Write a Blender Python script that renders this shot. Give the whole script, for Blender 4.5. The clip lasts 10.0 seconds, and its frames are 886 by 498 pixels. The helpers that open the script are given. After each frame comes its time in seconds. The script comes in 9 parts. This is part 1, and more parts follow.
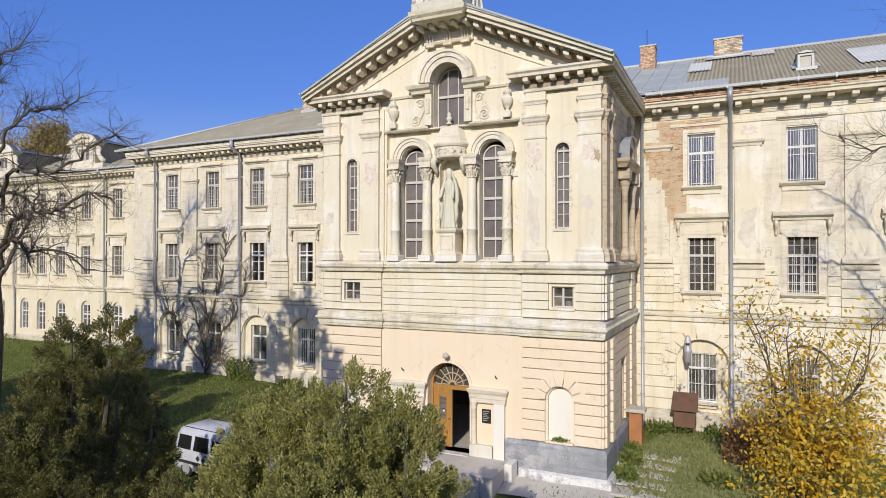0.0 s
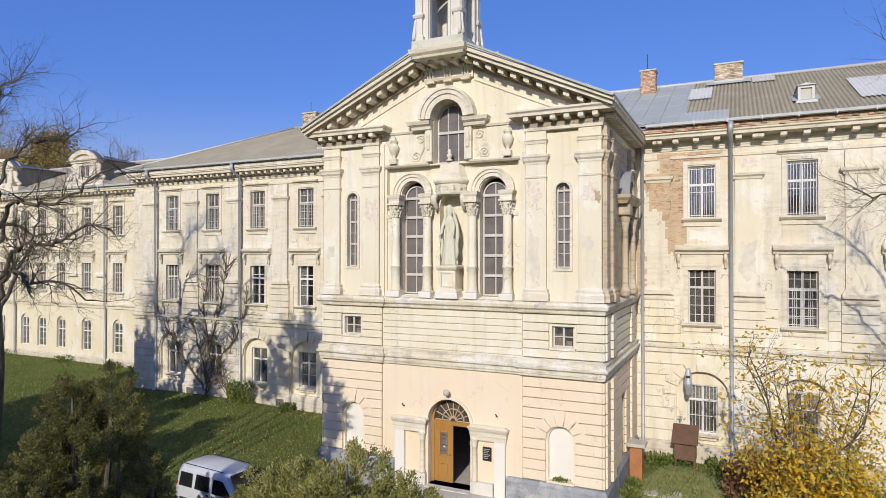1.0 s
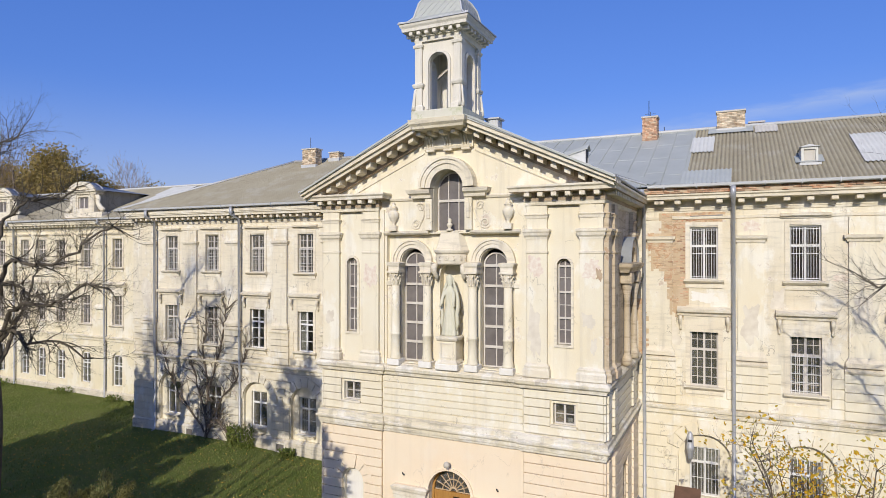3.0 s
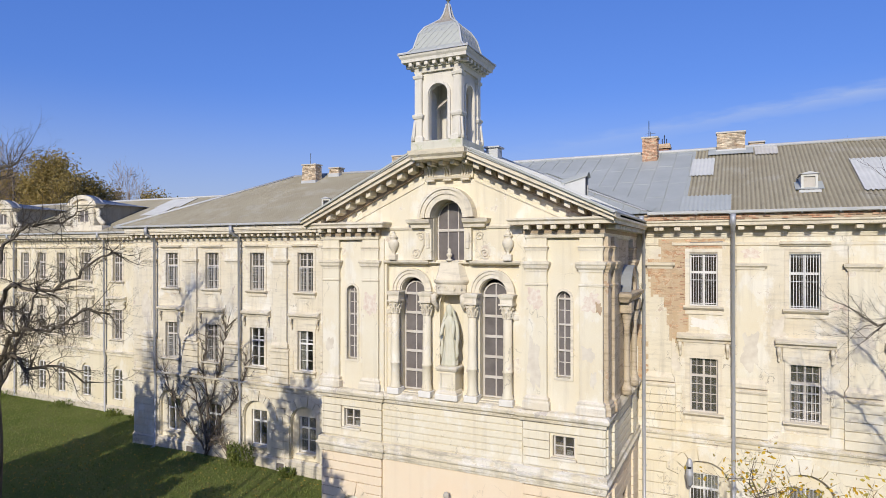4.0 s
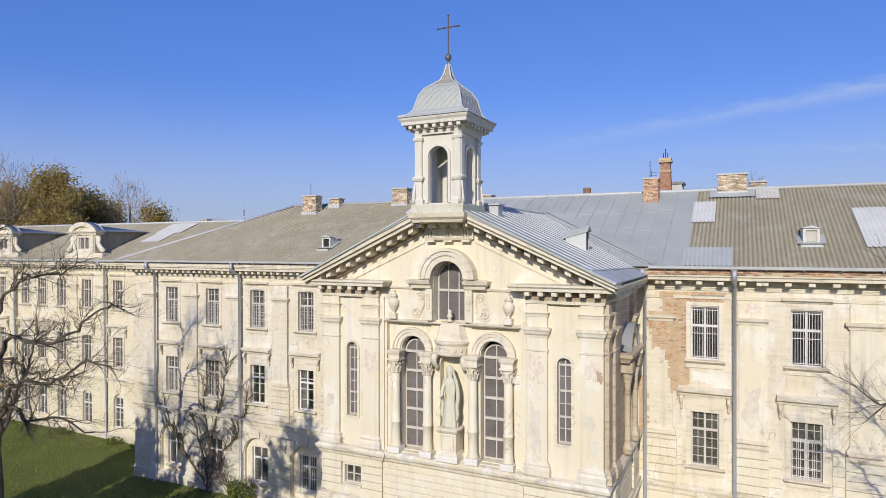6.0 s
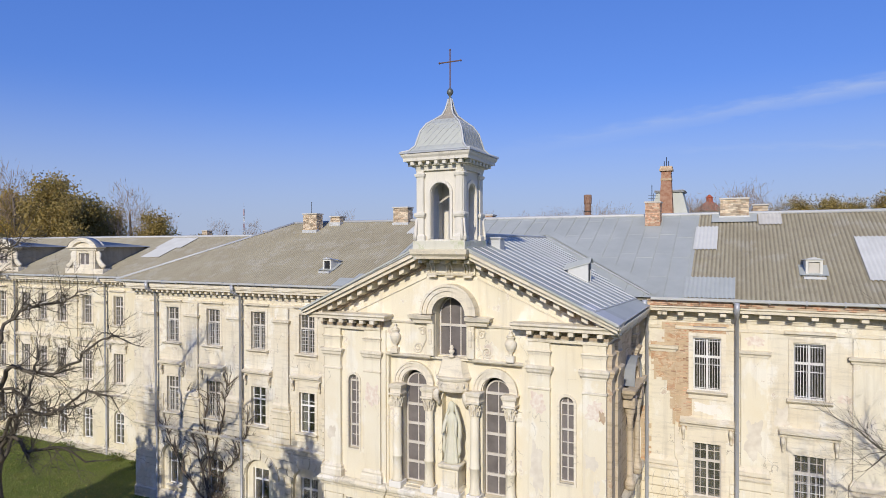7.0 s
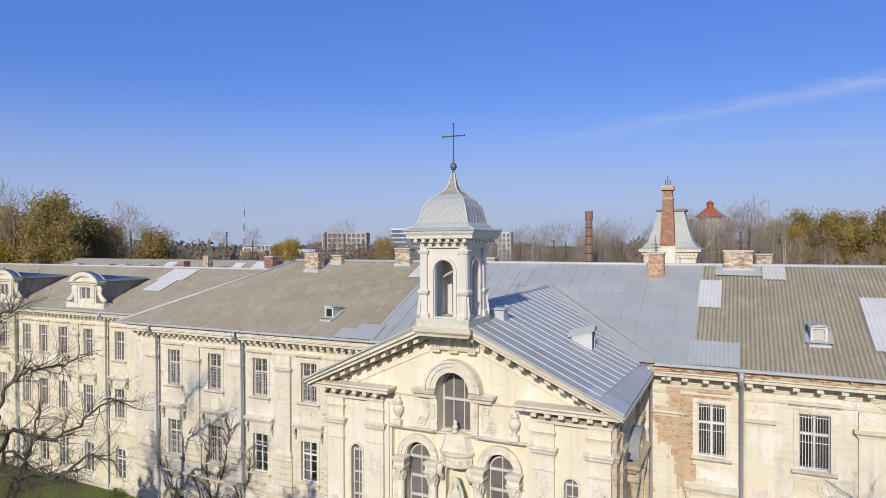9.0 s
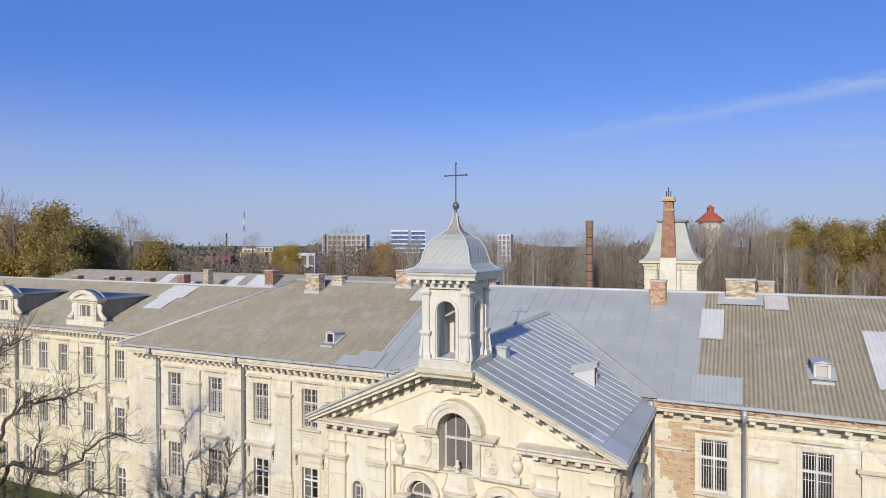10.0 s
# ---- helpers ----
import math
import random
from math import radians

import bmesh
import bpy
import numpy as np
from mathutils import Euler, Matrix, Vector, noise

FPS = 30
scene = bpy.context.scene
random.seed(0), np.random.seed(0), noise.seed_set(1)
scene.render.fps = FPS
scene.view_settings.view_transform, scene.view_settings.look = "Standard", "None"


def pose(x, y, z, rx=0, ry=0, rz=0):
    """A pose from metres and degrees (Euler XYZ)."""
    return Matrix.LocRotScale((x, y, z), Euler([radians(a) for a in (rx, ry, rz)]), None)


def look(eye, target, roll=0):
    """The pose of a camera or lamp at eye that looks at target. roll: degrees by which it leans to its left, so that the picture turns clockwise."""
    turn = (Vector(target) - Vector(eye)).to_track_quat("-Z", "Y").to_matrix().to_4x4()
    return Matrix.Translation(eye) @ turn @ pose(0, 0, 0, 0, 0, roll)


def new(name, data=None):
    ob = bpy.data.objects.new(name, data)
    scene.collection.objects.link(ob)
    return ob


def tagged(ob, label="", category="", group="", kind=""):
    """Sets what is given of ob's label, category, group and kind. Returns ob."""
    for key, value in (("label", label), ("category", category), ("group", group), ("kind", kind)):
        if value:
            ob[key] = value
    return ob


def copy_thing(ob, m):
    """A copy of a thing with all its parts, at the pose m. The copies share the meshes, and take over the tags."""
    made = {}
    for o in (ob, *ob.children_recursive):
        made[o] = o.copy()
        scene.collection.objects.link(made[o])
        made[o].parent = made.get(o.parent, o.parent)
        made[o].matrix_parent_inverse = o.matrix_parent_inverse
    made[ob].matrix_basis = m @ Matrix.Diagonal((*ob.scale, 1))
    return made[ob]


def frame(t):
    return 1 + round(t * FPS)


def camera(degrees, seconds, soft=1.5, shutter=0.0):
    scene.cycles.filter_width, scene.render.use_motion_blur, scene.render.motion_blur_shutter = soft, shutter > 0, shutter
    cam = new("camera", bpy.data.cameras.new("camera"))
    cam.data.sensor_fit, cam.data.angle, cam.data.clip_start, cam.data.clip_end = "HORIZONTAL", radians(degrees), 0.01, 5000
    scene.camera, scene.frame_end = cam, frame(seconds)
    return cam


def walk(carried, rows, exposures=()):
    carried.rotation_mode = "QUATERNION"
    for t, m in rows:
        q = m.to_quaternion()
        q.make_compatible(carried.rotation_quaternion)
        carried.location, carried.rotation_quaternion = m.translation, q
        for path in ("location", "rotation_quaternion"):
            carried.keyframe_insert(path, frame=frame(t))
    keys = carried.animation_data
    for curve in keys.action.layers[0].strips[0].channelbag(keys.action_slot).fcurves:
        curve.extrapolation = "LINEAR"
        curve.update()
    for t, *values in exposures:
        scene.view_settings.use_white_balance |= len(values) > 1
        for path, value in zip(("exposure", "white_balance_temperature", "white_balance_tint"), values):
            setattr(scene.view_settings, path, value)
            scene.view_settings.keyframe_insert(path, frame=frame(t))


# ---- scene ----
K = 1.12  # metres to a plan unit
cam = camera(71.35, 10.0, 0.8)
PATH = [
    (0, (8.981, -19.233, 7.027), (4.681, -10.206, 7.17), 0.12),
    (0.5, (8.967, -19.257, 7.66), (4.666, -10.23, 7.778), 0.04),
    (1, (8.98, -19.263, 8.373), (4.678, -10.236, 8.481), 0.04),
    (1.5, (8.976, -19.218, 9.049), (4.671, -10.193, 9.143), 0.01),
    (2, (8.949, -19.159, 9.736), (4.642, -10.134, 9.817), -0.0),
    (2.5, (8.928, -19.121, 10.326), (4.617, -10.098, 10.394), -0.02),
    (4, (8.955, -19.126, 11.957), (4.639, -10.106, 11.998), -0.0),
    (4.5, (8.955, -19.123, 12.449), (4.639, -10.103, 12.471), -0.03),
    (5, (8.953, -19.108, 12.968), (4.627, -10.092, 12.984), -0.04),
    (5.5, (8.965, -19.083, 13.548), (4.636, -10.068, 13.547), -0.05),
    (7, (8.858, -19.014, 15.449), (4.528, -10.0, 15.397), -0.08),
    (7.5, (8.827, -19.0, 16.057), (4.499, -9.985, 15.992), -0.12),
    (8, (8.808, -19.0, 16.711), (4.477, -9.986, 16.641), -0.14),
    (8.5, (8.779, -18.984, 17.38), (4.448, -9.971, 17.295), -0.15),
    (9, (8.703, -18.94, 18.067), (4.371, -9.927, 17.979), -0.13),
    (9.5, (8.646, -18.905, 18.687), (4.314, -9.893, 18.603), -0.07),
    (10, (8.593, -18.895, 19.402), (4.264, -9.881, 19.313), -0.05),
]
walk(cam, [(t, look(Vector(eye) * K, Vector(target) * K, roll)) for t, eye, target, roll in PATH])

# ---- light ----
SUN_EL, SUN_AZ = 26.5, -8.0  # height, and turn of the sun from the facade's normal towards -x, in degrees
world = bpy.data.worlds.new("sky")
scene.world = world
world.use_nodes = True
wn = world.node_tree.nodes
sky = wn.new("ShaderNodeTexSky")
sky.sky_type = "NISHITA"
sky.sun_disc = False
sky.sun_elevation = radians(SUN_EL)
sky.sun_rotation = radians(180 + SUN_AZ)
sky.altitude = 300
sky.air_density, sky.dust_density, sky.ozone_density = 1.0, 1.8, 4.0
wn["Background"].inputs["Strength"].default_value = 0.116
tint = wn.new("ShaderNodeMix")
tint.data_type, tint.blend_type = "RGBA", "MULTIPLY"
tint.inputs["Factor"].default_value = 1.0
tint.inputs[7].default_value = (0.62, 0.66, 0.88, 1.0)
world.node_tree.links.new(sky.outputs["Color"], tint.inputs[6])
haze = wn.new("ShaderNodeMix")
haze.data_type, haze.blend_type = "RGBA", "ADD"
haze.inputs["Factor"].default_value = 1.0
haze.inputs[7].default_value = (0.16, 0.72, 3.1, 1.0)
world.node_tree.links.new(tint.outputs[2], haze.inputs[6])


def cirrus(base, normal, width, strength, start):
    """A thin streak of high cloud along a great circle of the sky."""
    wl = world.node_tree.links
    tc, nz = wn.new("ShaderNodeTexCoord"), wn.new("ShaderNodeTexNoise")
    mp = wn.new("ShaderNodeMapping")
    mp.inputs["Scale"].default_value = (5.0, 5.0, 22.0)
    wl.new(tc.outputs["Generated"], mp.inputs["Vector"])
    wl.new(mp.outputs["Vector"], nz.inputs["Vector"])
    nz.inputs["Detail"].default_value = 6.0

    def op(kind, a, b, c=None):
        m = wn.new("ShaderNodeMath")
        m.operation = kind
        for i, v in enumerate((a, b, c)):
            if v is None:
                continue
            if isinstance(v, (int, float)):
                m.inputs[i].default_value = v
            else:
                wl.new(v, m.inputs[i])
        return m.outputs[0]

    sep = wn.new("ShaderNodeSeparateXYZ")
    wl.new(tc.outputs["Generated"], sep.inputs[0])
    dot = wn.new("ShaderNodeVectorMath")
    dot.operation = "DOT_PRODUCT"
    wl.new(tc.outputs["Generated"], dot.inputs[0])
    dot.inputs[1].default_value = normal
    d = op("MULTIPLY_ADD", nz.outputs["Fac"], 0.02, op("ADD", dot.outputs["Value"], -0.010))
    core = op("MAXIMUM", op("MULTIPLY_ADD", op("ABSOLUTE", d, 0.0), -1.0 / width, 1.0), 0.0)
    along = op("MINIMUM", op("MAXIMUM", op("MULTIPLY_ADD", sep.outputs["X"], 1.6, start), 0.0), 1.0)
    ahead = op("MINIMUM", op("MAXIMUM", op("MULTIPLY", sep.outputs["Y"], 3.0), 0.0), 1.0)
    fac = op("MULTIPLY", op("MULTIPLY", core, along), op("MULTIPLY", ahead, op("MULTIPLY", nz.outputs["Fac"], strength)))
    mx = wn.new("ShaderNodeMix")
    mx.data_type = "RGBA"
    wl.new(fac, mx.inputs["Factor"])
    wl.new(base, mx.inputs[6])
    mx.inputs[7].default_value = (5.2, 6.0, 7.6, 1.0)
    return mx.outputs[2]


# pale haze low over the horizon
tcz, sepz, low = wn.new("ShaderNodeTexCoord"), wn.new("ShaderNodeSeparateXYZ"), wn.new("ShaderNodeMapRange")
world.node_tree.links.new(tcz.outputs["Generated"], sepz.inputs[0])
world.node_tree.links.new(sepz.outputs["Z"], low.inputs["Value"])
low.interpolation_type = "SMOOTHSTEP"
low.inputs["From Min"].default_value, low.inputs["From Max"].default_value = -0.03, 0.26
low.inputs["To Min"].default_value, low.inputs["To Max"].default_value = 0.85, 0.0
hazy = wn.new("ShaderNodeMix")
hazy.data_type = "RGBA"
world.node_tree.links.new(low.outputs["Result"], hazy.inputs["Factor"])
world.node_tree.links.new(haze.outputs[2], hazy.inputs[6])
hazy.inputs[7].default_value = (4.5, 5.25, 6.7, 1.0)
clouded = cirrus(hazy.outputs[2], (0.105, 0.194, -0.975), 0.016, 0.85, 0.62)
clouded = cirrus(clouded, (0.040, -0.141, 0.989), 0.007, 0.5, 0.35)
world.node_tree.links.new(clouded, wn["Background"].inputs["Color"])

sun_data = bpy.data.lights.new("sun", "SUN")
sun_data.energy = 4.2
sun_data.angle = radians(0.53)
sun_data.color = (1.0, 0.935, 0.815)
sun = new("sun", sun_data)
to_sun = Vector((-math.sin(radians(SUN_AZ)) * math.cos(radians(SUN_EL)), -math.cos(radians(SUN_AZ)) * math.cos(radians(SUN_EL)), math.sin(radians(SUN_EL))))
sun.matrix_world = look(to_sun * 60, (0, 0, 0))
scene.view_settings.exposure = -0.18


# ---- materials ----
def shader(name, rough=0.8, metal=0.0, spec=0.5):
    m = bpy.data.materials.new(name)
    m.use_nodes = True
    b = m.node_tree.nodes["Principled BSDF"]
    b.inputs["Roughness"].default_value = rough
    b.inputs["Metallic"].default_value = metal
    b.inputs["Specular IOR Level"].default_value = spec
    return m, m.node_tree.nodes, m.node_tree.links, b


def place_node(nodes, links, stretch=(1, 1, 1)):
    g = nodes.new("ShaderNodeNewGeometry")
    mp = nodes.new("ShaderNodeMapping")
    mp.inputs["Scale"].default_value = stretch
    links.new(g.outputs["Position"], mp.inputs["Vector"])
    return mp.outputs["Vector"]


def noise_node(nodes, links, vec, scale, detail=5.0, rough=0.6, lo=0.35, hi=0.65):
    n = nodes.new("ShaderNodeTexNoise")
    n.inputs["Scale"].default_value = scale
    n.inputs["Detail"].default_value = detail
    n.inputs["Roughness"].default_value = rough
    links.new(vec, n.inputs["Vector"])
    r = nodes.new("ShaderNodeMapRange")
    r.inputs["From Min"].default_value, r.inputs["From Max"].default_value = lo, hi
    links.new(n.outputs["Fac"], r.inputs["Value"])
    return r.outputs["Result"]


def mix_node(nodes, links, fac, a, b):
    m = nodes.new("ShaderNodeMix")
    m.data_type = "RGBA"
    for sock, value in ((m.inputs["Factor"], fac), (m.inputs[6], a), (m.inputs[7], b)):
        if isinstance(value, (tuple, list)):
            sock.default_value = (*value, 1.0) if len(value) == 3 else value
        elif isinstance(value, (int, float)):
            sock.default_value = value
        else:
            links.new(value, sock)
    return m.outputs[2]


def scaled(nodes, links, value, k):
    m = nodes.new("ShaderNodeMath")
    m.operation = "MULTIPLY"
    links.new(value, m.inputs[0])
    m.inputs[1].default_value = k
    return m.outputs[0]


def bump_node(nodes, links, bsdf, height, strength, dist):
    b = nodes.new("ShaderNodeBump")
    b.inputs["Strength"].default_value = strength
    b.inputs["Distance"].default_value = dist
    links.new(height, b.inputs["Height"])
    links.new(b.outputs["Normal"], bsdf.inputs["Normal"])


def line_node(nodes, links, vec, scale, width, detail=3.0):
    """Thin wandering lines: where a noise crosses its middle."""
    n = nodes.new("ShaderNodeTexNoise")
    n.inputs["Scale"].default_value, n.inputs["Detail"].default_value = scale, detail
    links.new(vec, n.inputs["Vector"])
    a = nodes.new("ShaderNodeMath")
    a.operation = "SUBTRACT"
    links.new(n.outputs["Fac"], a.inputs[0])
    a.inputs[1].default_value = 0.5
    b = nodes.new("ShaderNodeMath")
    b.operation = "ABSOLUTE"
    links.new(a.outputs[0], b.inputs[0])
    r = nodes.new("ShaderNodeMapRange")
    r.inputs["From Min"].default_value, r.inputs["From Max"].default_value = 0.0, width
    r.inputs["To Min"].default_value, r.inputs["To Max"].default_value = 1.0, 0.0
    links.new(b.outputs[0], r.inputs["Value"])
    return r.outputs["Result"]


def times(nodes, links, a, b):
    m = nodes.new("ShaderNodeMath")
    m.operation = "MULTIPLY"
    links.new(a, m.inputs[0])
    links.new(b, m.inputs[1])
    return m.outputs[0]


def plaster(name, base, worn, stain, loss=None, loss_lo=0.62, streak=0.35, pale=(0.80, 0.76, 0.67), wash=0.55, crack=0.5, smear=0.0):
    """Lime plaster: broad mottling, washed-out areas, rain streaks, hair cracks, grain, and patches where a coat has come off."""
    m, n, l, b = shader(name, 0.92, 0.0, 0.25)
    p = place_node(n, l)
    c = mix_node(n, l, noise_node(n, l, p, 0.35, 6), base, worn)
    c = mix_node(n, l, scaled(n, l, noise_node(n, l, p, 2.2, 7, 0.7, 0.45, 0.75), 0.5), c, worn)
    # washed-out areas with a fairly sharp rim
    c = mix_node(n, l, scaled(n, l, noise_node(n, l, place_node(n, l, (1.0, 1.0, 0.6)), 0.8, 9, 0.66, 0.53, 0.60), wash), c, pale)
    s = noise_node(n, l, place_node(n, l, (3.2, 3.2, 0.22)), 1.0, 5, 0.65, 0.52, 0.78)
    c = mix_node(n, l, scaled(n, l, s, streak), c, stain)
    if smear:
        d = noise_node(n, l, place_node(n, l, (0.7, 0.7, 5.0)), 1.3, 8, 0.7, 0.50, 0.66)
        c = mix_node(n, l, scaled(n, l, d, smear), c, stain)
    g = noise_node(n, l, p, 26.0, 4, 0.7, 0.3, 0.7)
    relief = g
    if loss:
        rim = noise_node(n, l, p, 0.95, 10, 0.68, loss_lo - 0.012, loss_lo - 0.004)
        c = mix_node(n, l, scaled(n, l, rim, 0.8), c, pale)
        f = noise_node(n, l, p, 0.95, 10, 0.68, loss_lo, loss_lo + 0.01)
        under = mix_node(n, l, noise_node(n, l, p, 3.5, 5, 0.6, 0.4, 0.6), loss, worn)
        c = mix_node(n, l, f, c, under)
        sm = n.new("ShaderNodeMath")
        sm.operation = "MULTIPLY_ADD"
        l.new(f, sm.inputs[0])
        sm.inputs[1].default_value = -1.5
        l.new(g, sm.inputs[2])
        relief = sm.outputs[0]
    if crack:
        k = times(n, l, line_node(n, l, place_node(n, l, (1.0, 1.0, 0.55)), 0.9, 0.0055, 6), noise_node(n, l, p, 0.6, 3, 0.5, 0.52, 0.58))
        c = mix_node(n, l, scaled(n, l, k, crack), c, (0.16, 0.13, 0.10))
    c = mix_node(n, l, scaled(n, l, g, 0.14), c, stain)
    l.new(c, b.inputs["Base Color"])
    bump_node(n, l, b, relief, 0.35, 0.012)
    return m


def painted(name, a, b2, rough=0.6, metal=0.0, scale=1.5, grain=30.0, bump=0.15, island=0.0, stretch=(1, 1, 1), spec=0.4):
    """Two tones in broad patches with a fine grain; island varies each piece by itself."""
    m, n, l, b = shader(name, rough, metal, spec)
    p = place_node(n, l, stretch)
    c = mix_node(n, l, noise_node(n, l, p, scale, 6, 0.6, 0.32, 0.68), a, b2)
    g = noise_node(n, l, p, grain, 4, 0.7, 0.3, 0.7)
    if island:
        geo = n.new("ShaderNodeNewGeometry")
        info = n.new("ShaderNodeObjectInfo")
        add = n.new("ShaderNodeMath")
        add.operation = "ADD"
        l.new(geo.outputs["Random Per Island"], add.inputs[0])
        l.new(info.outputs["Random"], add.inputs[1])
        fr = n.new("ShaderNodeMath")
        fr.operation = "FRACT"
        l.new(add.outputs[0], fr.inputs[0])
        r = n.new("ShaderNodeMapRange")
        r.inputs["To Min"].default_value, r.inputs["To Max"].default_value = 1 - island, 1 + island * 0.6
        l.new(fr.outputs[0], r.inputs["Value"])
        hsv = n.new("ShaderNodeHueSaturation")
        l.new(r.outputs["Result"], hsv.inputs["Value"])
        l.new(c, hsv.inputs["Color"])
        c = hsv.outputs["Color"]
    l.new(c, b.inputs["Base Color"])
    if bump:
        bump_node(n, l, b, g, bump, 0.01)
    return m


def leaf_mat(name, colours, rough=0.55):
    """Leaves: each one takes its own tone along a ramp."""
    m, n, l, b = shader(name, rough, 0.0, 0.3)
    geo = n.new("ShaderNodeNewGeometry")
    ramp = n.new("ShaderNodeValToRGB")
    els = ramp.color_ramp.elements
    while len(els) < len(colours):
        els.new(0.5)
    for i, col in enumerate(colours):
        els[i].position = i / (len(colours) - 1)
        els[i].color = (*col, 1)
    v = noise_node(n, l, place_node(n, l), 0.9, 3, 0.5, 0.3, 0.7)
    mx = n.new("ShaderNodeMath")
    mx.operation = "MULTIPLY_ADD"
    l.new(geo.outputs["Random Per Island"], mx.inputs[0])
    mx.inputs[1].default_value = 0.6
    l.new(scaled(n, l, v, 0.4), mx.inputs[2])
    l.new(mx.outputs[0], ramp.inputs["Fac"])
    l.new(ramp.outputs["Color"], b.inputs["Base Color"])
    b.inputs["Subsurface Weight"].default_value = 0.0
    tr = n.new("ShaderNodeBsdfTranslucent")
    l.new(ramp.outputs["Color"], tr.inputs["Color"])
    mixs = n.new("ShaderNodeMixShader")
    mixs.inputs[0].default_value = 0.3
    l.new(b.outputs[0], mixs.inputs[1])
    l.new(tr.outputs[0], mixs.inputs[2])
    l.new(mixs.outputs[0], n["Material Output"].inputs["Surface"])
    return m


def glass(name, tint, rough=0.03, dust=0.26):
    m = bpy.data.materials.new(name)
    m.use_nodes = True
    n, l = m.node_tree.nodes, m.node_tree.links
    n.remove(n["Principled BSDF"])
    t, g, f, x = n.new("ShaderNodeBsdfTransparent"), n.new("ShaderNodeBsdfGlossy"), n.new("ShaderNodeLayerWeight"), n.new("ShaderNodeMixShader")
    t.inputs["Color"].default_value = (*tint, 1)
    g.inputs["Roughness"].default_value = rough
    fp, fa = n.new("ShaderNodeMath"), n.new("ShaderNodeMath")
    fp.operation, fa.operation = "POWER", "MULTIPLY_ADD"
    l.new(f.outputs["Facing"], fp.inputs[0])
    fp.inputs[1].default_value = 3.0
    l.new(fp.outputs[0], fa.inputs[0])
    fa.inputs[1].default_value, fa.inputs[2].default_value = 0.6, 0.15
    w = noise_node(n, l, place_node(n, l), 3.0, 2)
    bp = n.new("ShaderNodeBump")
    bp.inputs["Strength"].default_value, bp.inputs["Distance"].default_value = 0.06, 0.01
    l.new(w, bp.inputs["Height"])
    l.new(bp.outputs["Normal"], g.inputs["Normal"])
    l.new(fa.outputs[0], x.inputs[0])
    l.new(t.outputs[0], x.inputs[1])
    l.new(g.outputs[0], x.inputs[2])
    film, y = n.new("ShaderNodeBsdfDiffuse"), n.new("ShaderNodeMixShader")
    film.inputs["Color"].default_value = (0.46, 0.43, 0.38, 1)
    l.new(scaled(n, l, noise_node(n, l, place_node(n, l, (1.0, 1.0, 0.7)), 1.7, 5, 0.6, 0.25, 0.75), dust), y.inputs[0])
    l.new(x.outputs[0], y.inputs[1])
    l.new(film.outputs[0], y.inputs[2])
    l.new(y.outputs[0], n["Material Output"].inputs["Surface"])
    return m


CREAM = plaster("cream_plaster", (0.74, 0.65, 0.465), (0.77, 0.71, 0.555), (0.42, 0.36, 0.28), (0.60, 0.50, 0.40), 0.625, 0.40, (0.81, 0.77, 0.66), 0.75)
OLD = plaster("weathered_plaster", (0.70, 0.61, 0.44), (0.75, 0.69, 0.55), (0.33, 0.29, 0.23), (0.56, 0.46, 0.36), 0.605, 0.5, (0.80, 0.76, 0.66), wash=0.85, crack=0.7, smear=0.25)
FAR_CREAM = plaster("yellow_plaster", (0.70, 0.61, 0.42), (0.74, 0.67, 0.50), (0.40, 0.35, 0.26), (0.6, 0.54, 0.43), 0.65)
PEACH = plaster("peach_plaster", (0.79, 0.64, 0.455), (0.80, 0.68, 0.505), (0.60, 0.49, 0.37), None, 0.7, 0.22, (0.80, 0.71, 0.57), 0.3, 0.25)
TRIM = plaster("pale_moulding_plaster", (0.77, 0.70, 0.55), (0.71, 0.63, 0.48), (0.33, 0.29, 0.24), None, 0.7, 0.5, wash=0.55, crack=0.0, smear=0.42)
BELT_TRIM = plaster("grey_stained_moulding_plaster", (0.74, 0.67, 0.51), (0.70, 0.62, 0.46), (0.27, 0.24, 0.19), (0.52, 0.46, 0.38), 0.60, 0.5, wash=0.8, crack=0.3, smear=0.6)
# Grime brown, darkened further to carry the shade of the chapel's flanks.
GRIME_SHADE = plaster("grimed_shaded_plaster", (0.52, 0.42, 0.29), (0.60, 0.50, 0.36), (0.20, 0.15, 0.10), (0.46, 0.33, 0.22), 0.60, 0.5, (0.66, 0.57, 0.43), wash=0.8, crack=0.4, smear=0.6)
WHITE = plaster("whitewashed_plaster", (0.80, 0.77, 0.70), (0.76, 0.72, 0.63), (0.5, 0.46, 0.4), wash=0.3, crack=0.2)
STONE = plaster("grey_sandstone", (0.69, 0.64, 0.54), (0.73, 0.69, 0.60), (0.30, 0.29, 0.24), (0.42, 0.41, 0.31), 0.65, 0.5, (0.72, 0.69, 0.62), 0.5, 0.3)
STATUE = plaster("greenish_statue_stone", (0.58, 0.57, 0.43), (0.66, 0.62, 0.48), (0.38, 0.37, 0.27), wash=0.3, crack=0.0)
MOSSY = plaster("mossy_tower_stone", (0.60, 0.57, 0.45), (0.64, 0.61, 0.51), (0.30, 0.31, 0.20), (0.47, 0.48, 0.29), 0.55, 0.6, (0.68, 0.65, 0.55), 0.4, 0.3)
PLINTH = plaster("grey_blue_plinth_paint", (0.24, 0.255, 0.28), (0.34, 0.345, 0.35), (0.12, 0.12, 0.13), (0.52, 0.50, 0.46), 0.57, 0.55, (0.46, 0.46, 0.46), 0.8, 0.6, 0.5)
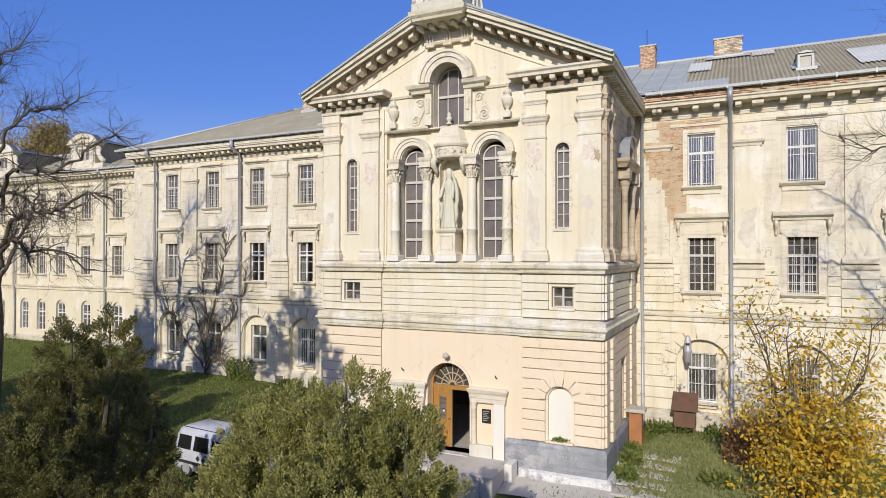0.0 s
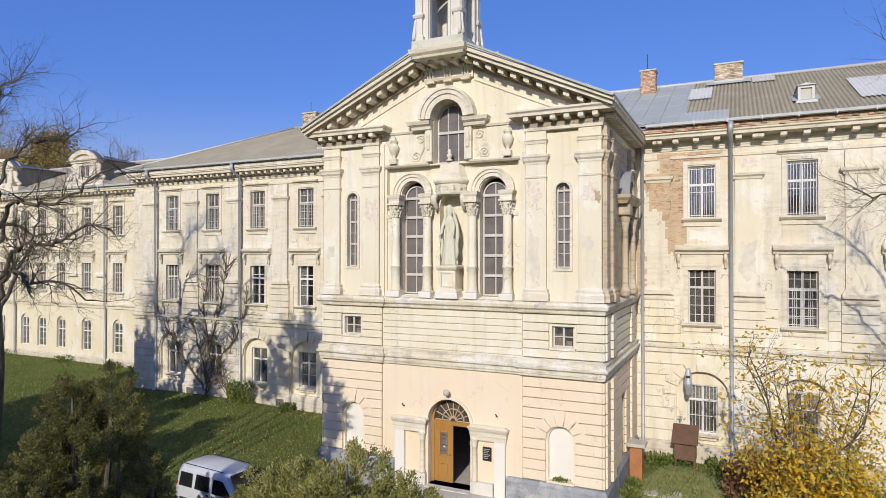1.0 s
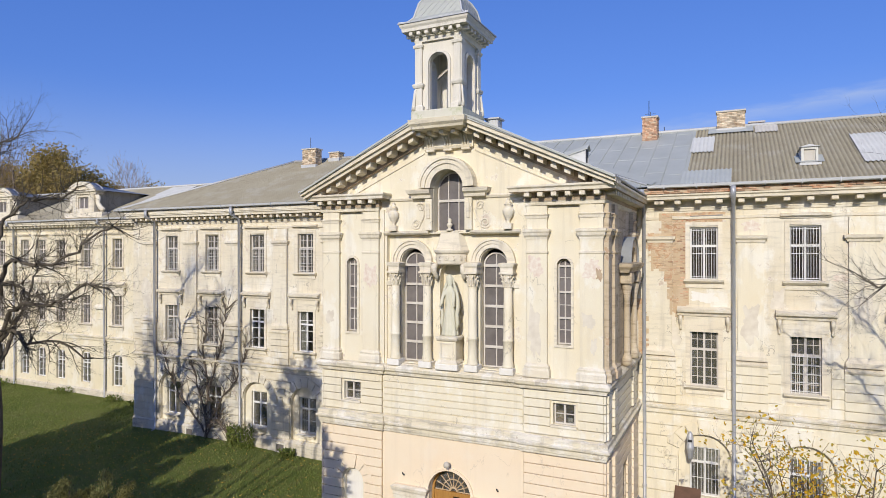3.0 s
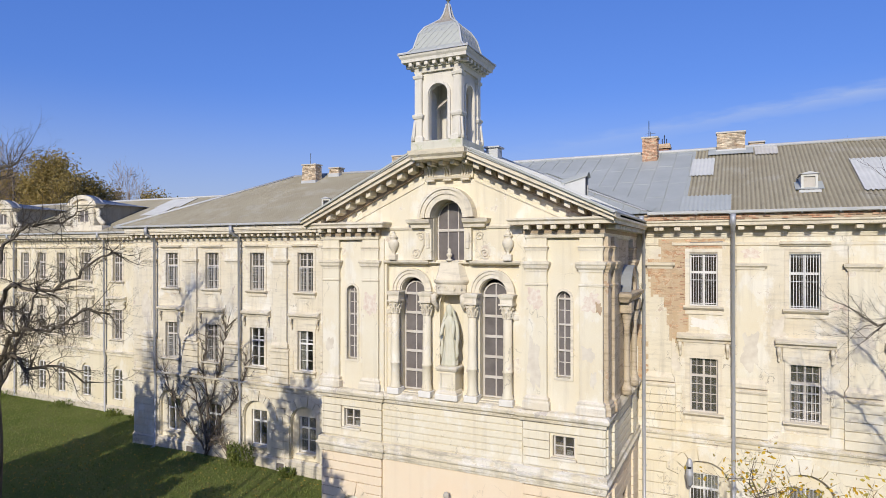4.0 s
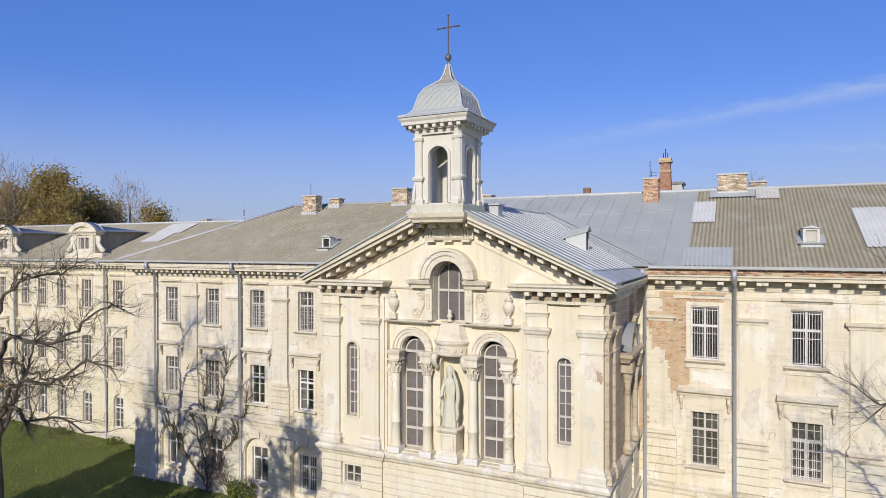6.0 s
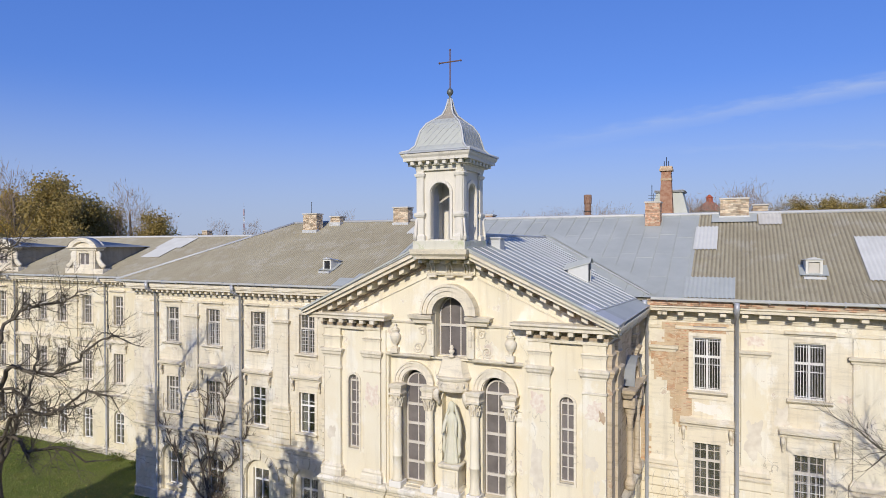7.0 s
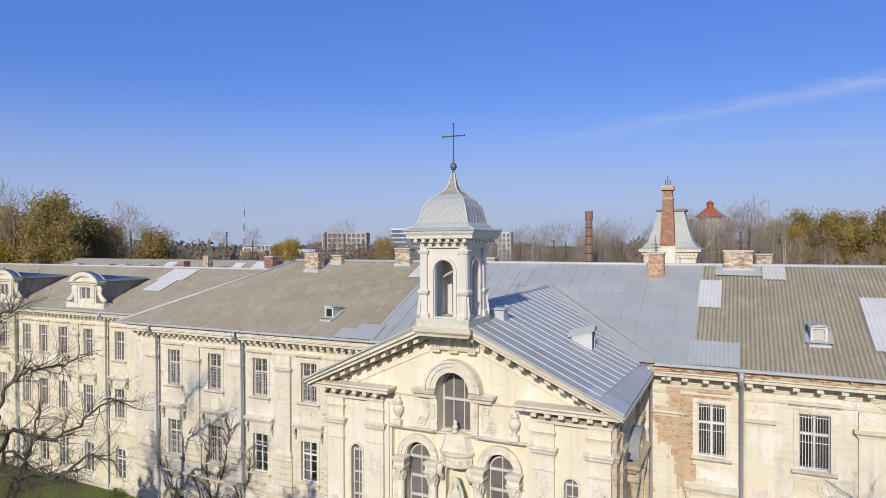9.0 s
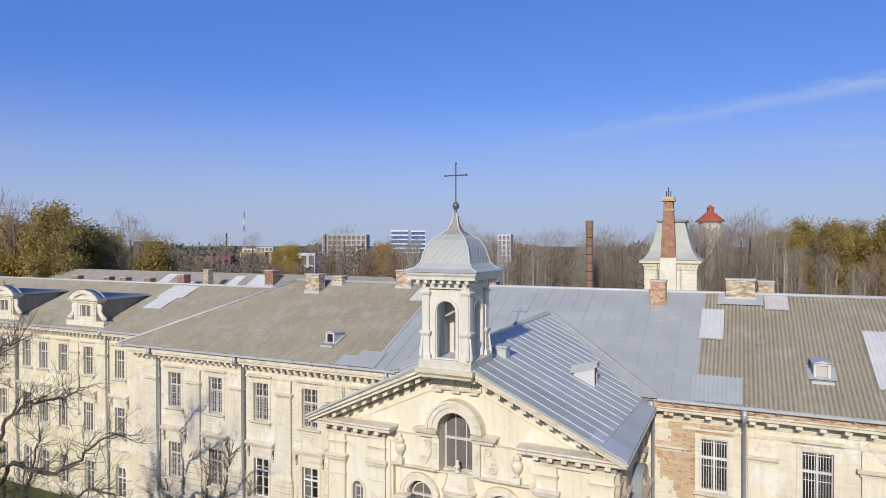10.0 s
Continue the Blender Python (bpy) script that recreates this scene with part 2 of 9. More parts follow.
FOOT = plaster("stained_plinth_plaster", (0.58, 0.51, 0.39), (0.66, 0.60, 0.48), (0.24, 0.21, 0.17), (0.44, 0.38, 0.30), 0.57, 0.5, (0.70, 0.66, 0.57), 0.6, 0.5, 0.6)
WHITE_FOOT = plaster("flaking_whitewash", (0.66, 0.64, 0.60), (0.74, 0.72, 0.67), (0.26, 0.25, 0.24), (0.34, 0.34, 0.35), 0.52, 0.5, (0.78, 0.76, 0.72), 0.7, 0.6, 0.6)
CONCRETE = plaster("pale_concrete", (0.50, 0.46, 0.39), (0.56, 0.52, 0.45), (0.25, 0.23, 0.19), pale=(0.60, 0.56, 0.49))
ZINC = painted("blue_grey_sheet_metal", (0.40, 0.41, 0.365), (0.47, 0.48, 0.43), 0.65, 0.1, 0.6, 8, 0.06, 0.10)
ZINC_PALE = painted("pale_zinc_trim", (0.45, 0.455, 0.445), (0.54, 0.54, 0.52), 0.6, 0.12, 1.2, 12, 0.05)
SLATE = plaster("weathered_corrugated_cement", (0.29, 0.26, 0.19), (0.37, 0.335, 0.255), (0.13, 0.115, 0.085), (0.19, 0.17, 0.125), 0.645, 0.6, (0.42, 0.385, 0.30), 0.4, 0.0)


def corrugated(name, pitch):
    """Old corrugated cement: darker along the troughs, some more than others, and single runs have bleached."""
    m = plaster(name, (0.375, 0.322, 0.208), (0.44, 0.387, 0.26), (0.20, 0.17, 0.11), None, 0.7, 0.40, (0.50, 0.455, 0.35), 0.5, 0.0)
    n, l = m.node_tree.nodes, m.node_tree.links
    b = n["Principled BSDF"]
    c = b.inputs["Base Color"].links[0].from_socket
    geo, sep = n.new("ShaderNodeNewGeometry"), n.new("ShaderNodeSeparateXYZ")
    l.new(geo.outputs["Position"], sep.inputs[0])
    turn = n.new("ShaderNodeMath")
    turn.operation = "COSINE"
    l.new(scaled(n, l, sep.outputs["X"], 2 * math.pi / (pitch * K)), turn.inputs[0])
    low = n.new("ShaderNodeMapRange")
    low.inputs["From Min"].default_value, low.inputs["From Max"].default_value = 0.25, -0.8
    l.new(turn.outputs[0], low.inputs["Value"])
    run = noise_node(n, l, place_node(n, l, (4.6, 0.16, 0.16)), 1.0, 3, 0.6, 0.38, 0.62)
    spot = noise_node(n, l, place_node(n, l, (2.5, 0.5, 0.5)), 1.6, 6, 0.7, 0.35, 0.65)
    trough_spots = times(n, l, low.outputs["Result"], spot)
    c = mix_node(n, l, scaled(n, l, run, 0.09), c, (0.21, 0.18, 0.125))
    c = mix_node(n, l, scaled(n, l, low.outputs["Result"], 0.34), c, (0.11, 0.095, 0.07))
    c = mix_node(n, l, scaled(n, l, trough_spots, 0.34), c, (0.055, 0.048, 0.036))
    l.new(c, b.inputs["Base Color"])
    return m


CORRUGATED = corrugated("dark_trough_cement", 0.158)
BEIGE_SHEET = painted("beige_roof_sheet", (0.52, 0.48, 0.40), (0.60, 0.56, 0.47), 0.85, 0.0, 1.5, 12, 0.05)
DARK_ZINC = painted("dull_grey_sheet_metal", (0.24, 0.25, 0.255), (0.31, 0.32, 0.32), 0.7, 0.1, 1.0, 10, 0.06, 0.1)
SHEET = painted("new_pale_roof_sheet", (0.56, 0.545, 0.48), (0.64, 0.625, 0.555), 0.85, 0.0, 1.0, 10, 0.05)
BRICK = painted("old_red_brick", (0.43, 0.185, 0.095), (0.60, 0.47, 0.33), 0.9, 0.0, 7.0, 30, 0.4, 0.45)
WORN_BRICK = painted("mortar_smeared_brick", (0.49, 0.31, 0.18), (0.60, 0.48, 0.33), 0.95, 0.0, 2.6, 24, 0.7, 0.22)
BRICK_Y = painted("yellow_stock_brick", (0.68, 0.595, 0.44), (0.47, 0.32, 0.20), 0.9, 0.0, 6.0, 26, 0.6, 0.5)
MORTAR = painted("lime_mortar", (0.57, 0.47, 0.33), (0.49, 0.37, 0.25), 0.95, 0.0, 3.0, 24, 0.6)
GUTTER = painted("grey_galvanised_pipe", (0.38, 0.39, 0.41), (0.46, 0.46, 0.47), 0.5, 0.3, 2.0)
FRAME_W = painted("white_window_paint", (0.78, 0.77, 0.74), (0.70, 0.68, 0.64), 0.5)
FRAME_G = painted("grey_brown_window_paint", (0.52, 0.475, 0.415), (0.62, 0.575, 0.51), 0.7)
BAR = painted("rusty_grey_bar_iron", (0.30, 0.28, 0.26), (0.40, 0.38, 0.36), 0.6, 0.2)
BAR_G = painted("pale_grey_bar_iron", (0.52, 0.50, 0.46), (0.62, 0.60, 0.55), 0.6)
BAR_W = painted("white_bar_iron", (0.72, 0.71, 0.68), (0.62, 0.60, 0.56), 0.55)
GLASS = glass("window_glass", (0.80, 0.81, 0.80))
CLEAN = glass("clean_window_glass", (0.80, 0.81, 0.80), 0.03, 0.05)
DUSTY = painted("dusty_purple_grey_glass", (0.14, 0.124, 0.118), (0.20, 0.18, 0.168), 0.28, 0.0, 2.0, 20, 0.05, 0.15)
CURTAIN = painted("white_curtain_cloth", (0.70, 0.68, 0.64), (0.60, 0.58, 0.54), 0.9, 0.0, 4.0, 30, 0.1, 0.0, (8, 8, 1))
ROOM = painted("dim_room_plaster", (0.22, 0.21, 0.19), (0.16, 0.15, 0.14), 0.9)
OAK = painted("varnished_orange_oak", (0.42, 0.225, 0.06), (0.33, 0.16, 0.042), 0.4, 0.0, 2.0, 30, 0.1, 0.0, (14, 14, 1.0))
DARK = painted("blackened_iron", (0.03, 0.03, 0.032), (0.05, 0.05, 0.05), 0.5, 0.6)
RUST = painted("brown_rusty_sheet", (0.13, 0.075, 0.05), (0.18, 0.10, 0.065), 0.7, 0.2, 3.0)
ORANGE = painted("orange_brick_paint", (0.44, 0.19, 0.07), (0.34, 0.14, 0.06), 0.8, 0.0, 3.0)
MORTAR_BED = plaster("rough_bare_wall", (0.50, 0.37, 0.23), (0.57, 0.45, 0.30), (0.34, 0.22, 0.14), (0.47, 0.27, 0.15), 0.52, 0.4, (0.62, 0.53, 0.39), 0.3, 0.4)
BARK = painted("dark_grey_bark", (0.085, 0.07, 0.05), (0.15, 0.125, 0.09), 0.95, 0.0, 3.0, 20, 0.6, 0.0, (3, 3, 0.6))
TWIG = painted("brown_twig_bark", (0.11, 0.085, 0.06), (0.17, 0.135, 0.10), 0.95)


# ---- building helpers (all in plan units; link() brings them to metres) ----
def link(name, bm, material, parent=None, label="", smooth=False, kind=""):
    bmesh.ops.scale(bm, vec=(K, K, K), verts=bm.verts)
    me = bpy.data.meshes.new(name)
    bm.to_mesh(me)
    bm.free()
    me.materials.append(material)
    if smooth:
        me.shade_smooth()
    ob = new(name, me)
    if parent is not None:
        ob.parent = parent
        ob.matrix_parent_inverse = Matrix.Translation(-parent_place(parent))
    return tagged(ob, label=label, kind=kind)


def parent_place(ob):
    p = Vector(ob.location)
    while ob.parent is not None and ob.matrix_parent_inverse == Matrix.Identity(4):
        ob = ob.parent
        p = p + Vector(ob.location)
    return p


def thing(name, at, label, category, group="", kind=""):
    ob = new(name)
    ob.location = Vector(at) * K
    ob.empty_display_size = 0.3
    return tagged(ob, label, category, group, kind)


def part(name, bm, material, parent, label="", smooth=False):
    return link(name, bm, material, parent, label, smooth)


def mesh_of(name, bm, material, smooth=False):
    """Mesh data to be shared by alike pieces, which stand at places of their own."""
    bmesh.ops.scale(bm, vec=(K, K, K), verts=bm.verts)
    me = bpy.data.meshes.new(name)
    bm.to_mesh(me)
    bm.free()
    me.materials.append(material)
    if smooth:
        me.shade_smooth()
    return me


def put(name, me, at, parent=None, label="", turn=0.0, size=(1, 1, 1)):
    """A piece on shared mesh data; at is in plan units of the world for children of things, local for children of placed pieces."""
    ob = new(name, me)
    ob.location = Vector(at) * K
    ob.rotation_euler = (0, 0, radians(turn))
    ob.scale = size
    if parent is not None:
        ob.parent = parent
        if parent.type == "EMPTY" or parent.location.length < 1e-6:
            ob.matrix_parent_inverse = Matrix.Translation(-Vector(parent.location))
    return tagged(ob, label=label)


def box(bm, x0, x1, y0, y1, z0, z1):
    v = [bm.verts.new(p) for p in ((x0, y0, z0), (x1, y0, z0), (x1, y1, z0), (x0, y1, z0), (x0, y0, z1), (x1, y0, z1), (x1, y1, z1), (x0, y1, z1))]
    for f in ((3, 2, 1, 0), (4, 5, 6, 7), (0, 1, 5, 4), (1, 2, 6, 5), (2, 3, 7, 6), (3, 0, 4, 7)):
        bm.faces.new([v[i] for i in f])


def boxed(x0, x1, y0, y1, z0, z1, bevel=0.0):
    bm = bmesh.new()
    box(bm, x0, x1, y0, y1, z0, z1)
    if bevel:
        bmesh.ops.bevel(bm, geom=list(bm.edges), offset=bevel, segments=1, affect="EDGES")
    return bm


def sweep(bm, profile, path, closed=False):
    """A moulding: a closed profile of (outward, up) along a plan path that keeps outward on its right, mitred at the corners."""
    rings, n = [], len(path)
    for i, p in enumerate(path):
        p = Vector(p)
        a = (p - Vector(path[i - 1])).normalized() if i or closed else None
        b = (Vector(path[(i + 1) % n]) - p).normalized() if i < n - 1 or closed else None
        a, b = a or b, b or a
        na, nb = Vector((a.y, -a.x)), Vector((b.y, -b.x))
        m = (na + nb).normalized()
        m = m / max(0.3, m.dot(na))
        rings.append([bm.verts.new((p.x + m.x * o, p.y + m.y * o, z)) for o, z in profile])
    k = len(profile)
    for i in range(n if closed else n - 1):
        r, s = rings[i], rings[(i + 1) % n]
        for j in range(k):
            bm.faces.new((r[j], s[j], s[(j + 1) % k], r[(j + 1) % k]))
    if not closed:
        bm.faces.new(rings[0][::-1])
        bm.faces.new(rings[-1])


def lathe(bm, profile, at, seg=16):
    rings = []
    for r, z in profile:
        rings.append([bm.verts.new((at[0] + r * math.cos(2 * math.pi * i / seg), at[1] + r * math.sin(2 * math.pi * i / seg), at[2] + z)) for i in range(seg)])
    for a, b in zip(rings, rings[1:]):
        for i in range(seg):
            bm.faces.new((a[i], a[(i + 1) % seg], b[(i + 1) % seg], b[i]))
    bm.faces.new(rings[0][::-1])
    bm.faces.new(rings[-1])


def tube(bm, points, radii, seg=6):
    """A round rod through points, with a radius for each."""
    pts = [Vector(p) for p in points]
    if not hasattr(radii, "__len__"):
        radii = [radii] * len(pts)
    side = None
    rings = []
    for i, p in enumerate(pts):
        d = (pts[min(i + 1, len(pts) - 1)] - pts[max(i - 1, 0)]).normalized()
        if side is None:
            side = d.orthogonal().normalized()
        side = (side - d * side.dot(d)).normalized()
        up = d.cross(side)
        rings.append([bm.verts.new(p + (side * math.cos(2 * math.pi * k / seg) + up * math.sin(2 * math.pi * k / seg)) * radii[i]) for k in range(seg)])
    for a, b in zip(rings, rings[1:]):
        for k in range(seg):
            bm.faces.new((a[k], a[(k + 1) % seg], b[(k + 1) % seg], b[k]))
    bm.faces.new(rings[0][::-1])
    bm.faces.new(rings[-1])


def arch_loop(x, half, z0, spring, seg=14):
    """The outline of a round-headed opening, in (x, z)."""
    pts = [(x - half, z0), (x + half, z0)]
    return pts + [(x + half * math.cos(math.pi * i / seg), spring + half * math.sin(math.pi * i / seg)) for i in range(seg + 1)]


def rect_loop(x0, x1, z0, z1):
    return [(x0, z0), (x1, z0), (x1, z1), (x0, z1)]


def pierced(outer, holes, y0, y1):
    """A wall in the x-z plane from y0 to y1 with openings through it."""
    bm = bmesh.new()
    edges, loops = [], [outer, *holes]
    for loop in loops:
        vs = [bm.verts.new((x, y0, z)) for x, z in loop]
        edges += [bm.edges.new((vs[i], vs[(i + 1) % len(vs)])) for i in range(len(vs))]
    got = bmesh.ops.triangle_fill(bm, use_beauty=True, use_dissolve=False, edges=edges)
    faces = [g for g in got["geom"] if isinstance(g, bmesh.types.BMFace)]
    ext = bmesh.ops.extrude_face_region(bm, geom=faces)
    bmesh.ops.translate(bm, vec=(0, y1 - y0, 0), verts=[g for g in ext["geom"] if isinstance(g, bmesh.types.BMVert)])
    bmesh.ops.recalc_face_normals(bm, faces=bm.faces)
    return bm


def turned(bm, m):
    bmesh.ops.transform(bm, matrix=m, verts=bm.verts)
    return bm


def arch_band(bm, x, spring, r0, r1, y0, y1, seg=16, a0=0.0, a1=math.pi):
    """A half-ring in the x-z plane."""
    rings = []
    for i in range(seg + 1):
        a = a0 + (a1 - a0) * i / seg
        c, s = math.cos(a), math.sin(a)
        rings.append([bm.verts.new((x + r * c, y, spring + r * s)) for r, y in ((r0, y0), (r1, y0), (r1, y1), (r0, y1))])
    for a, b in zip(rings, rings[1:]):
        for j in range(4):
            bm.faces.new((a[j], a[(j + 1) % 4], b[(j + 1) % 4], b[j]))
    bm.faces.new(rings[0])
    bm.faces.new(rings[-1][::-1])


def ground_z(x, y):
    """The lie of the land: it falls gently from the building towards the garden."""
    s = 0.055 * y if y > 0 else max(0.115 * y, -0.75 + 0.012 * (y + 6.5))
    if y > 10:
        s = 0.55 + 0.06 * min(1.0, (y - 10) / 10)
    s = max(s, -1.0)
    return s + 0.10 * math.sin(0.31 * x + 1.0) * math.sin(0.27 * y) * (1 if abs(y) < 40 else 0)


# ---- ground ----
def build_ground():
    def steps(lo, hi, fine_lo, fine_hi, fine):
        out, v = [], fine_lo
        while v < fine_hi:
            out.append(v)
            v += fine
        out.append(fine_hi)
        k, v = fine, fine_lo
        while v > lo:
            k *= 1.35
            v -= k
            out.insert(0, max(v, lo))
        k, v = fine, fine_hi
        while v < hi:
            k *= 1.35
            v += k
            out.append(min(v, hi))
        return out

    xs, ys = steps(-3500, 3500, -50, 26, 0.8), steps(-3500, 3500, -26, 16, 0.8)
    bm = bmesh.new()
    rows = [[bm.verts.new((x, y, ground_z(x, y))) for x in xs] for y in ys]
    for a, b in zip(rows, rows[1:]):
        for i in range(len(xs) - 1):
            bm.faces.new((a[i], a[i + 1], b[i + 1], b[i]))
    m, n, l, b = shader("autumn_lawn", 0.95, 0.0, 0.1)
    p = place_node(n, l)
    c = mix_node(n, l, noise_node(n, l, p, 0.22, 6), (0.15, 0.195, 0.045), (0.21, 0.235, 0.07))
    c = mix_node(n, l, noise_node(n, l, p, 1.6, 6, 0.7, 0.5, 0.75), c, (0.23, 0.215, 0.085))
    g = noise_node(n, l, p, 18.0, 6, 0.75, 0.3, 0.7)
    c = mix_node(n, l, scaled(n, l, g, 0.5), c, (0.06, 0.08, 0.022))
    l.new(c, b.inputs["Base Color"])
    bump_node(n, l, b, g, 0.8, 0.06)
    tagged(link("ground", bm, m, smooth=True), "sloping autumn lawn running out to the horizon", "ground", kind="structure")


build_ground()

# ---- main building: the levels ----
WY = 6.75          # front of the wing wall
FY = 10.40         # front of the set-back far wing
EAVE_Y, EAVE_Z, SLOPE, RIDGE_Y = 6.0, 13.42, 0.445, 13.9
RIDGE_Z = EAVE_Z + SLOPE * (RIDGE_Y - EAVE_Y)
B = 5.22           # half the chapel's width
LX, RX = -24.3, 26.0
WIN_L = [-21.1, -17.9, -14.6, -11.35, -8.05]
WIN_R = [7.74, 11.14, 14.5, 17.8, 21.1]
WIN_F = [-30.75, -34.15, -37.05, -39.4, -41.5, -44.6, -47.9, -51.2, -54.5]

wing = thing("wing_building", (0, WY, 0.3), "long three-storey cream plaster building with weathered rusticated walls", "building")
chapel = thing("chapel", (0, 0, 0), "projecting pedimented chapel front in cream and peach plaster", "church")
far_wing = thing("far_wing_building", (-40, FY, 0.6), "set-back three-storey yellow plaster wing with dormers", "building")


# ---- walls with real openings ----
def wing_holes(centres, w=0.5):
    holes = []
    for x in centres:
        holes += [rect_loop(x - w, x + w, 9.83, 11.88), rect_loop(x - w, x + w, 5.72, 7.88)]
        holes.append(arch_loop(x, 0.94, 1.05, 2.92))
    return holes


def windows_back(centres):
    """The filled back of each blind arch on the ground floor, pierced for its window."""
    for x in centres:
        bm = pierced([(x - 1.1, 0.9), (x + 1.1, 0.9), (x + 1.1, 4.05), (x - 1.1, 4.05)], [rect_loop(x - 0.54, x + 0.54, 1.42, 3.33)], WY + 0.16, WY + 0.45)
        part("arch_back", bm, CREAM, wing)


part("wall", pierced(rect_loop(LX, -B - 0.02, -0.6, 13.0), wing_holes(WIN_L), WY, WY + 0.5), OLD, wing)
part("wall", pierced(rect_loop(B + 0.02, RX, -0.6, 13.0), wing_holes(WIN_R), WY, WY + 0.5), OLD, wing)
windows_back(WIN_L + WIN_R)
part("side_wall", boxed(LX, LX + 0.5, WY + 0.5, 21.3, -0.6, 13.0), OLD, wing)
part("side_wall", boxed(RX - 0.5, RX, WY + 0.5, 21.3, -0.6, 13.0), OLD, wing)
part("rear_wall", boxed(LX, RX, 21.3, 21.8, -0.6, 13.0), OLD, wing)
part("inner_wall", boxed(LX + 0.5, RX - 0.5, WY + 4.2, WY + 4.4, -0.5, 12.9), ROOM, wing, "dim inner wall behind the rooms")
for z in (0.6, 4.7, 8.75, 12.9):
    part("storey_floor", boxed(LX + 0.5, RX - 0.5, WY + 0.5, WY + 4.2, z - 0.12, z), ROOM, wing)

# far wing
fh = []
for x in WIN_F:
    fh += [rect_loop(x - 0.5, x + 0.5, 9.83, 11.88), rect_loop(x - 0.5, x + 0.5, 5.72, 7.88), arch_loop(x, 0.52, 1.42, 3.3, 8)]
part("wall", pierced(rect_loop(-70.0, LX - 0.02, -0.2, 13.0), fh, FY, FY + 0.5), FAR_CREAM, far_wing)
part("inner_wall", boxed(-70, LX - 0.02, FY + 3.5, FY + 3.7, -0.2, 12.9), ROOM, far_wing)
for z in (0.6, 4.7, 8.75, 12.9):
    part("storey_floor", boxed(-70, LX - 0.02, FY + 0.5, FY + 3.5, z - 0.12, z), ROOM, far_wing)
part("end_wall", boxed(-70.3, -70.0, FY, 21.3, -0.2, 13.0), FAR_CREAM, far_wing)

# chapel front
front_outline = [(-B, -0.5), (B, -0.5), (B, 13.0), (1.0, 15.05), (-1.0, 15.05), (-B, 13.0)]
front_holes = [arch_loop(0, 0.80, 0.42, 2.62), arch_loop(0, 0.61, 11.6, 13.12)]
for s in (-1, 1):
    front_holes += [rect_loop(s * 3.98 - 0.36, s * 3.98 + 0.36, 5.45, 6.12), arch_loop(s * 3.98, 0.23, 7.97, 10.48, 10), arch_loop(s * 3.9, 0.40, 1.2, 2.52, 10)]
front_holes.append(rect_loop(-2.5, 2.5, 6.95, 11.55))
bm = pierced(front_outline, front_holes, 0.1, 0.55)
part("front_wall", bm, CREAM, chapel, "cream plaster front wall with patches of lost coat")
bay = [arch_loop(s * 1.53, 0.48, 6.98, 10.55) for s in (-1, 1)] + [arch_loop(0, 0.46, 7.15, 10.1)]
part("bay_wall", pierced(rect_loop(-2.6, 2.6, 6.85, 11.65), bay, 0.30, 0.70), CREAM, chapel)
part("niche_back", boxed(-0.55, 0.55, 0.62, 0.72, 7.0, 10.7), CREAM, chapel)
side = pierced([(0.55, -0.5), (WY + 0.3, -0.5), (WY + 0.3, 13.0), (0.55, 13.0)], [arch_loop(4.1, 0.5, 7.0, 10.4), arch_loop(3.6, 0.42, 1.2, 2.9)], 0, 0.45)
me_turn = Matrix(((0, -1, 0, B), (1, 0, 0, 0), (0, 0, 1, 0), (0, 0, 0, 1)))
part("side_wall", turned(side, me_turn), GRIME_SHADE, chapel, "brown-stained plaster side wall, the side's shade in its colour")
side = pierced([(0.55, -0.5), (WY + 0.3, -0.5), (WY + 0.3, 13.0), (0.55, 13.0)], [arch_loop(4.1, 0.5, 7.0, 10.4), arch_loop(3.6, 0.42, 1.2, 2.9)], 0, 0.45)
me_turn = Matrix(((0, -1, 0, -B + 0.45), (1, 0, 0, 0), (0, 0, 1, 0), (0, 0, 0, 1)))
part("side_wall", turned(side, me_turn), GRIME_SHADE, chapel, "brown-stained plaster side wall, the side's shade in its colour")
part("floor_slab", boxed(-B + 0.5, B - 0.5, 0.55, WY, 0.3, 0.42), CONCRETE, chapel)
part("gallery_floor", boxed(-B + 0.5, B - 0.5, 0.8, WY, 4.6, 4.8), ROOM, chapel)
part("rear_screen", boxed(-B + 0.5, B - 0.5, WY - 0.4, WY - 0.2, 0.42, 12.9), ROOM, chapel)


# ---- roofs ----
def roof_z(y):
    return EAVE_Z + SLOPE * (y - EAVE_Y)


def slope_sheet(bm, x0, x1, y_lo, y_hi, zf, wave=0.0, pitch=0.16, lift=0.0, thick=0.03, rows=1):
    """A pitched covering. y_lo and y_hi give the lower and upper edge at an x; wave corrugates it."""
    n = max(1, int((x1 - x0) / (pitch / 4))) if wave else max(1, int((x1 - x0) / 0.5))
    cols = []
    for i in range(n + 1):
        x = x0 + (x1 - x0) * i / n
        w = wave * math.cos(2 * math.pi * x / pitch)
        lo, hi = y_lo(x), y_hi(x)
        cols.append([bm.verts.new((x, lo + (hi - lo) * r / rows, zf(lo + (hi - lo) * r / rows) + lift + w)) for r in range(rows + 1)])
    for a, b in zip(cols, cols[1:]):
        for r in range(rows):
            if (a[r].co - a[r + 1].co).length > 1e-4 or (b[r].co - b[r + 1].co).length > 1e-4:
                bm.faces.new((a[r], b[r], b[r + 1], a[r + 1]))


HIP_L, HIP_R = -17.9, 19.0
L_EAVE, R_EAVE = LX - 0.7, RX + 0.7


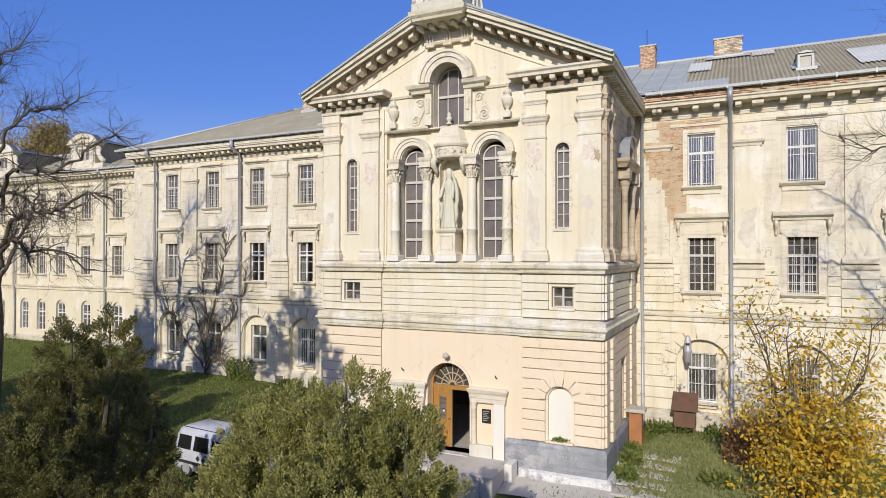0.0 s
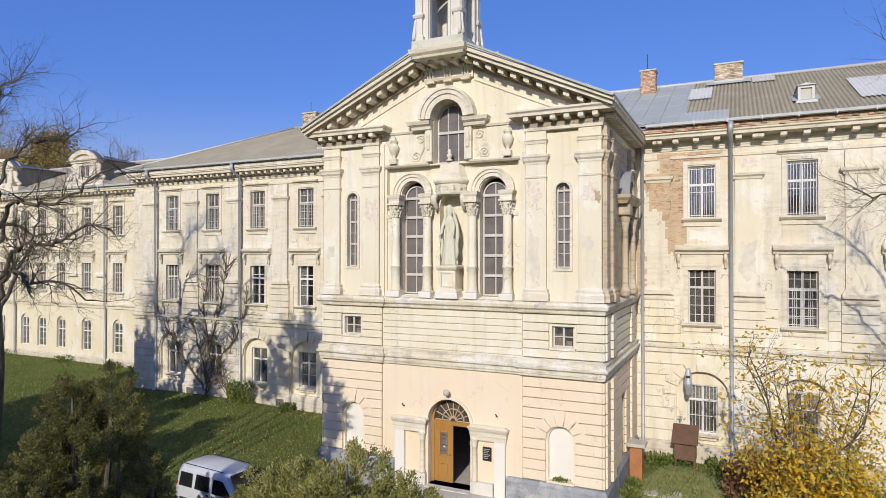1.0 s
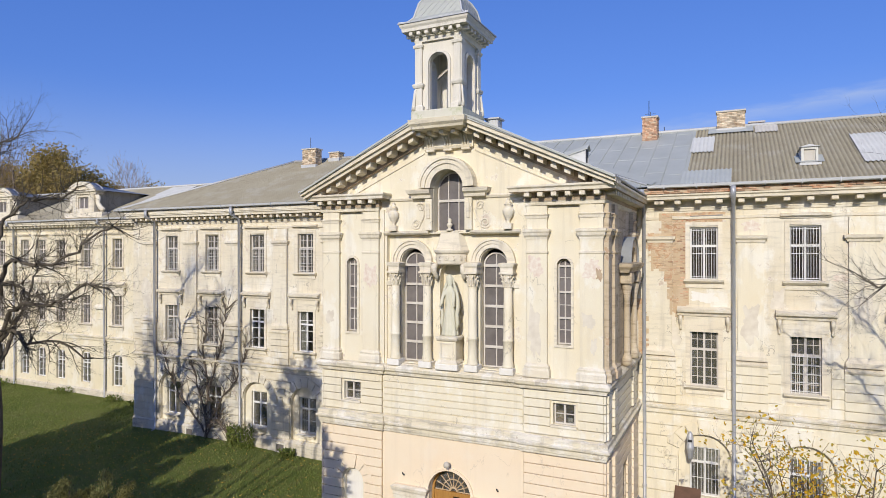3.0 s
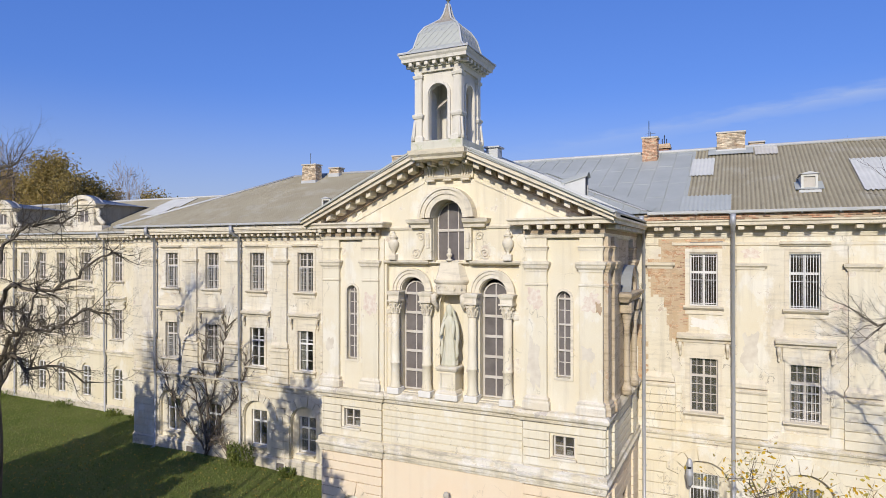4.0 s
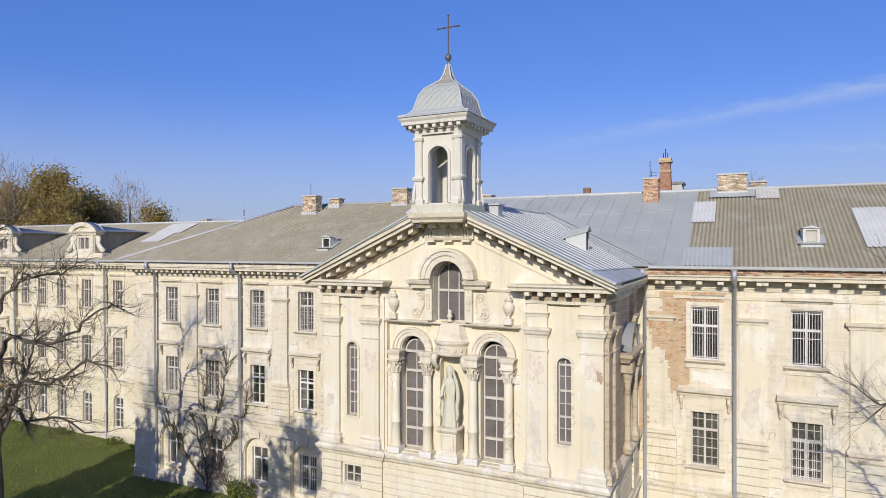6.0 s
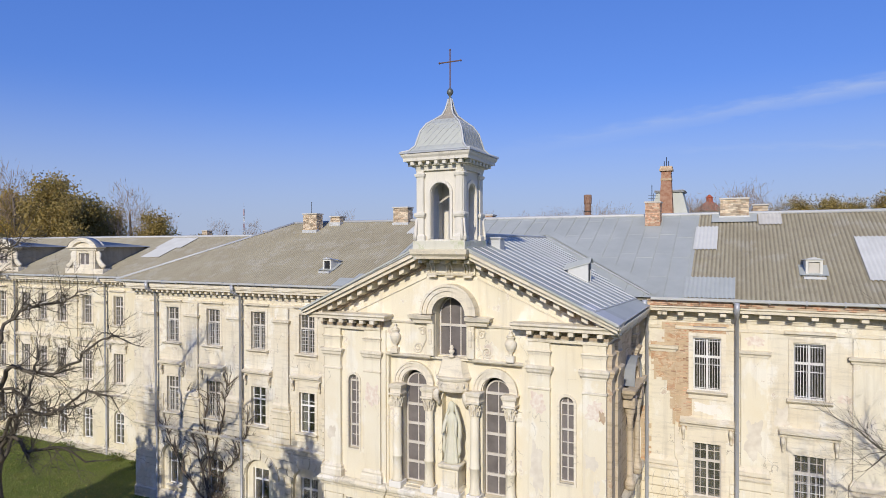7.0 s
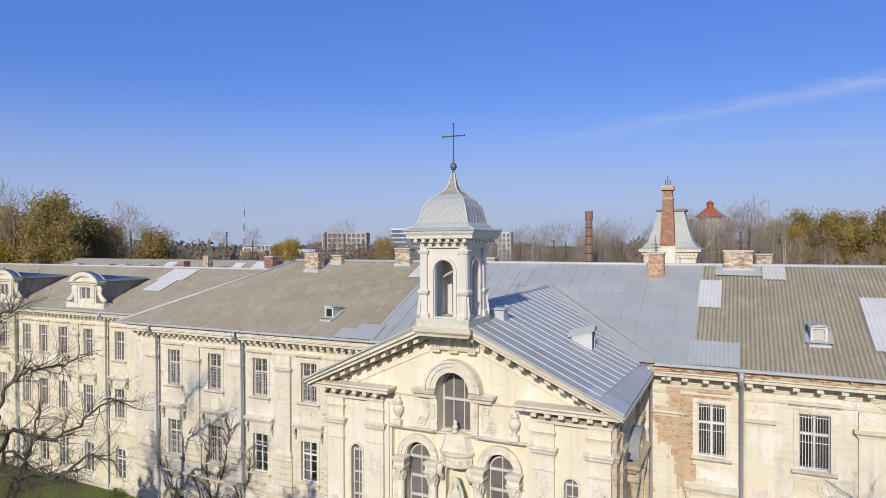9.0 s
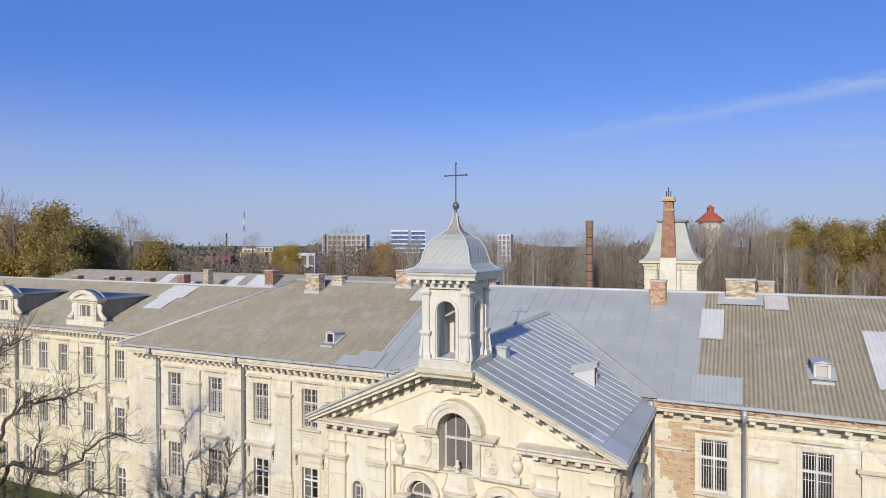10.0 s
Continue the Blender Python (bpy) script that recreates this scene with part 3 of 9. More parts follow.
def hip_y(x):
    if x < HIP_L:
        return EAVE_Y + (RIDGE_Y - EAVE_Y) * (x - L_EAVE) / (HIP_L - L_EAVE)
    if x > HIP_R:
        return EAVE_Y + (RIDGE_Y - EAVE_Y) * (R_EAVE - x) / (R_EAVE - HIP_R)
    return RIDGE_Y


def roof_body():
    bm = bmesh.new()
    zz = lambda y: roof_z(y) - 0.10
    e = [(L_EAVE, EAVE_Y, zz(EAVE_Y)), (R_EAVE, EAVE_Y, zz(EAVE_Y)), (R_EAVE, 2 * RIDGE_Y - EAVE_Y, zz(EAVE_Y)), (L_EAVE, 2 * RIDGE_Y - EAVE_Y, zz(EAVE_Y))]
    v = [bm.verts.new(p) for p in e] + [bm.verts.new((HIP_L, RIDGE_Y, zz(RIDGE_Y))), bm.verts.new((HIP_R, RIDGE_Y, zz(RIDGE_Y)))]
    for f in ((3, 2, 1, 0), (0, 1, 5, 4), (1, 2, 5), (2, 3, 4, 5), (3, 0, 4)):
        bm.faces.new([v[i] for i in f])
    return bm


roof = part("roof", roof_body(), SLATE, wing, "grey-brown corrugated cement roof patched with sheet metal")
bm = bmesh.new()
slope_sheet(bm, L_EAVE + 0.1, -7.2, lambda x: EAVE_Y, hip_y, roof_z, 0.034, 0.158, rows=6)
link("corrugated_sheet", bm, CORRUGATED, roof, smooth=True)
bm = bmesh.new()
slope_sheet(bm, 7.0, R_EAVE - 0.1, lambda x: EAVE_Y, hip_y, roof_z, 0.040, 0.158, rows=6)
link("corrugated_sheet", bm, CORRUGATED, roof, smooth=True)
bm = bmesh.new()
slope_sheet(bm, -7.4, 7.1, lambda x: EAVE_Y - 0.02, lambda x: RIDGE_Y, roof_z, lift=0.03)
link("metal_sheet", bm, ZINC, roof, "blue-grey standing-seam sheet metal")
bm = bmesh.new()
for i in range(20):
    x = -7.2 + 0.745 * i
    tube(bm, [(x, EAVE_Y, roof_z(EAVE_Y) + 0.05), (x, RIDGE_Y, roof_z(RIDGE_Y) + 0.05)], 0.02, 4)
for k in range(4):
    for i in range(19):
        x, y = -7.2 + 0.745 * i, 7.3 + 2.0 * k + (0.35 if i % 2 else 0)
        if y < RIDGE_Y:
            tube(bm, [(x, y, roof_z(y) + 0.032), (x + 0.745, y, roof_z(y) + 0.032)], 0.005, 4)
link("standing_seam", bm, ZINC, roof)

# chapel roof: sheet metal on both slopes, running back into the main roof
CR_Z, CR_S, CR_E = 15.85, 0.474, 5.68


def chapel_roof_z(x):
    return CR_Z - CR_S * abs(x)


bm = bmesh.new()
for s, xi, y0, y1 in ((-1, 0.96, -0.82, 0.92), (1, 0.96, -0.82, 0.92), (-1, 0.0, 0.92, 12.6), (1, 0.0, 0.92, 12.6)):
    zi = chapel_roof_z(xi)
    pts = [(s * xi, zi), (s * CR_E, chapel_roof_z(CR_E)), (s * CR_E, chapel_roof_z(CR_E) - 0.07), (s * xi, zi - 0.07)]
    a = [bm.verts.new((x, y0, z)) for x, z in pts]
    b = [bm.verts.new((x, y1, z)) for x, z in pts]
    for j in range(4):
        bm.faces.new((a[j], a[(j + 1) % 4], b[(j + 1) % 4], b[j]))
    bm.faces.new(a)
    bm.faces.new(b)
bmesh.ops.recalc_face_normals(bm, faces=bm.faces)
chapel_roof = part("roof", bm, ZINC, chapel, "blue-grey standing-seam metal roof")
bm = bmesh.new()
for s in (-1, 1):
    for i in range(17):
        y = -0.35 + 0.70 * i
        x1 = 5.0 + 0.04 * y if s > 0 else CR_E
        for a, b in ((0.98 if y < 0.95 else 0.02, x1),):
            zb = chapel_roof_z(b)
            box_pts = [(s * a, y - 0.009, CR_Z - CR_S * a), (s * b, y - 0.009, zb), (s * b, y + 0.009, zb), (s * a, y + 0.009, CR_Z - CR_S * a)]
            lo = [bm.verts.new(p) for p in box_pts]
            hi = [bm.verts.new((p[0], p[1], p[2] + 0.03)) for p in box_pts]
            bm.faces.new(hi)
            for j in range(4):
                bm.faces.new((lo[j], lo[(j + 1) % 4], hi[(j + 1) % 4], hi[j]))
bmesh.ops.recalc_face_normals(bm, faces=bm.faces)
link("standing_seam", bm, ZINC_PALE, chapel_roof, "pale worn standing seams")
bm = bmesh.new()
tube(bm, [(0, 0.94, CR_Z + 0.03), (0, 12.3, CR_Z + 0.03)], 0.05, 6)
for s in (-1, 1):
    tube(bm, [(s * (CR_E + 0.02), -0.86, chapel_roof_z(CR_E) - 0.03), (s * (CR_E + 0.02), EAVE_Y + 0.2, chapel_roof_z(CR_E) - 0.03)], 0.035, 8)
    tube(bm, [(s * 5.0, -0.8, chapel_roof_z(5.0) + 0.02), (s * 5.28, 7.0, chapel_roof_z(5.28) + 0.02)], 0.022, 6)
    # valley flashing
    tube(bm, [(0.0, 11.5, CR_Z + 0.05), (s * 5.7, 6.15, roof_z(6.15) + 0.07)], 0.035, 6)
link("ridge_and_gutter", bm, ZINC_PALE, chapel_roof)
bm = bmesh.new()
for s in (-1, 1):
    q = [(s * 0.05, 11.65, roof_z(11.65) + 0.075), (s * 5.9, 6.05, roof_z(6.05) + 0.075), (s * 6.05, 6.5, roof_z(6.5) + 0.08), (s * 0.25, 12.05, roof_z(12.05) + 0.08)]
    bm.faces.new([bm.verts.new(p) for p in (q if s > 0 else q[::-1])])
link("valley_sheet", bm, ZINC, chapel_roof)

# far wing roof
F_EY, F_EZ, F_S, F_RY = 9.75, 13.30, 0.445, 16.2


def far_roof_z(y):
    return F_EZ + F_S * (y - F_EY)


bm = bmesh.new()
e = [bm.verts.new(p) for p in ((-71, F_EY, F_EZ - 0.1), (-20, F_EY, F_EZ - 0.1), (-20, 22.6, F_EZ - 0.1), (-71, 22.6, F_EZ - 0.1), (-71, F_RY, far_roof_z(F_RY) - 0.1), (-20, F_RY, far_roof_z(F_RY) - 0.1))]
for f in ((0, 1, 5, 4), (2, 3, 4, 5), (0, 4, 3), (1, 2, 5), (3, 2, 1, 0)):
    bm.faces.new([e[i] for i in f])
far_roof = part("roof", bm, SLATE, far_wing, "grey-brown corrugated cement roof with pale replacement sheets")
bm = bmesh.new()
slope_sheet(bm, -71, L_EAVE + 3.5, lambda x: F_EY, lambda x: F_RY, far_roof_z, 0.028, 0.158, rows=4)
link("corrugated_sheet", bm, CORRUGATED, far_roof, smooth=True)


def patch(parent, x0, x1, y0, y1, zf, material, lift=0.065, wave=0.022, skew=0.0):
    bm = bmesh.new()
    slope_sheet(bm, x0, x1, lambda x: y0 + skew * (x - x0), lambda x: y1 + skew * (x - x0), zf, wave, 0.158, lift)
    link("patch_sheet", bm, material, parent, "pale replacement sheet", smooth=True)


patch(roof, 7.02, 7.98, 10.05, 12.42, roof_z, SHEET)
patch(roof, 13.1, 14.5, 7.6, 11.25, roof_z, SHEET)
patch(roof, 9.65, 10.6, 12.58, 13.8, roof_z, BEIGE_SHEET)
patch(roof, 6.90, 8.72, 6.02, 7.6, roof_z, ZINC)
patch(roof, 7.66, 9.60, 12.85, 13.85, roof_z, ZINC, 0.085, 0.0)
patch(roof, -9.3, -8.45, 6.0, 6.8, roof_z, ZINC, 0.075, 0.0)
patch(roof, -8.45, -7.0, 6.0, 7.25, roof_z, ZINC, 0.079, 0.0)
patch(roof, -8.4, -7.1, 12.0, 13.4, roof_z, SHEET)
patch(far_roof, -31.7, -28.9, 14.2, 15.95, far_roof_z, SHEET, 0.06)
patch(far_roof, -31.3, -29.4, 12.65, 14.2, far_roof_z, SHEET, 0.06)

# ridges, hips, gutters and downpipes
bm = bmesh.new()
tube(bm, [(HIP_L, RIDGE_Y, RIDGE_Z + 0.05), (HIP_R, RIDGE_Y, RIDGE_Z + 0.05)], 0.09, 6)
tube(bm, [(L_EAVE, EAVE_Y, EAVE_Z + 0.05), (HIP_L, RIDGE_Y, RIDGE_Z + 0.05)], 0.075, 6)
tube(bm, [(R_EAVE, EAVE_Y, EAVE_Z + 0.05), (HIP_R, RIDGE_Y, RIDGE_Z + 0.05)], 0.10, 6)
link("ridge_cap", bm, ZINC_PALE, roof, "pale zinc ridge and hip caps", smooth=True)
bm = bmesh.new()
tube(bm, [(-71, F_RY, far_roof_z(F_RY) + 0.04), (-20, F_RY, far_roof_z(F_RY) + 0.04)], 0.09, 6)
link("ridge_cap", bm, ZINC_PALE, far_roof, smooth=True)


def gutter(parent, pts):
    bm = bmesh.new()
    prof = [(0.0, 0.0), (0.10, -0.07), (0.17, -0.04), (0.18, 0.06), (0.15, 0.06), (0.14, -0.01), (0.0, 0.05)]
    sweep(bm, [(o, EAVE_Z + z) for o, z in prof], pts)
    g = part("gutter", bm, ZINC_PALE, parent, "pale galvanised eaves gutter")
    me = mesh_of("bracket", boxed(-0.02, 0.02, -0.19, 0.0, -0.09, 0.075), GUTTER)
    x, x1 = pts[0][0] + 0.6, pts[-1][0]
    while x < x1:
        put("bracket", me, (x, pts[0][1], EAVE_Z), g)
        x += 1.15


gutter(wing, [(L_EAVE, EAVE_Y), (-CR_E - 0.1, EAVE_Y)])
gutter(wing, [(CR_E + 0.1, EAVE_Y), (R_EAVE, EAVE_Y)])
bm = bmesh.new()
sweep(bm, [(0.0, F_EZ), (0.16, F_EZ - 0.07), (0.17, F_EZ + 0.05), (0.0, F_EZ + 0.05)], [(-71, F_EY), (L_EAVE + 0.2, F_EY)])
part("gutter", bm, ZINC_PALE, far_wing)


bm = bmesh.new()
lathe(bm, [(0.09, 0), (0.09, 0.05)], (0, 0, 0), 10)
collar_me = mesh_of("collar", bm, GUTTER)


def downpipe(parent, x, wy, ey, top=13.35, bottom=0.35):
    bm = bmesh.new()
    tube(bm, [(x, ey - 0.10, top), (x, ey - 0.10, top - 0.36), (x, wy - 0.24, top - 0.62), (x, wy - 0.20, 5.0), (x, wy - 0.14, 4.4), (x, wy - 0.14, bottom + 0.15), (x, wy - 0.4, bottom)], [0.10, 0.10] + [0.072] * 5, 10)
    ob = part("downpipe", bm, GUTTER, parent, "grey galvanised downpipe", smooth=True)
    for z in (1.6, 3.4, 6.2, 8.4, 10.6, 12.0):
        put("collar", collar_me, (x, wy - 0.20 if z > 5 else wy - 0.14, z), ob)


for x in (-22.3, -15.7, -6.3, 8.78, 17.0):
    downpipe(wing, x, WY, EAVE_Y)
downpipe(wing, 5.55, WY, EAVE_Y)
for x in (-31.9, -42.6, -53.0):
    downpipe(far_wing, x, FY, F_EY)

# thin rods added for the dark edge lines beside the pilasters
for x in (-19.05, -12.5, -9.2):
    bm = bmesh.new()
    tube(bm, [(x, WY - 0.03, 12.2), (x, WY - 0.03, 5.0)], 0.016, 4)
    part("conductor", bm, BAR, wing, "thin dark rod for the edge gap of a pilaster")

# ---- cornices and string courses of the wings ----
CORNICE = [(0.0, 12.50), (0.04, 12.52), (0.05, 12.60), (0.07, 12.62), (0.07, 12.91), (0.62, 12.94), (0.63, 13.04), (0.69, 13.08), (0.69, 13.14), (0.0, 13.14)]
BELT = [(0.0, 4.55), (0.10, 4.57), (0.10, 4.72), (0.18, 4.76), (0.20, 4.84), (0.0, 4.92)]


def dentils(parent, x0, x1, wy, step=0.74, z=12.765, w=0.11, name="modillion"):
    me = mesh_of(name, boxed(-w, w, -0.52, -0.05, 0.0, 0.15, 0.015), TRIM)
    x = x0 + step / 2
    while x < x1:
        put(name, me, (x, wy, z), parent)
        x += step


for parent, wy, x0, x1 in ((wing, WY, LX, -B - 0.4), (wing, WY, B + 0.4, RX), (far_wing, FY, -70, LX - 0.5)):
    bm = bmesh.new()
    sweep(bm, CORNICE, [(x0, wy), (x1, wy)])
    part("cornice", bm, TRIM, parent)
    bm = bmesh.new()
    sweep(bm, BELT, [(x0, wy), (x1, wy)])
    part("string_course", bm, BELT_TRIM, parent, "grey-stained string course")
    bm = bmesh.new()
    sweep(bm, [(0.0, 12.18), (0.05, 12.2), (0.06, 12.30), (0.0, 12.32)], [(x0, wy), (x1, wy)])
    part("architrave", bm, TRIM, parent)
    bm = bmesh.new()
    sweep(bm, [(0.0, -0.6), (0.12, -0.6), (0.12, 0.92), (0.0, 1.02)], [(x0, wy), (x1, wy)])
    part("plinth", bm, FOOT, parent, "stained plaster plinth")
dentils(wing, LX + 0.1, -B - 0.5, WY, 0.43, w=0.08)
dentils(wing, B + 0.5, RX, WY)
for x in (6.22, 9.62):
    dentils(wing, x - 0.1, x + 0.1, WY, 0.2)
dentils(far_wing, -62, LX - 0.8, FY, 0.43, w=0.08)
# brick strip under the gutter, laid bare on one side
part("eaves_strip", boxed(LX, -B - 0.4, WY - 0.72, WY + 0.3, 13.145, 13.38), TRIM, wing)
part("eaves_strip", boxed(LX - 46, LX - 0.5, FY - 0.62, FY + 0.3, 13.145, 13.27), TRIM, far_wing)
part("eaves_strip", boxed(B + 0.4, RX, WY - 0.70, WY + 0.3, 13.145, 13.38), MORTAR, wing)
brick_me = mesh_of("brick", boxed(-0.108, 0.108, -0.03, 0.03, -0.03, 0.03, 0.006), BRICK)
rnd = random.Random(5)
for row in range(3):
    x = B + 0.55 + (0.12 if row % 2 else 0)
    while x < RX - 6:
        if rnd.random() < (0.98 if x < 9.6 else 0.30 + 0.5 * (10.5 < x < 13.5) * (row > 0)):
            put("brick", brick_me, (x, WY - 0.705 - rnd.random() * 0.012, 13.185 + 0.07 * row), wing)
        x += 0.235

# corner of the long wing: quoined pilaster
for s, x in ((1, LX), ):
    part("corner_pilaster", boxed(x, x + 1.35, WY - 0.10, WY + 0.02, 6.9, 12.2, 0.01), OLD, wing)


# ---- rusticated courses: each strip stands proud between open joints ----
def courses(parent, spans, z0, z1, h, wy, depth, material, gap=0.024):
    """spans: functions of z to a list of (x0, x1) strips."""
    n = max(1, round((z1 - z0) / h))
    h = (z1 - z0) / n
    for i in range(n):
        a, b = z0 + i * h, z0 + (i + 1) * h
        for x0, x1 in spans(0.5 * (a + b)):
            if x1 - x0 > 0.12:
                part("stone_course", boxed(x0 + 0.004, x1 - 0.004, wy - depth, wy + 0.01, a + gap / 2, b - gap / 2, 0.010), material, parent)


def cut(x0, x1, holes):
    out = [(x0, x1)]
    for a, b in sorted(holes):
        nxt = []
        for p, q in out:
            if b <= p or a >= q:
                nxt.append((p, q))
            else:
                if a > p:
                    nxt.append((p, a))
                if b < q:
                    nxt.append((b, q))
        out = nxt
    return out


def wing_spans(x0, x1, centres):
    def spans(z):
        holes = []
        for x in centres:
            if 1.05 < z < 4.05:
                w = 1.0 if z < 2.92 else math.sqrt(max(0.0, 1.12 ** 2 - (z - 2.92) ** 2)) + 0.35
                holes.append((x - w, x + w))
            elif 5.4 < z < 8:
                holes.append((x - 0.78, x + 0.78))
        return cut(x0, x1, holes)
    return spans


near_r = [x for x in WIN_R if x < 16]
courses(wing, wing_spans(LX + 0.02, -B - 0.1, WIN_L), 1.05, 4.52, 0.42, WY, 0.06, OLD)
courses(wing, wing_spans(LX + 0.02, -B - 0.1, WIN_L), 4.95, 6.75, 0.36, WY, 0.05, OLD)
courses(wing, wing_spans(B + 0.1, 16.2, near_r), 1.05, 4.52, 0.42, WY, 0.06, CREAM)
courses(wing, wing_spans(B + 0.1, 16.2, near_r), 4.95, 6.75, 0.36, WY, 0.05, CREAM)


def voussoirs(parent, x, spring, wy, r0, r1, material, n=9, depth=0.09):
    for i in range(n):
        a0, a1 = math.pi * (i + 0.04) / n, math.pi * (i + 0.96) / n
        bm = bmesh.new()
        rr = r1 + (0.10 if i == n // 2 else 0.0)
        arch_band(bm, x, spring, r0, rr, wy - depth - (0.03 if i == n // 2 else 0), wy + 0.01, 3, a0, a1)
        bmesh.ops.recalc_face_normals(bm, faces=bm.faces)
        part("voussoir", bm, material, parent)


for x in WIN_L:
    voussoirs(wing, x, 2.92, WY, 0.97, 1.42, OLD)
for x in near_r:
    voussoirs(wing, x, 2.92, WY, 0.97, 1.42, CREAM)


# pilasters between the wing windows, with base and cap
def wing_pilaster(parent, x, wy, w, material, z0=6.85):
    p = part("pilaster", boxed(x - w, x + w, wy - 0.09, wy + 0.01, z0, 12.16), material, parent)
    bm = bmesh.new()
    path = [(x - w - 0.02, wy), (x - w - 0.02, wy - 0.09), (x + w + 0.02, wy - 0.09), (x + w + 0.02, wy)]
    sweep(bm, [(0.0, 11.28), (0.03, 11.28), (0.05, 11.36), (0.12, 11.42), (0.13, 11.52), (0.0, 11.54)], path)
    link("capital", bm, TRIM, p)
    bm = bmesh.new()
    sweep(bm, [(0.0, z0), (0.10, z0), (0.10, z0 + 0.16), (0.04, z0 + 0.24), (0.0, z0 + 0.34)], path)
    link("base", bm, TRIM, p)


# rusticated pedestals under the pilasters
for x in [-22.9, -19.5, -16.25, -12.98, -9.7, -6.4]:
    courses(wing, lambda z: [(x - 0.62, x + 0.62)], 4.96, 6.62, 0.36, WY, 0.15, OLD)
    bm = bmesh.new()
    sweep(bm, [(0.0, 6.62), (0.17, 6.62), (0.20, 6.68), (0.20, 6.74), (0.0, 6.85)], [(x - 0.62, WY), (x + 0.62, WY)])
    part("pedestal_cap", bm, TRIM, wing)
for x in [6.15, 9.35, 12.9]:
    courses(wing, lambda z: [(x - 0.58, x + 0.58)], 4.96, 6.62, 0.36, WY, 0.12, CREAM)
    bm = bmesh.new()
    sweep(bm, [(0.0, 6.62), (0.14, 6.62), (0.17, 6.68), (0.17, 6.74), (0.0, 6.85)], [(x - 0.58, WY), (x + 0.58, WY)])
    part("pedestal_cap", bm, TRIM, wing)
mid_l = [0.5 * (a + b) for a, b in zip(WIN_L, WIN_L[1:])]
for x in [-22.9] + mid_l + [-6.4]:
    wing_pilaster(wing, x, WY, 0.44, OLD)
for x in [9.35, 12.9, 16.2, 19.5]:
    wing_pilaster(wing, x, WY, 0.44, CREAM)
wing_pilaster(wing, 6.15, WY, 0.42, OLD)
for x in [-32.5, -35.6, -43.1, -46.3, -49.6]:
    wing_pilaster(far_wing, x, FY, 0.40, FAR_CREAM)


# ---- windows ----
def window_frame(w, h, cols, rows, bar=0.028, edge=0.06, transom=None, y0=0.0, y1=0.07):
    """A casement frame with mullions and glazing bars, its lower middle at the origin."""
    bm = bmesh.new()
    box(bm, -w, -w + edge, y0, y1, 0, h)
    box(bm, w - edge, w, y0, y1, 0, h)
    box(bm, -w + edge, w - edge, y0, y1, 0, edge)
    box(bm, -w + edge, w - edge, y0, y1, h - edge, h)
    box(bm, -0.04, 0.04, y0 - 0.012, y1, edge, h - edge)
    if transom:
        box(bm, -w + edge, w - edge, y0 - 0.018, y1, transom - 0.045, transom + 0.045)
    for i in range(1, cols):
        x = -w + 2 * w * i / cols
        if abs(x) > 0.05:
            box(bm, x - bar / 2, x + bar / 2, y0 + 0.012, y1 - 0.012, edge, h - edge)
    for j in range(1, rows):
        z = h * j / rows
        box(bm, -w + edge, w - edge, y0 + 0.014, y1 - 0.014, z - bar / 2, z + bar / 2)
    return bm


def casement(w, h, cols, rows, material, bar=0.028, edge=0.06, transom=None):
    """A window frame, and its mullion, transom and glazing bars as pieces of their own with their places."""
    frame_me = mesh_of("window", pierced(rect_loop(-w, w, 0, h), [rect_loop(-w + edge, w - edge, edge, h - edge)], 0.0, 0.07), material)
    inner = w - edge
    bars = [("mullion", mesh_of("mullion", boxed(-0.04, 0.04, -0.012, 0.036, edge, h - edge), material), (0, 0, 0))]
    if transom:
        bars.append(("transom", mesh_of("transom", boxed(-inner, inner, -0.018, 0.034, -0.045, 0.045), material), (0, 0, transom)))
    up = mesh_of("glazing_bar", boxed(-bar / 2, bar / 2, 0.008, 0.030, edge, h - edge), material)
    flat = mesh_of("glazing_bar", boxed(-inner, inner, 0.010, 0.028, -bar / 2, bar / 2), material)
    for i in range(1, cols):
        x = -w + 2 * w * i / cols
        if abs(x) > 0.05:
            bars.append(("glazing_bar", up, (x, 0, 0)))
    for j in range(1, rows):
        z = h * j / rows
        if not transom or abs(z - transom) > 0.08:
            bars.append(("glazing_bar", flat, (0, 0, z)))
    return frame_me, bars


def grille(w, h, n, rows, material, y=-0.07):
    """The bars of a grille: a mesh and a place for each."""
    bm = bmesh.new()
    tube(bm, [(0, 0, 0.02), (0, 0, h - 0.02)], 0.012, 4)
    up = mesh_of("window_bar", bm, material)
    across = mesh_of("cross_bar", boxed(-w, w, -0.012, 0.012, -0.012, 0.012), material)
    out = [("window_bar", up, (-w + 0.05 + (2 * w - 0.1) * i / (n - 1), y, 0)) for i in range(n)]
    return out + [("cross_bar", across, (0, y, 0.12 + (h - 0.24) * j / max(1, rows - 1))) for j in range(rows)]


def pane(w, h, y=0.04):
    return boxed(-w + 0.03, w - 0.03, y, y + 0.006, 0.03, h - 0.03)


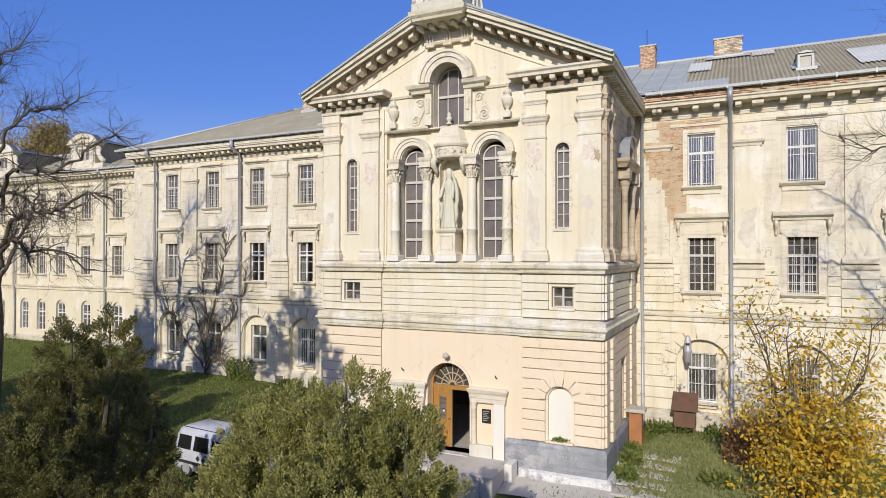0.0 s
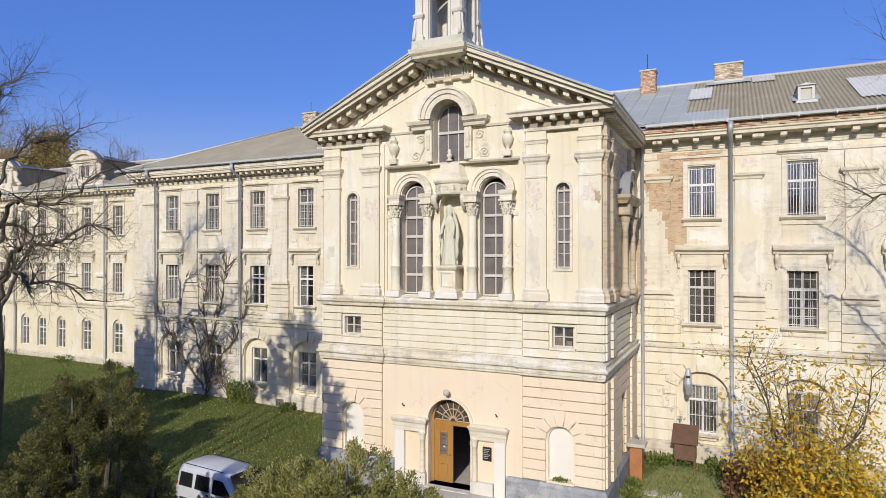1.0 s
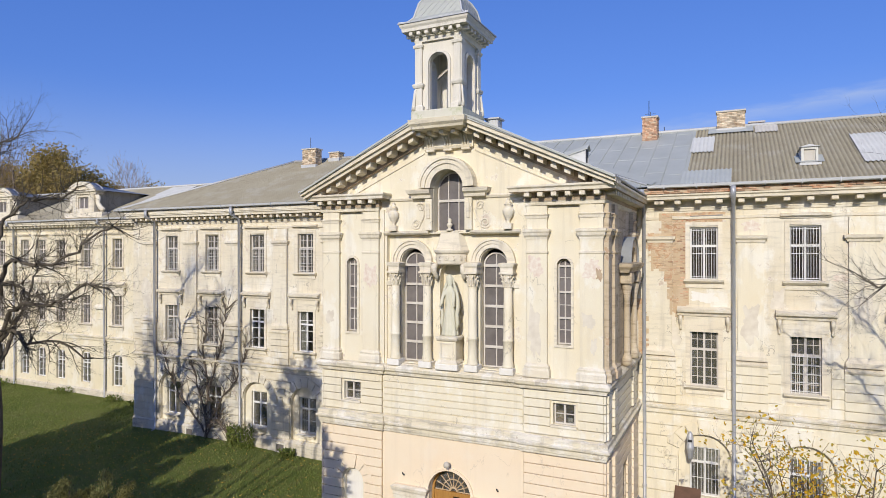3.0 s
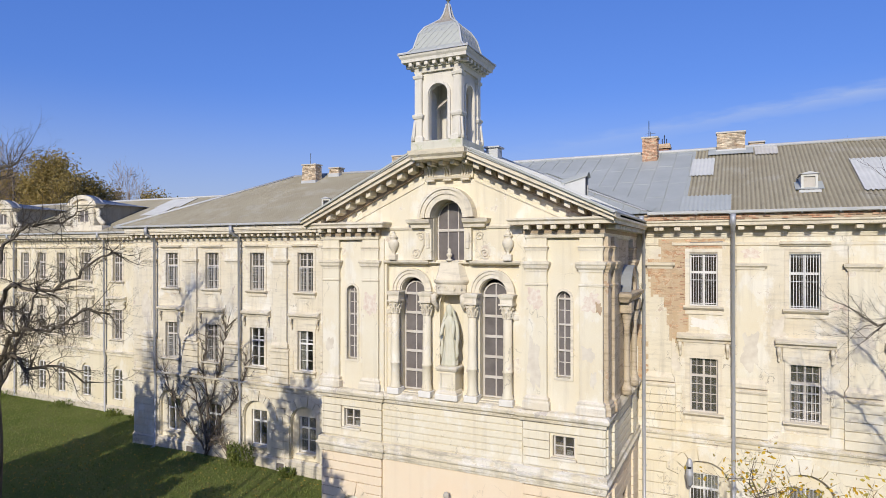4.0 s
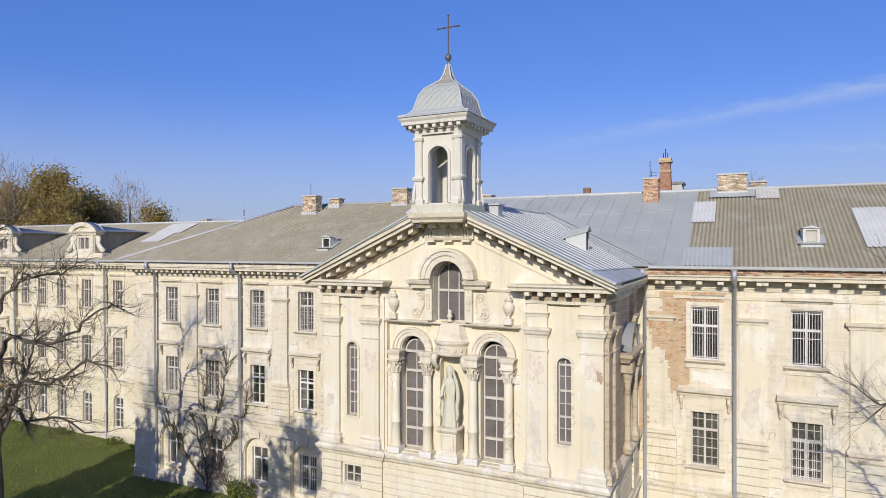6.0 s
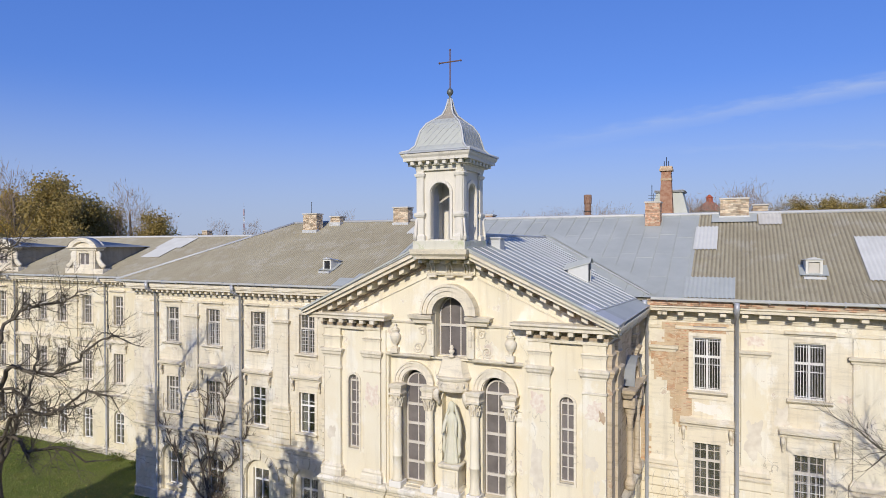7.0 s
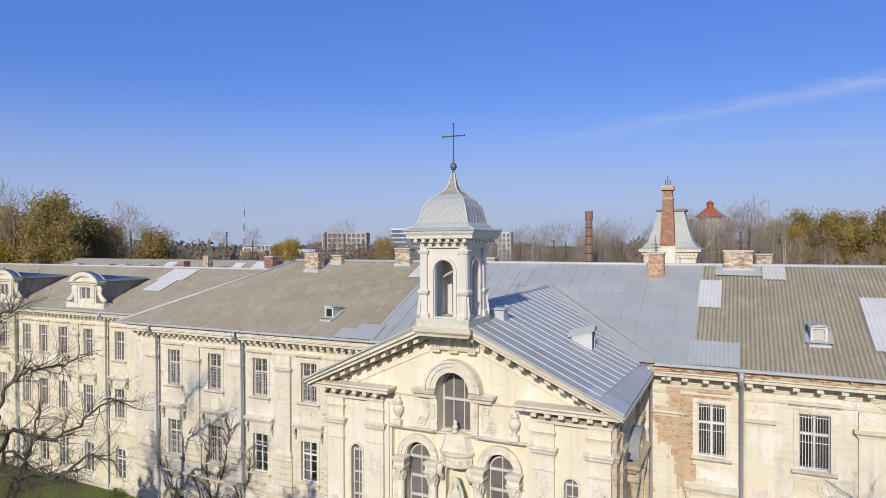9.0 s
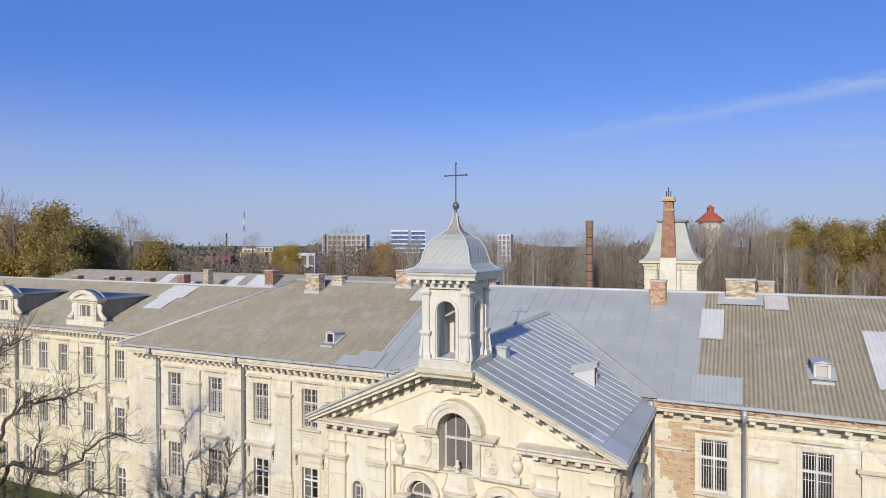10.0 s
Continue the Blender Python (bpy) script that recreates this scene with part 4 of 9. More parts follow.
M = {
    "top_white": casement(0.5, 2.05, 2, 1, FRAME_W, transom=1.32),
    "top_grey": casement(0.5, 2.05, 4, 6, FRAME_G, 0.022, transom=1.32),
    "mid_grey": casement(0.5, 2.16, 4, 6, FRAME_G, 0.024, transom=1.42),
    "mid_white": casement(0.5, 2.16, 2, 4, FRAME_W, 0.03, transom=1.42),
    "low_white": casement(0.54, 1.91, 2, 1, FRAME_W, transom=1.30),
    "bars_top": grille(0.5, 2.05, 11, 3, BAR_W),
    "bars_grey": grille(0.5, 1.34, 7, 4, BAR_G),
    "bars_mid": grille(0.5, 1.5, 8, 5, BAR_W),
    "bars_low": grille(0.56, 2.0, 9, 4, BAR_W),
    "pane_top": mesh_of("pane", pane(0.5, 2.05), GLASS),
    "pane_mid": mesh_of("pane", pane(0.5, 2.16), GLASS),
    "pane_clean": mesh_of("pane", pane(0.5, 2.05), CLEAN),
    "pane_mid_clean": mesh_of("pane", pane(0.5, 2.16), CLEAN),
    "pane_low": mesh_of("pane", pane(0.54, 1.91), GLASS),
    "curtain_low": mesh_of("curtain", boxed(-0.5, 0.5, 0.08, 0.10, 1.28, 1.85), CURTAIN),
    "curtain_half": mesh_of("curtain", boxed(-0.48, -0.12, 0.16, 0.19, 0.05, 2.05), CURTAIN),
}
bm = bmesh.new()
sweep(bm, [(0, -0.14), (0.10, -0.12), (0.20, -0.04), (0.20, 0.0), (0, 0.03)], [(-0.72, 0), (0.72, 0)])
box(bm, -0.66, 0.66, -0.05, 0.01, -0.30, -0.14)
M["sill"] = mesh_of("sill", bm, TRIM)
bm = bmesh.new()
sweep(bm, [(0, 0.0), (0.05, 0.0), (0.07, 0.05), (0.18, 0.09), (0.19, 0.15), (0, 0.20)], [(-0.80, 0), (0.80, 0)])
M["lintel"] = mesh_of("lintel_moulding", bm, TRIM)
bm = bmesh.new()
sweep(bm, [(0, 0.55), (0.10, 0.56), (0.13, 0.66), (0.28, 0.72), (0.30, 0.82), (0, 0.92)], [(-0.96, 0), (0.96, 0)])
box(bm, -0.72, 0.72, -0.05, 0.01, 0.08, 0.55)
M["hood"] = mesh_of("window_hood", bm, TRIM)
bm = bmesh.new()
tube(bm, [(0, -0.10, 0.55), (0, -0.20, 0.48), (0, -0.20, 0.36), (0, -0.09, 0.26), (0, -0.05, 0.14), (0, -0.09, 0.05), (0, -0.05, 0.0)], [0.07, 0.075, 0.07, 0.055, 0.05, 0.05, 0.02], 8)
M["console"] = mesh_of("console", bm, TRIM, True)
bm = bmesh.new()
for s in (-1, 1):
    box(bm, s * 0.58 - 0.08, s * 0.58 + 0.08, -0.035, 0.01, 0.0, 2.1)
box(bm, -0.66, 0.66, -0.035, 0.01, 2.1, 2.24)
M["surround"] = mesh_of("architrave_frame", bm, TRIM)


def wing_window(parent, x, wy, z, kind, glassy, bars=None, hood=False, lintel=False, curtain=None, surround=True, deep=0.14):
    frame_me, pieces = M[kind]
    ob = put("window", frame_me, (x, wy + deep, z), parent)
    for name, me, at in pieces:
        put(name, me, at, ob)
    put("pane", M[glassy], (0, 0, 0), ob)
    if bars:
        for name, me, at in M[bars]:
            put(name, me, at, ob)
    if curtain:
        put("curtain", M[curtain], (0, 0, 0), ob)
    if surround:
        put("surround", M["surround"], (x, wy, z), parent)
        put("sill", M["sill"], (x, wy, z), parent)
    if lintel:
        put("lintel_moulding", M["lintel"], (x, wy, z + 2.32), parent)
    if hood:
        put("window_hood", M["hood"], (x, wy, z + 2.16), parent)
        for s in (-1, 1):
            put("console", M["console"], (x + s * 0.84, wy, z + 2.16), parent)


for i, x in enumerate(WIN_R):
    wing_window(wing, x, WY, 9.83, "top_white", "pane_clean", "bars_top", lintel=i != 0)
    wing_window(wing, x, WY, 5.72, "mid_grey", "pane_mid", "bars_mid" if i == 1 else None, hood=True)
    wing_window(wing, x, WY + 0.14, 1.42, "low_white", "pane_low", "bars_low", surround=False, curtain="curtain_low")
    put("sill", M["sill"], (x, WY + 0.10, 1.40), wing, size=(0.8, 1, 0.6))
for i, x in enumerate(WIN_L):
    wing_window(wing, x, WY, 9.83, "top_grey", "pane_top", "bars_grey", lintel=True)
    white = i in (2, 3, 4)
    wing_window(wing, x, WY, 5.72, "mid_white" if white else "mid_grey", "pane_mid_clean" if white else "pane_mid", None if white else "bars_grey", hood=True, curtain="curtain_half" if i > 2 else None)
    wing_window(wing, x, WY + 0.14, 1.42, "low_white", "pane_low", "bars_low" if i > 2 else None, surround=False)
    put("sill", M["sill"], (x, WY + 0.10, 1.40), wing, size=(0.8, 1, 0.6))
for i, x in enumerate(WIN_F):
    wing_window(far_wing, x, FY, 9.83, "top_grey", "pane_top", None, lintel=True)
    wing_window(far_wing, x, FY, 5.72, "mid_grey", "pane_mid", None, hood=i < 6)
    wing_window(far_wing, x, FY, 1.42, "mid_white", "pane_mid", None, surround=False)
    part("arch_fill", boxed(x - 0.5, x + 0.5, FY + 0.12, FY + 0.3, 3.6, 3.85), FAR_CREAM, far_wing)
for x in (-19.5, -16.2, -12.9, -9.6):
    bm = pierced(rect_loop(x - 0.33, x + 0.33, 0.30, 0.85), [rect_loop(x - 0.25, x + 0.25, 0.38, 0.78)], WY - 0.16, WY - 0.10)
    c = part("cellar_window", bm, STONE, wing, "small dark cellar window in a stone frame")
    link("pane", boxed(x - 0.25, x + 0.25, WY - 0.126, WY - 0.122, 0.38, 0.78), DUSTY, c)

# ---- chapel front: plinth, bands, pilasters ----
ROUND = [(-B, WY), (-B, 0.1), (B, 0.1), (B, WY)]


def band(name, prof, path, material, parent=chapel, label=""):
    bm = bmesh.new()
    sweep(bm, prof, path)
    return part(name, bm, material, parent, label)


band("plinth", [(0.0, -0.6), (0.20, -0.6), (0.20, 0.12), (0.16, 0.16), (0.16, 1.02), (0.10, 1.12), (0.0, 1.14)], [(2.12, 0.1), (B, 0.1), (B, WY)], PLINTH, label="peeling grey-blue painted plinth")
band("plinth", [(0.0, -0.6), (0.20, -0.6), (0.20, 0.12), (0.16, 0.16), (0.16, 1.02), (0.10, 1.12), (0.0, 1.14)], [(-B, WY), (-B, 0.1), (-2.12, 0.1)], PLINTH)
band("plinth_foot", [(0.14, -0.6), (0.33, -0.6), (0.33, 0.10), (0.27, 0.22), (0.18, 0.27), (0.14, 0.27)], [(2.6, 0.1), (B, 0.1), (B, WY)], WHITE_FOOT, label="crumbling whitewashed foot of the plinth")
STRING = [(0.0, 4.50), (0.08, 4.51), (0.09, 4.58), (0.11, 4.60), (0.12, 4.72), (0.19, 4.77), (0.20, 4.83), (0.13, 4.88), (0.13, 5.02), (0.0, 5.06)]
band("string_course", STRING, [(-B - 0.02, WY), (-B - 0.02, -0.0), (-2.66, -0.0), (-2.66, 0.08), (2.66, 0.08), (2.66, -0.0), (B + 0.02, -0.0), (B + 0.02, WY)], BELT_TRIM, label="grey-stained moulded string course")
SILL = [(0.0, 6.52), (0.10, 6.54), (0.12, 6.64), (0.20, 6.70), (0.22, 6.80), (0.14, 6.88), (0.0, 6.92)]
band("sill_course", SILL, [(-B - 0.02, WY), (-B - 0.02, -0.0), (-2.66, -0.0), (-2.66, 0.08), (2.66, 0.08), (2.66, -0.0), (B + 0.02, -0.0), (B + 0.02, WY)], BELT_TRIM, label="grey-stained sill course under the tall windows")


def chapel_spans(lo):
    def spans(z):
        holes = []
        for s in (-1, 1):
            if lo and 1.1 < z < 3.05:
                w = 0.47 if z < 2.52 else math.sqrt(max(0.0, 0.62 ** 2 - (z - 2.52) ** 2)) + 0.05
                holes.append((s * 3.9 - w, s * 3.9 + w))
            if not lo and 5.35 < z < 6.2:
                holes.append((s * 3.98 - 0.44, s * 3.98 + 0.44))
        return cut(-B, -2.66, holes) + cut(2.66, B, holes)
    return spans


courses(chapel, chapel_spans(True), 1.16, 4.46, 0.33, 0.1, 0.10, PEACH)
courses(chapel, chapel_spans(False), 5.10, 6.50, 0.28, 0.1, 0.10, CREAM)
courses(chapel, lambda z: [(-2.64, 2.64)], 5.10, 6.50, 0.235, 0.1, 0.05, CREAM, 0.03)
for s in (-1, 1):
    voussoirs(chapel, s * 3.9, 2.52, 0.0, 0.46, 0.86, PEACH, 7, 0.012)
part("peach_panel", pierced(rect_loop(-2.64, 2.64, 0.3, 4.47), [arch_loop(0, 0.80, 0.42, 2.62)], 0.07, 0.1), PEACH, chapel, "smooth peach plaster panel round the door")


# courses on the sides of the chapel
def side_courses(x, s, z0, z1, h, material):
    n = round((z1 - z0) / h)
    hh = (z1 - z0) / n
    for i in range(n):
        a, b = z0 + i * hh + 0.017, z0 + (i + 1) * hh - 0.017
        spans = [(0.0, WY - 0.05)] if not 1.1 < a < 3.2 else [(0.0, 3.1), (4.1, WY - 0.05)]
        for y0, y1 in spans:
            x0, x1 = (x, x + 0.08) if s > 0 else (x - 0.08, x)
            part("stone_course", boxed(x0, x1, y0, y1, a, b, 0.01), material, chapel)


side_courses(B, 1, 1.16, 4.46, 0.33, PEACH)
side_courses(B, 1, 5.10, 6.50, 0.28, CREAM)
side_courses(-B, -1, 1.16, 4.46, 0.33, PEACH)
side_courses(-B, -1, 5.10, 6.50, 0.28, CREAM)


def pilaster(path_of, x0, x1, y0, y1, label="", shaft=CREAM, trim=TRIM):
    """A giant pilaster with its base, cap and the entablature block over it."""
    p = part("pilaster", boxed(x0, x1, y0, y1, 6.92, 12.42, 0.008), shaft, chapel, label)
    path = path_of(x0, x1, y0, y1)
    for name, prof in (("base", [(0.0, 6.92), (0.10, 6.92), (0.10, 7.14), (0.06, 7.20), (0.07, 7.27), (0.02, 7.32), (0.0, 7.36)]),
                       ("capital", [(0.0, 11.32), (0.015, 11.32), (0.02, 11.38), (0.07, 11.44), (0.085, 11.52), (0.115, 11.56), (0.115, 11.62), (0.0, 11.66)]),
                       ("necking", [(0.0, 10.86), (0.025, 10.88), (0.025, 10.93), (0.0, 10.95)]),
                       ("architrave", [(0.0, 11.98), (0.02, 11.98), (0.03, 12.06), (0.06, 12.10), (0.0, 12.14)])):
        bm = bmesh.new()
        sweep(bm, prof, path)
        link(name, bm, trim, p)


front_path = lambda x0, x1, y0, y1: [(x0, 0.12), (x0, y0), (x1, y0), (x1, 0.12)]
for s in (-1, 1):
    a, b = sorted((s * 2.78, s * 3.46))
    pilaster(front_path, a, b, -0.03, 0.12)
    a, b = sorted((s * 4.50, s * B))
    pilaster(front_path, a, b, -0.03, 0.12, "weathered giant pilaster with patches of bare plaster")
    # thin strips beside the pilasters
    a, b = sorted((s * 2.58, s * 2.76))
    part("pilaster_strip", boxed(a, b, 0.03, 0.12, 6.92, 12.42), CREAM, chapel)
# side pilasters, stepped back, in the brown of grime and side shade
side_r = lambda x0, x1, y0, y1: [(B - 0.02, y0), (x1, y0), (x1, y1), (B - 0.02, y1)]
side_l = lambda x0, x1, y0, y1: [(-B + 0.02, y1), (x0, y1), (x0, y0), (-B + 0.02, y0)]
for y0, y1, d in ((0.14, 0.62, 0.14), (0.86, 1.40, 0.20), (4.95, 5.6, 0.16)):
    pilaster(side_r, B, B + d, y0, y1, shaft=GRIME_SHADE, trim=GRIME_SHADE)
    pilaster(side_l, -B - d, -B, y0, y1, shaft=GRIME_SHADE, trim=GRIME_SHADE)


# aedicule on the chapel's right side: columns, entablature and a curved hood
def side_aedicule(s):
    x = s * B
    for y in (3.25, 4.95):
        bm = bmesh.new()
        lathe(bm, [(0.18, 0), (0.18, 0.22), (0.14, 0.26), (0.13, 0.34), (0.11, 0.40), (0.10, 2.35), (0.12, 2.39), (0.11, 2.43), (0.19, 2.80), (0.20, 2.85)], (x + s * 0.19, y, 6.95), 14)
        part("column", bm, GRIME_SHADE, chapel, smooth=True)
        part("entablature_block", boxed(min(x, x + s * 0.40), max(x, x + s * 0.40), y - 0.28, y + 0.28, 9.80, 10.20, 0.03), GRIME_SHADE, chapel)
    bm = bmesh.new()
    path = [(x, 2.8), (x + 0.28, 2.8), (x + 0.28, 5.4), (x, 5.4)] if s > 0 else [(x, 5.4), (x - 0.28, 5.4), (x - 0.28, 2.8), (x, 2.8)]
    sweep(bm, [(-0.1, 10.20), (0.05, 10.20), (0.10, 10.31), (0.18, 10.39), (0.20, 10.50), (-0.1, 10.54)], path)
    part("entablature", bm, GRIME_SHADE, chapel)
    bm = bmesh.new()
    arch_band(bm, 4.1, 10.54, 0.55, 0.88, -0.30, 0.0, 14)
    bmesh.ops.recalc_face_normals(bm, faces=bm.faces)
    part("curved_hood", turned(bm, Matrix(((0, -s, 0, x), (1, 0, 0, 0), (0, 0, 1, 0), (0, 0, 0, 1)))), GRIME_SHADE, chapel, "curved plaster hood over the side window")
    bm = bmesh.new()
    arch_band(bm, 4.1, 10.54, 0.88, 0.93, -0.36, 0.0, 14)
    bmesh.ops.recalc_face_normals(bm, faces=bm.faces)
    part("hood_flashing", turned(bm, Matrix(((0, -s, 0, x), (1, 0, 0, 0), (0, 0, 1, 0), (0, 0, 0, 1)))), DARK_ZINC, chapel)
    w = part("side_window", boxed(min(x - s * 0.22, x - s * 0.16), max(x - s * 0.22, x - s * 0.16), 3.55, 4.65, 6.95, 11.0), FRAME_G, chapel)
    link("pane", boxed(min(x - s * 0.15, x - s * 0.13), max(x - s * 0.15, x - s * 0.13), 3.7, 4.5, 7.1, 10.9), DUSTY, w)


side_aedicule(1)
side_aedicule(-1)

# stepped corner strips below the side pilasters
for s in (-1, 1):
    for y0, y1, d in ((0.14, 0.62, 0.14), (0.86, 1.40, 0.20), (4.95, 5.6, 0.16)):
        for z0, z1, h, material in ((1.16, 4.46, 0.33, PEACH), (5.10, 6.50, 0.28, CREAM)):
            n = round((z1 - z0) / h)
            for i in range(n):
                a, b = z0 + (z1 - z0) * i / n, z0 + (z1 - z0) * (i + 1) / n
                x0, x1 = sorted((s * B, s * (B + d)))
                part("stone_course", boxed(x0, x1, y0, y1, a + 0.012, b - 0.012, 0.01), material, chapel)

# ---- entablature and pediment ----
# Brown of stained render, deepened with the shade under the cornices.
SHADE_STAINED = plaster("shaded_stained_render", (0.36, 0.28, 0.195), (0.42, 0.33, 0.23), (0.22, 0.16, 0.105), (0.40, 0.25, 0.15), 0.6, 0.4, (0.52, 0.44, 0.33), 0.4, 0.4)
COR = [(0.0, 12.38), (0.05, 12.40), (0.06, 12.50), (0.08, 12.52), (0.08, 12.79), (0.45, 12.81), (0.46, 12.90), (0.52, 12.95), (0.52, 13.01), (0.0, 13.03)]
band("cornice", COR, [(2.80, 0.1), (2.80, -0.02), (B, -0.02), (B, WY - 0.2)], TRIM, label="modillion cornice, its soffit coloured for stain and shade")
band("cornice", COR, [(-B, WY - 0.2), (-B, -0.02), (-2.80, -0.02), (-2.80, 0.1)], TRIM, label="modillion cornice, its soffit coloured for stain and shade")
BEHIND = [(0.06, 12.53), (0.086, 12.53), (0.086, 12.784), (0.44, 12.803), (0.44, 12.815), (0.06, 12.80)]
band("frieze", BEHIND, [(2.80, 0.1), (2.80, -0.02), (B, -0.02), (B, WY - 0.2)], SHADE_STAINED, label="frieze and soffit behind the modillions, stain and shade in their brown")
band("frieze", BEHIND, [(-B, WY - 0.2), (-B, -0.02), (-2.80, -0.02), (-2.80, 0.1)], SHADE_STAINED, label="frieze and soffit behind the modillions, stain and shade in their brown")
mod = mesh_of("modillion", boxed(-0.088, 0.088, -0.36, 0.0, 0.0, 0.145, 0.015), TRIM)
for s in (-1, 1):
    for i in range(6):
        put("modillion", mod, (s * (2.90 + 0.44 * i), -0.06, 12.655), chapel)
    for i in range(20):
        put("modillion", mod, (s * (B + 0.02), 0.15 + 0.31 * i, 12.655), chapel, turn=90 * s)


def rake(bm, x0, x1, lift0, lift1, y0, y1):
    """One layer of the raking cornice, between two x, lifted over the slope line."""
    z = lambda x: 12.98 + (15.10 - 12.98) * (5.75 - abs(x)) / (5.75 - 1.05)
    c = [(x0, z(x0) + lift0), (x1, z(x1) + lift0), (x1, z(x1) + lift1), (x0, z(x0) + lift1)]
    a = [bm.verts.new((x, y0, zz)) for x, zz in c]
    b = [bm.verts.new((x, y1, zz)) for x, zz in c]
    bm.faces.new(a)
    bm.faces.new(b[::-1])
    for j in range(4):
        bm.faces.new((a[j], a[(j + 1) % 4], b[(j + 1) % 4], b[j]))


for s in (-1, 1):
    bm = bmesh.new()
    rake(bm, s * 5.73, s * 0.95, -0.02, 0.12, -0.74, 0.1)
    rake(bm, s * 5.66, s * 0.95, -0.15, -0.02, -0.64, 0.1)
    rake(bm, s * 4.40, s * 0.95, -0.80, -0.76, 0.06, 0.1)
    bmesh.ops.recalc_face_normals(bm, faces=bm.faces)
    part("raking_cornice", bm, TRIM, chapel, "raking cornice of the pediment")
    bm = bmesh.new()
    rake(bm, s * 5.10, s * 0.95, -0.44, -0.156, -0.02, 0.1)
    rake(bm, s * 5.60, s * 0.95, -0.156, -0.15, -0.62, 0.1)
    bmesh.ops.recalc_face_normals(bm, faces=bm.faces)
    part("raking_frieze", bm, SHADE_STAINED, chapel, "frieze and soffit behind the modillions, stain and shade in their brown")
    for i in range(10):
        bm = bmesh.new()
        x = s * (1.22 + 0.43 * i)
        rake(bm, x - 0.095, x + 0.095, -0.345, -0.16, -0.46, 0.0)
        bmesh.ops.recalc_face_normals(bm, faces=bm.faces)
        part("modillion", bm, TRIM, chapel)
    bm = bmesh.new()
    rake(bm, s * 5.74, s * 0.95, 0.12, 0.17, -0.79, 0.3)
    bmesh.ops.recalc_face_normals(bm, faces=bm.faces)
    part("verge_flashing", bm, ZINC_PALE, chapel)
# apex block that carries the bell tower
part("apex_block", boxed(-0.98, 0.98, -0.06, 0.3, 14.80, 15.02), TRIM, chapel)
for i in range(5):
    put("modillion", mod, (-0.86 + 0.43 * i, -0.06, 14.86), chapel, size=(1, 1.5, 0.9))
band("apex_cornice", [(0.0, 15.0), (0.12, 15.02), (0.14, 15.10), (0.22, 15.18), (0.24, 15.33), (0.0, 15.36)], [(-0.80, 0.4), (-0.80, -0.78), (0.80, -0.78), (0.80, 0.4)], BELT_TRIM)
part("apex_soffit", boxed(-0.80, 0.80, -0.78, 0.4, 15.0, 15.30), TRIM, chapel)
# bracketed tablet under the apex
part("tablet", boxed(-0.92, 0.92, -0.02, 0.1, 14.46, 14.82), CREAM, chapel)
band("tablet_ledge", [(0.0, 14.44), (0.06, 14.45), (0.09, 14.52), (0.0, 14.56)], [(-0.86, 0.0), (0.86, 0.0)], TRIM)
for i in range(3):
    x = -0.66 + 0.66 * i
    for dx in (-0.10, 0.0, 0.10):
        bm = bmesh.new()
        tube(bm, [(x + dx, -0.02, 14.46), (x + dx, -0.07, 14.58), (x + dx, -0.10, 14.72), (x + dx, -0.26, 14.88)], [0.03, 0.035, 0.035, 0.045], 6)
        part("tablet_bracket", bm, TRIM, chapel, smooth=True)
    part("tablet_drop", boxed(x - 0.16, x + 0.16, -0.10, 0.0, 14.37, 14.44, 0.01), TRIM, chapel)


# ---- windows of the chapel ----
def arch_window(x, half, z0, spring, y, rows, cols=2, edge=0.05, bar=0.045, label="", grid=False, bars=()):
    bm = pierced(arch_loop(x, half, z0, spring), [arch_loop(x, half - edge, z0 + edge, spring)], y, y + 0.09)
    for i in range(1, cols):
        xx = x - half + 2 * half * i / cols
        box(bm, xx - 0.018, xx + 0.018, y + 0.01, y + 0.08, z0 + edge, spring + half - edge * 1.2)
    for z in bars or [z0 + (spring - z0) * j / rows for j in range(1, rows + 1)]:
        w = half - edge
        box(bm, x - w, x + w, y - 0.012, y + 0.085, z - bar, z + bar)
    w = part("window", bm, FRAME_G, chapel, label)
    bm = bmesh.new()
    loop = arch_loop(x, half - 0.02, z0 + 0.02, spring)
    bm.faces.new([bm.verts.new((a, y + 0.05, b)) for a, b in loop])
    link("pane", bm, DUSTY, w, "dusty grey-purple pane")
    if grid:
        for z in (z0 + (spring - z0) * 0.85, z0 + (spring - z0) * 0.5, z0 + (spring - z0) * 0.18):
            link("glazing_bar", boxed(x - half + edge, x + half - edge, y + 0.02, y + 0.07, z - 0.012, z + 0.012), FRAME_G, w)
    return w


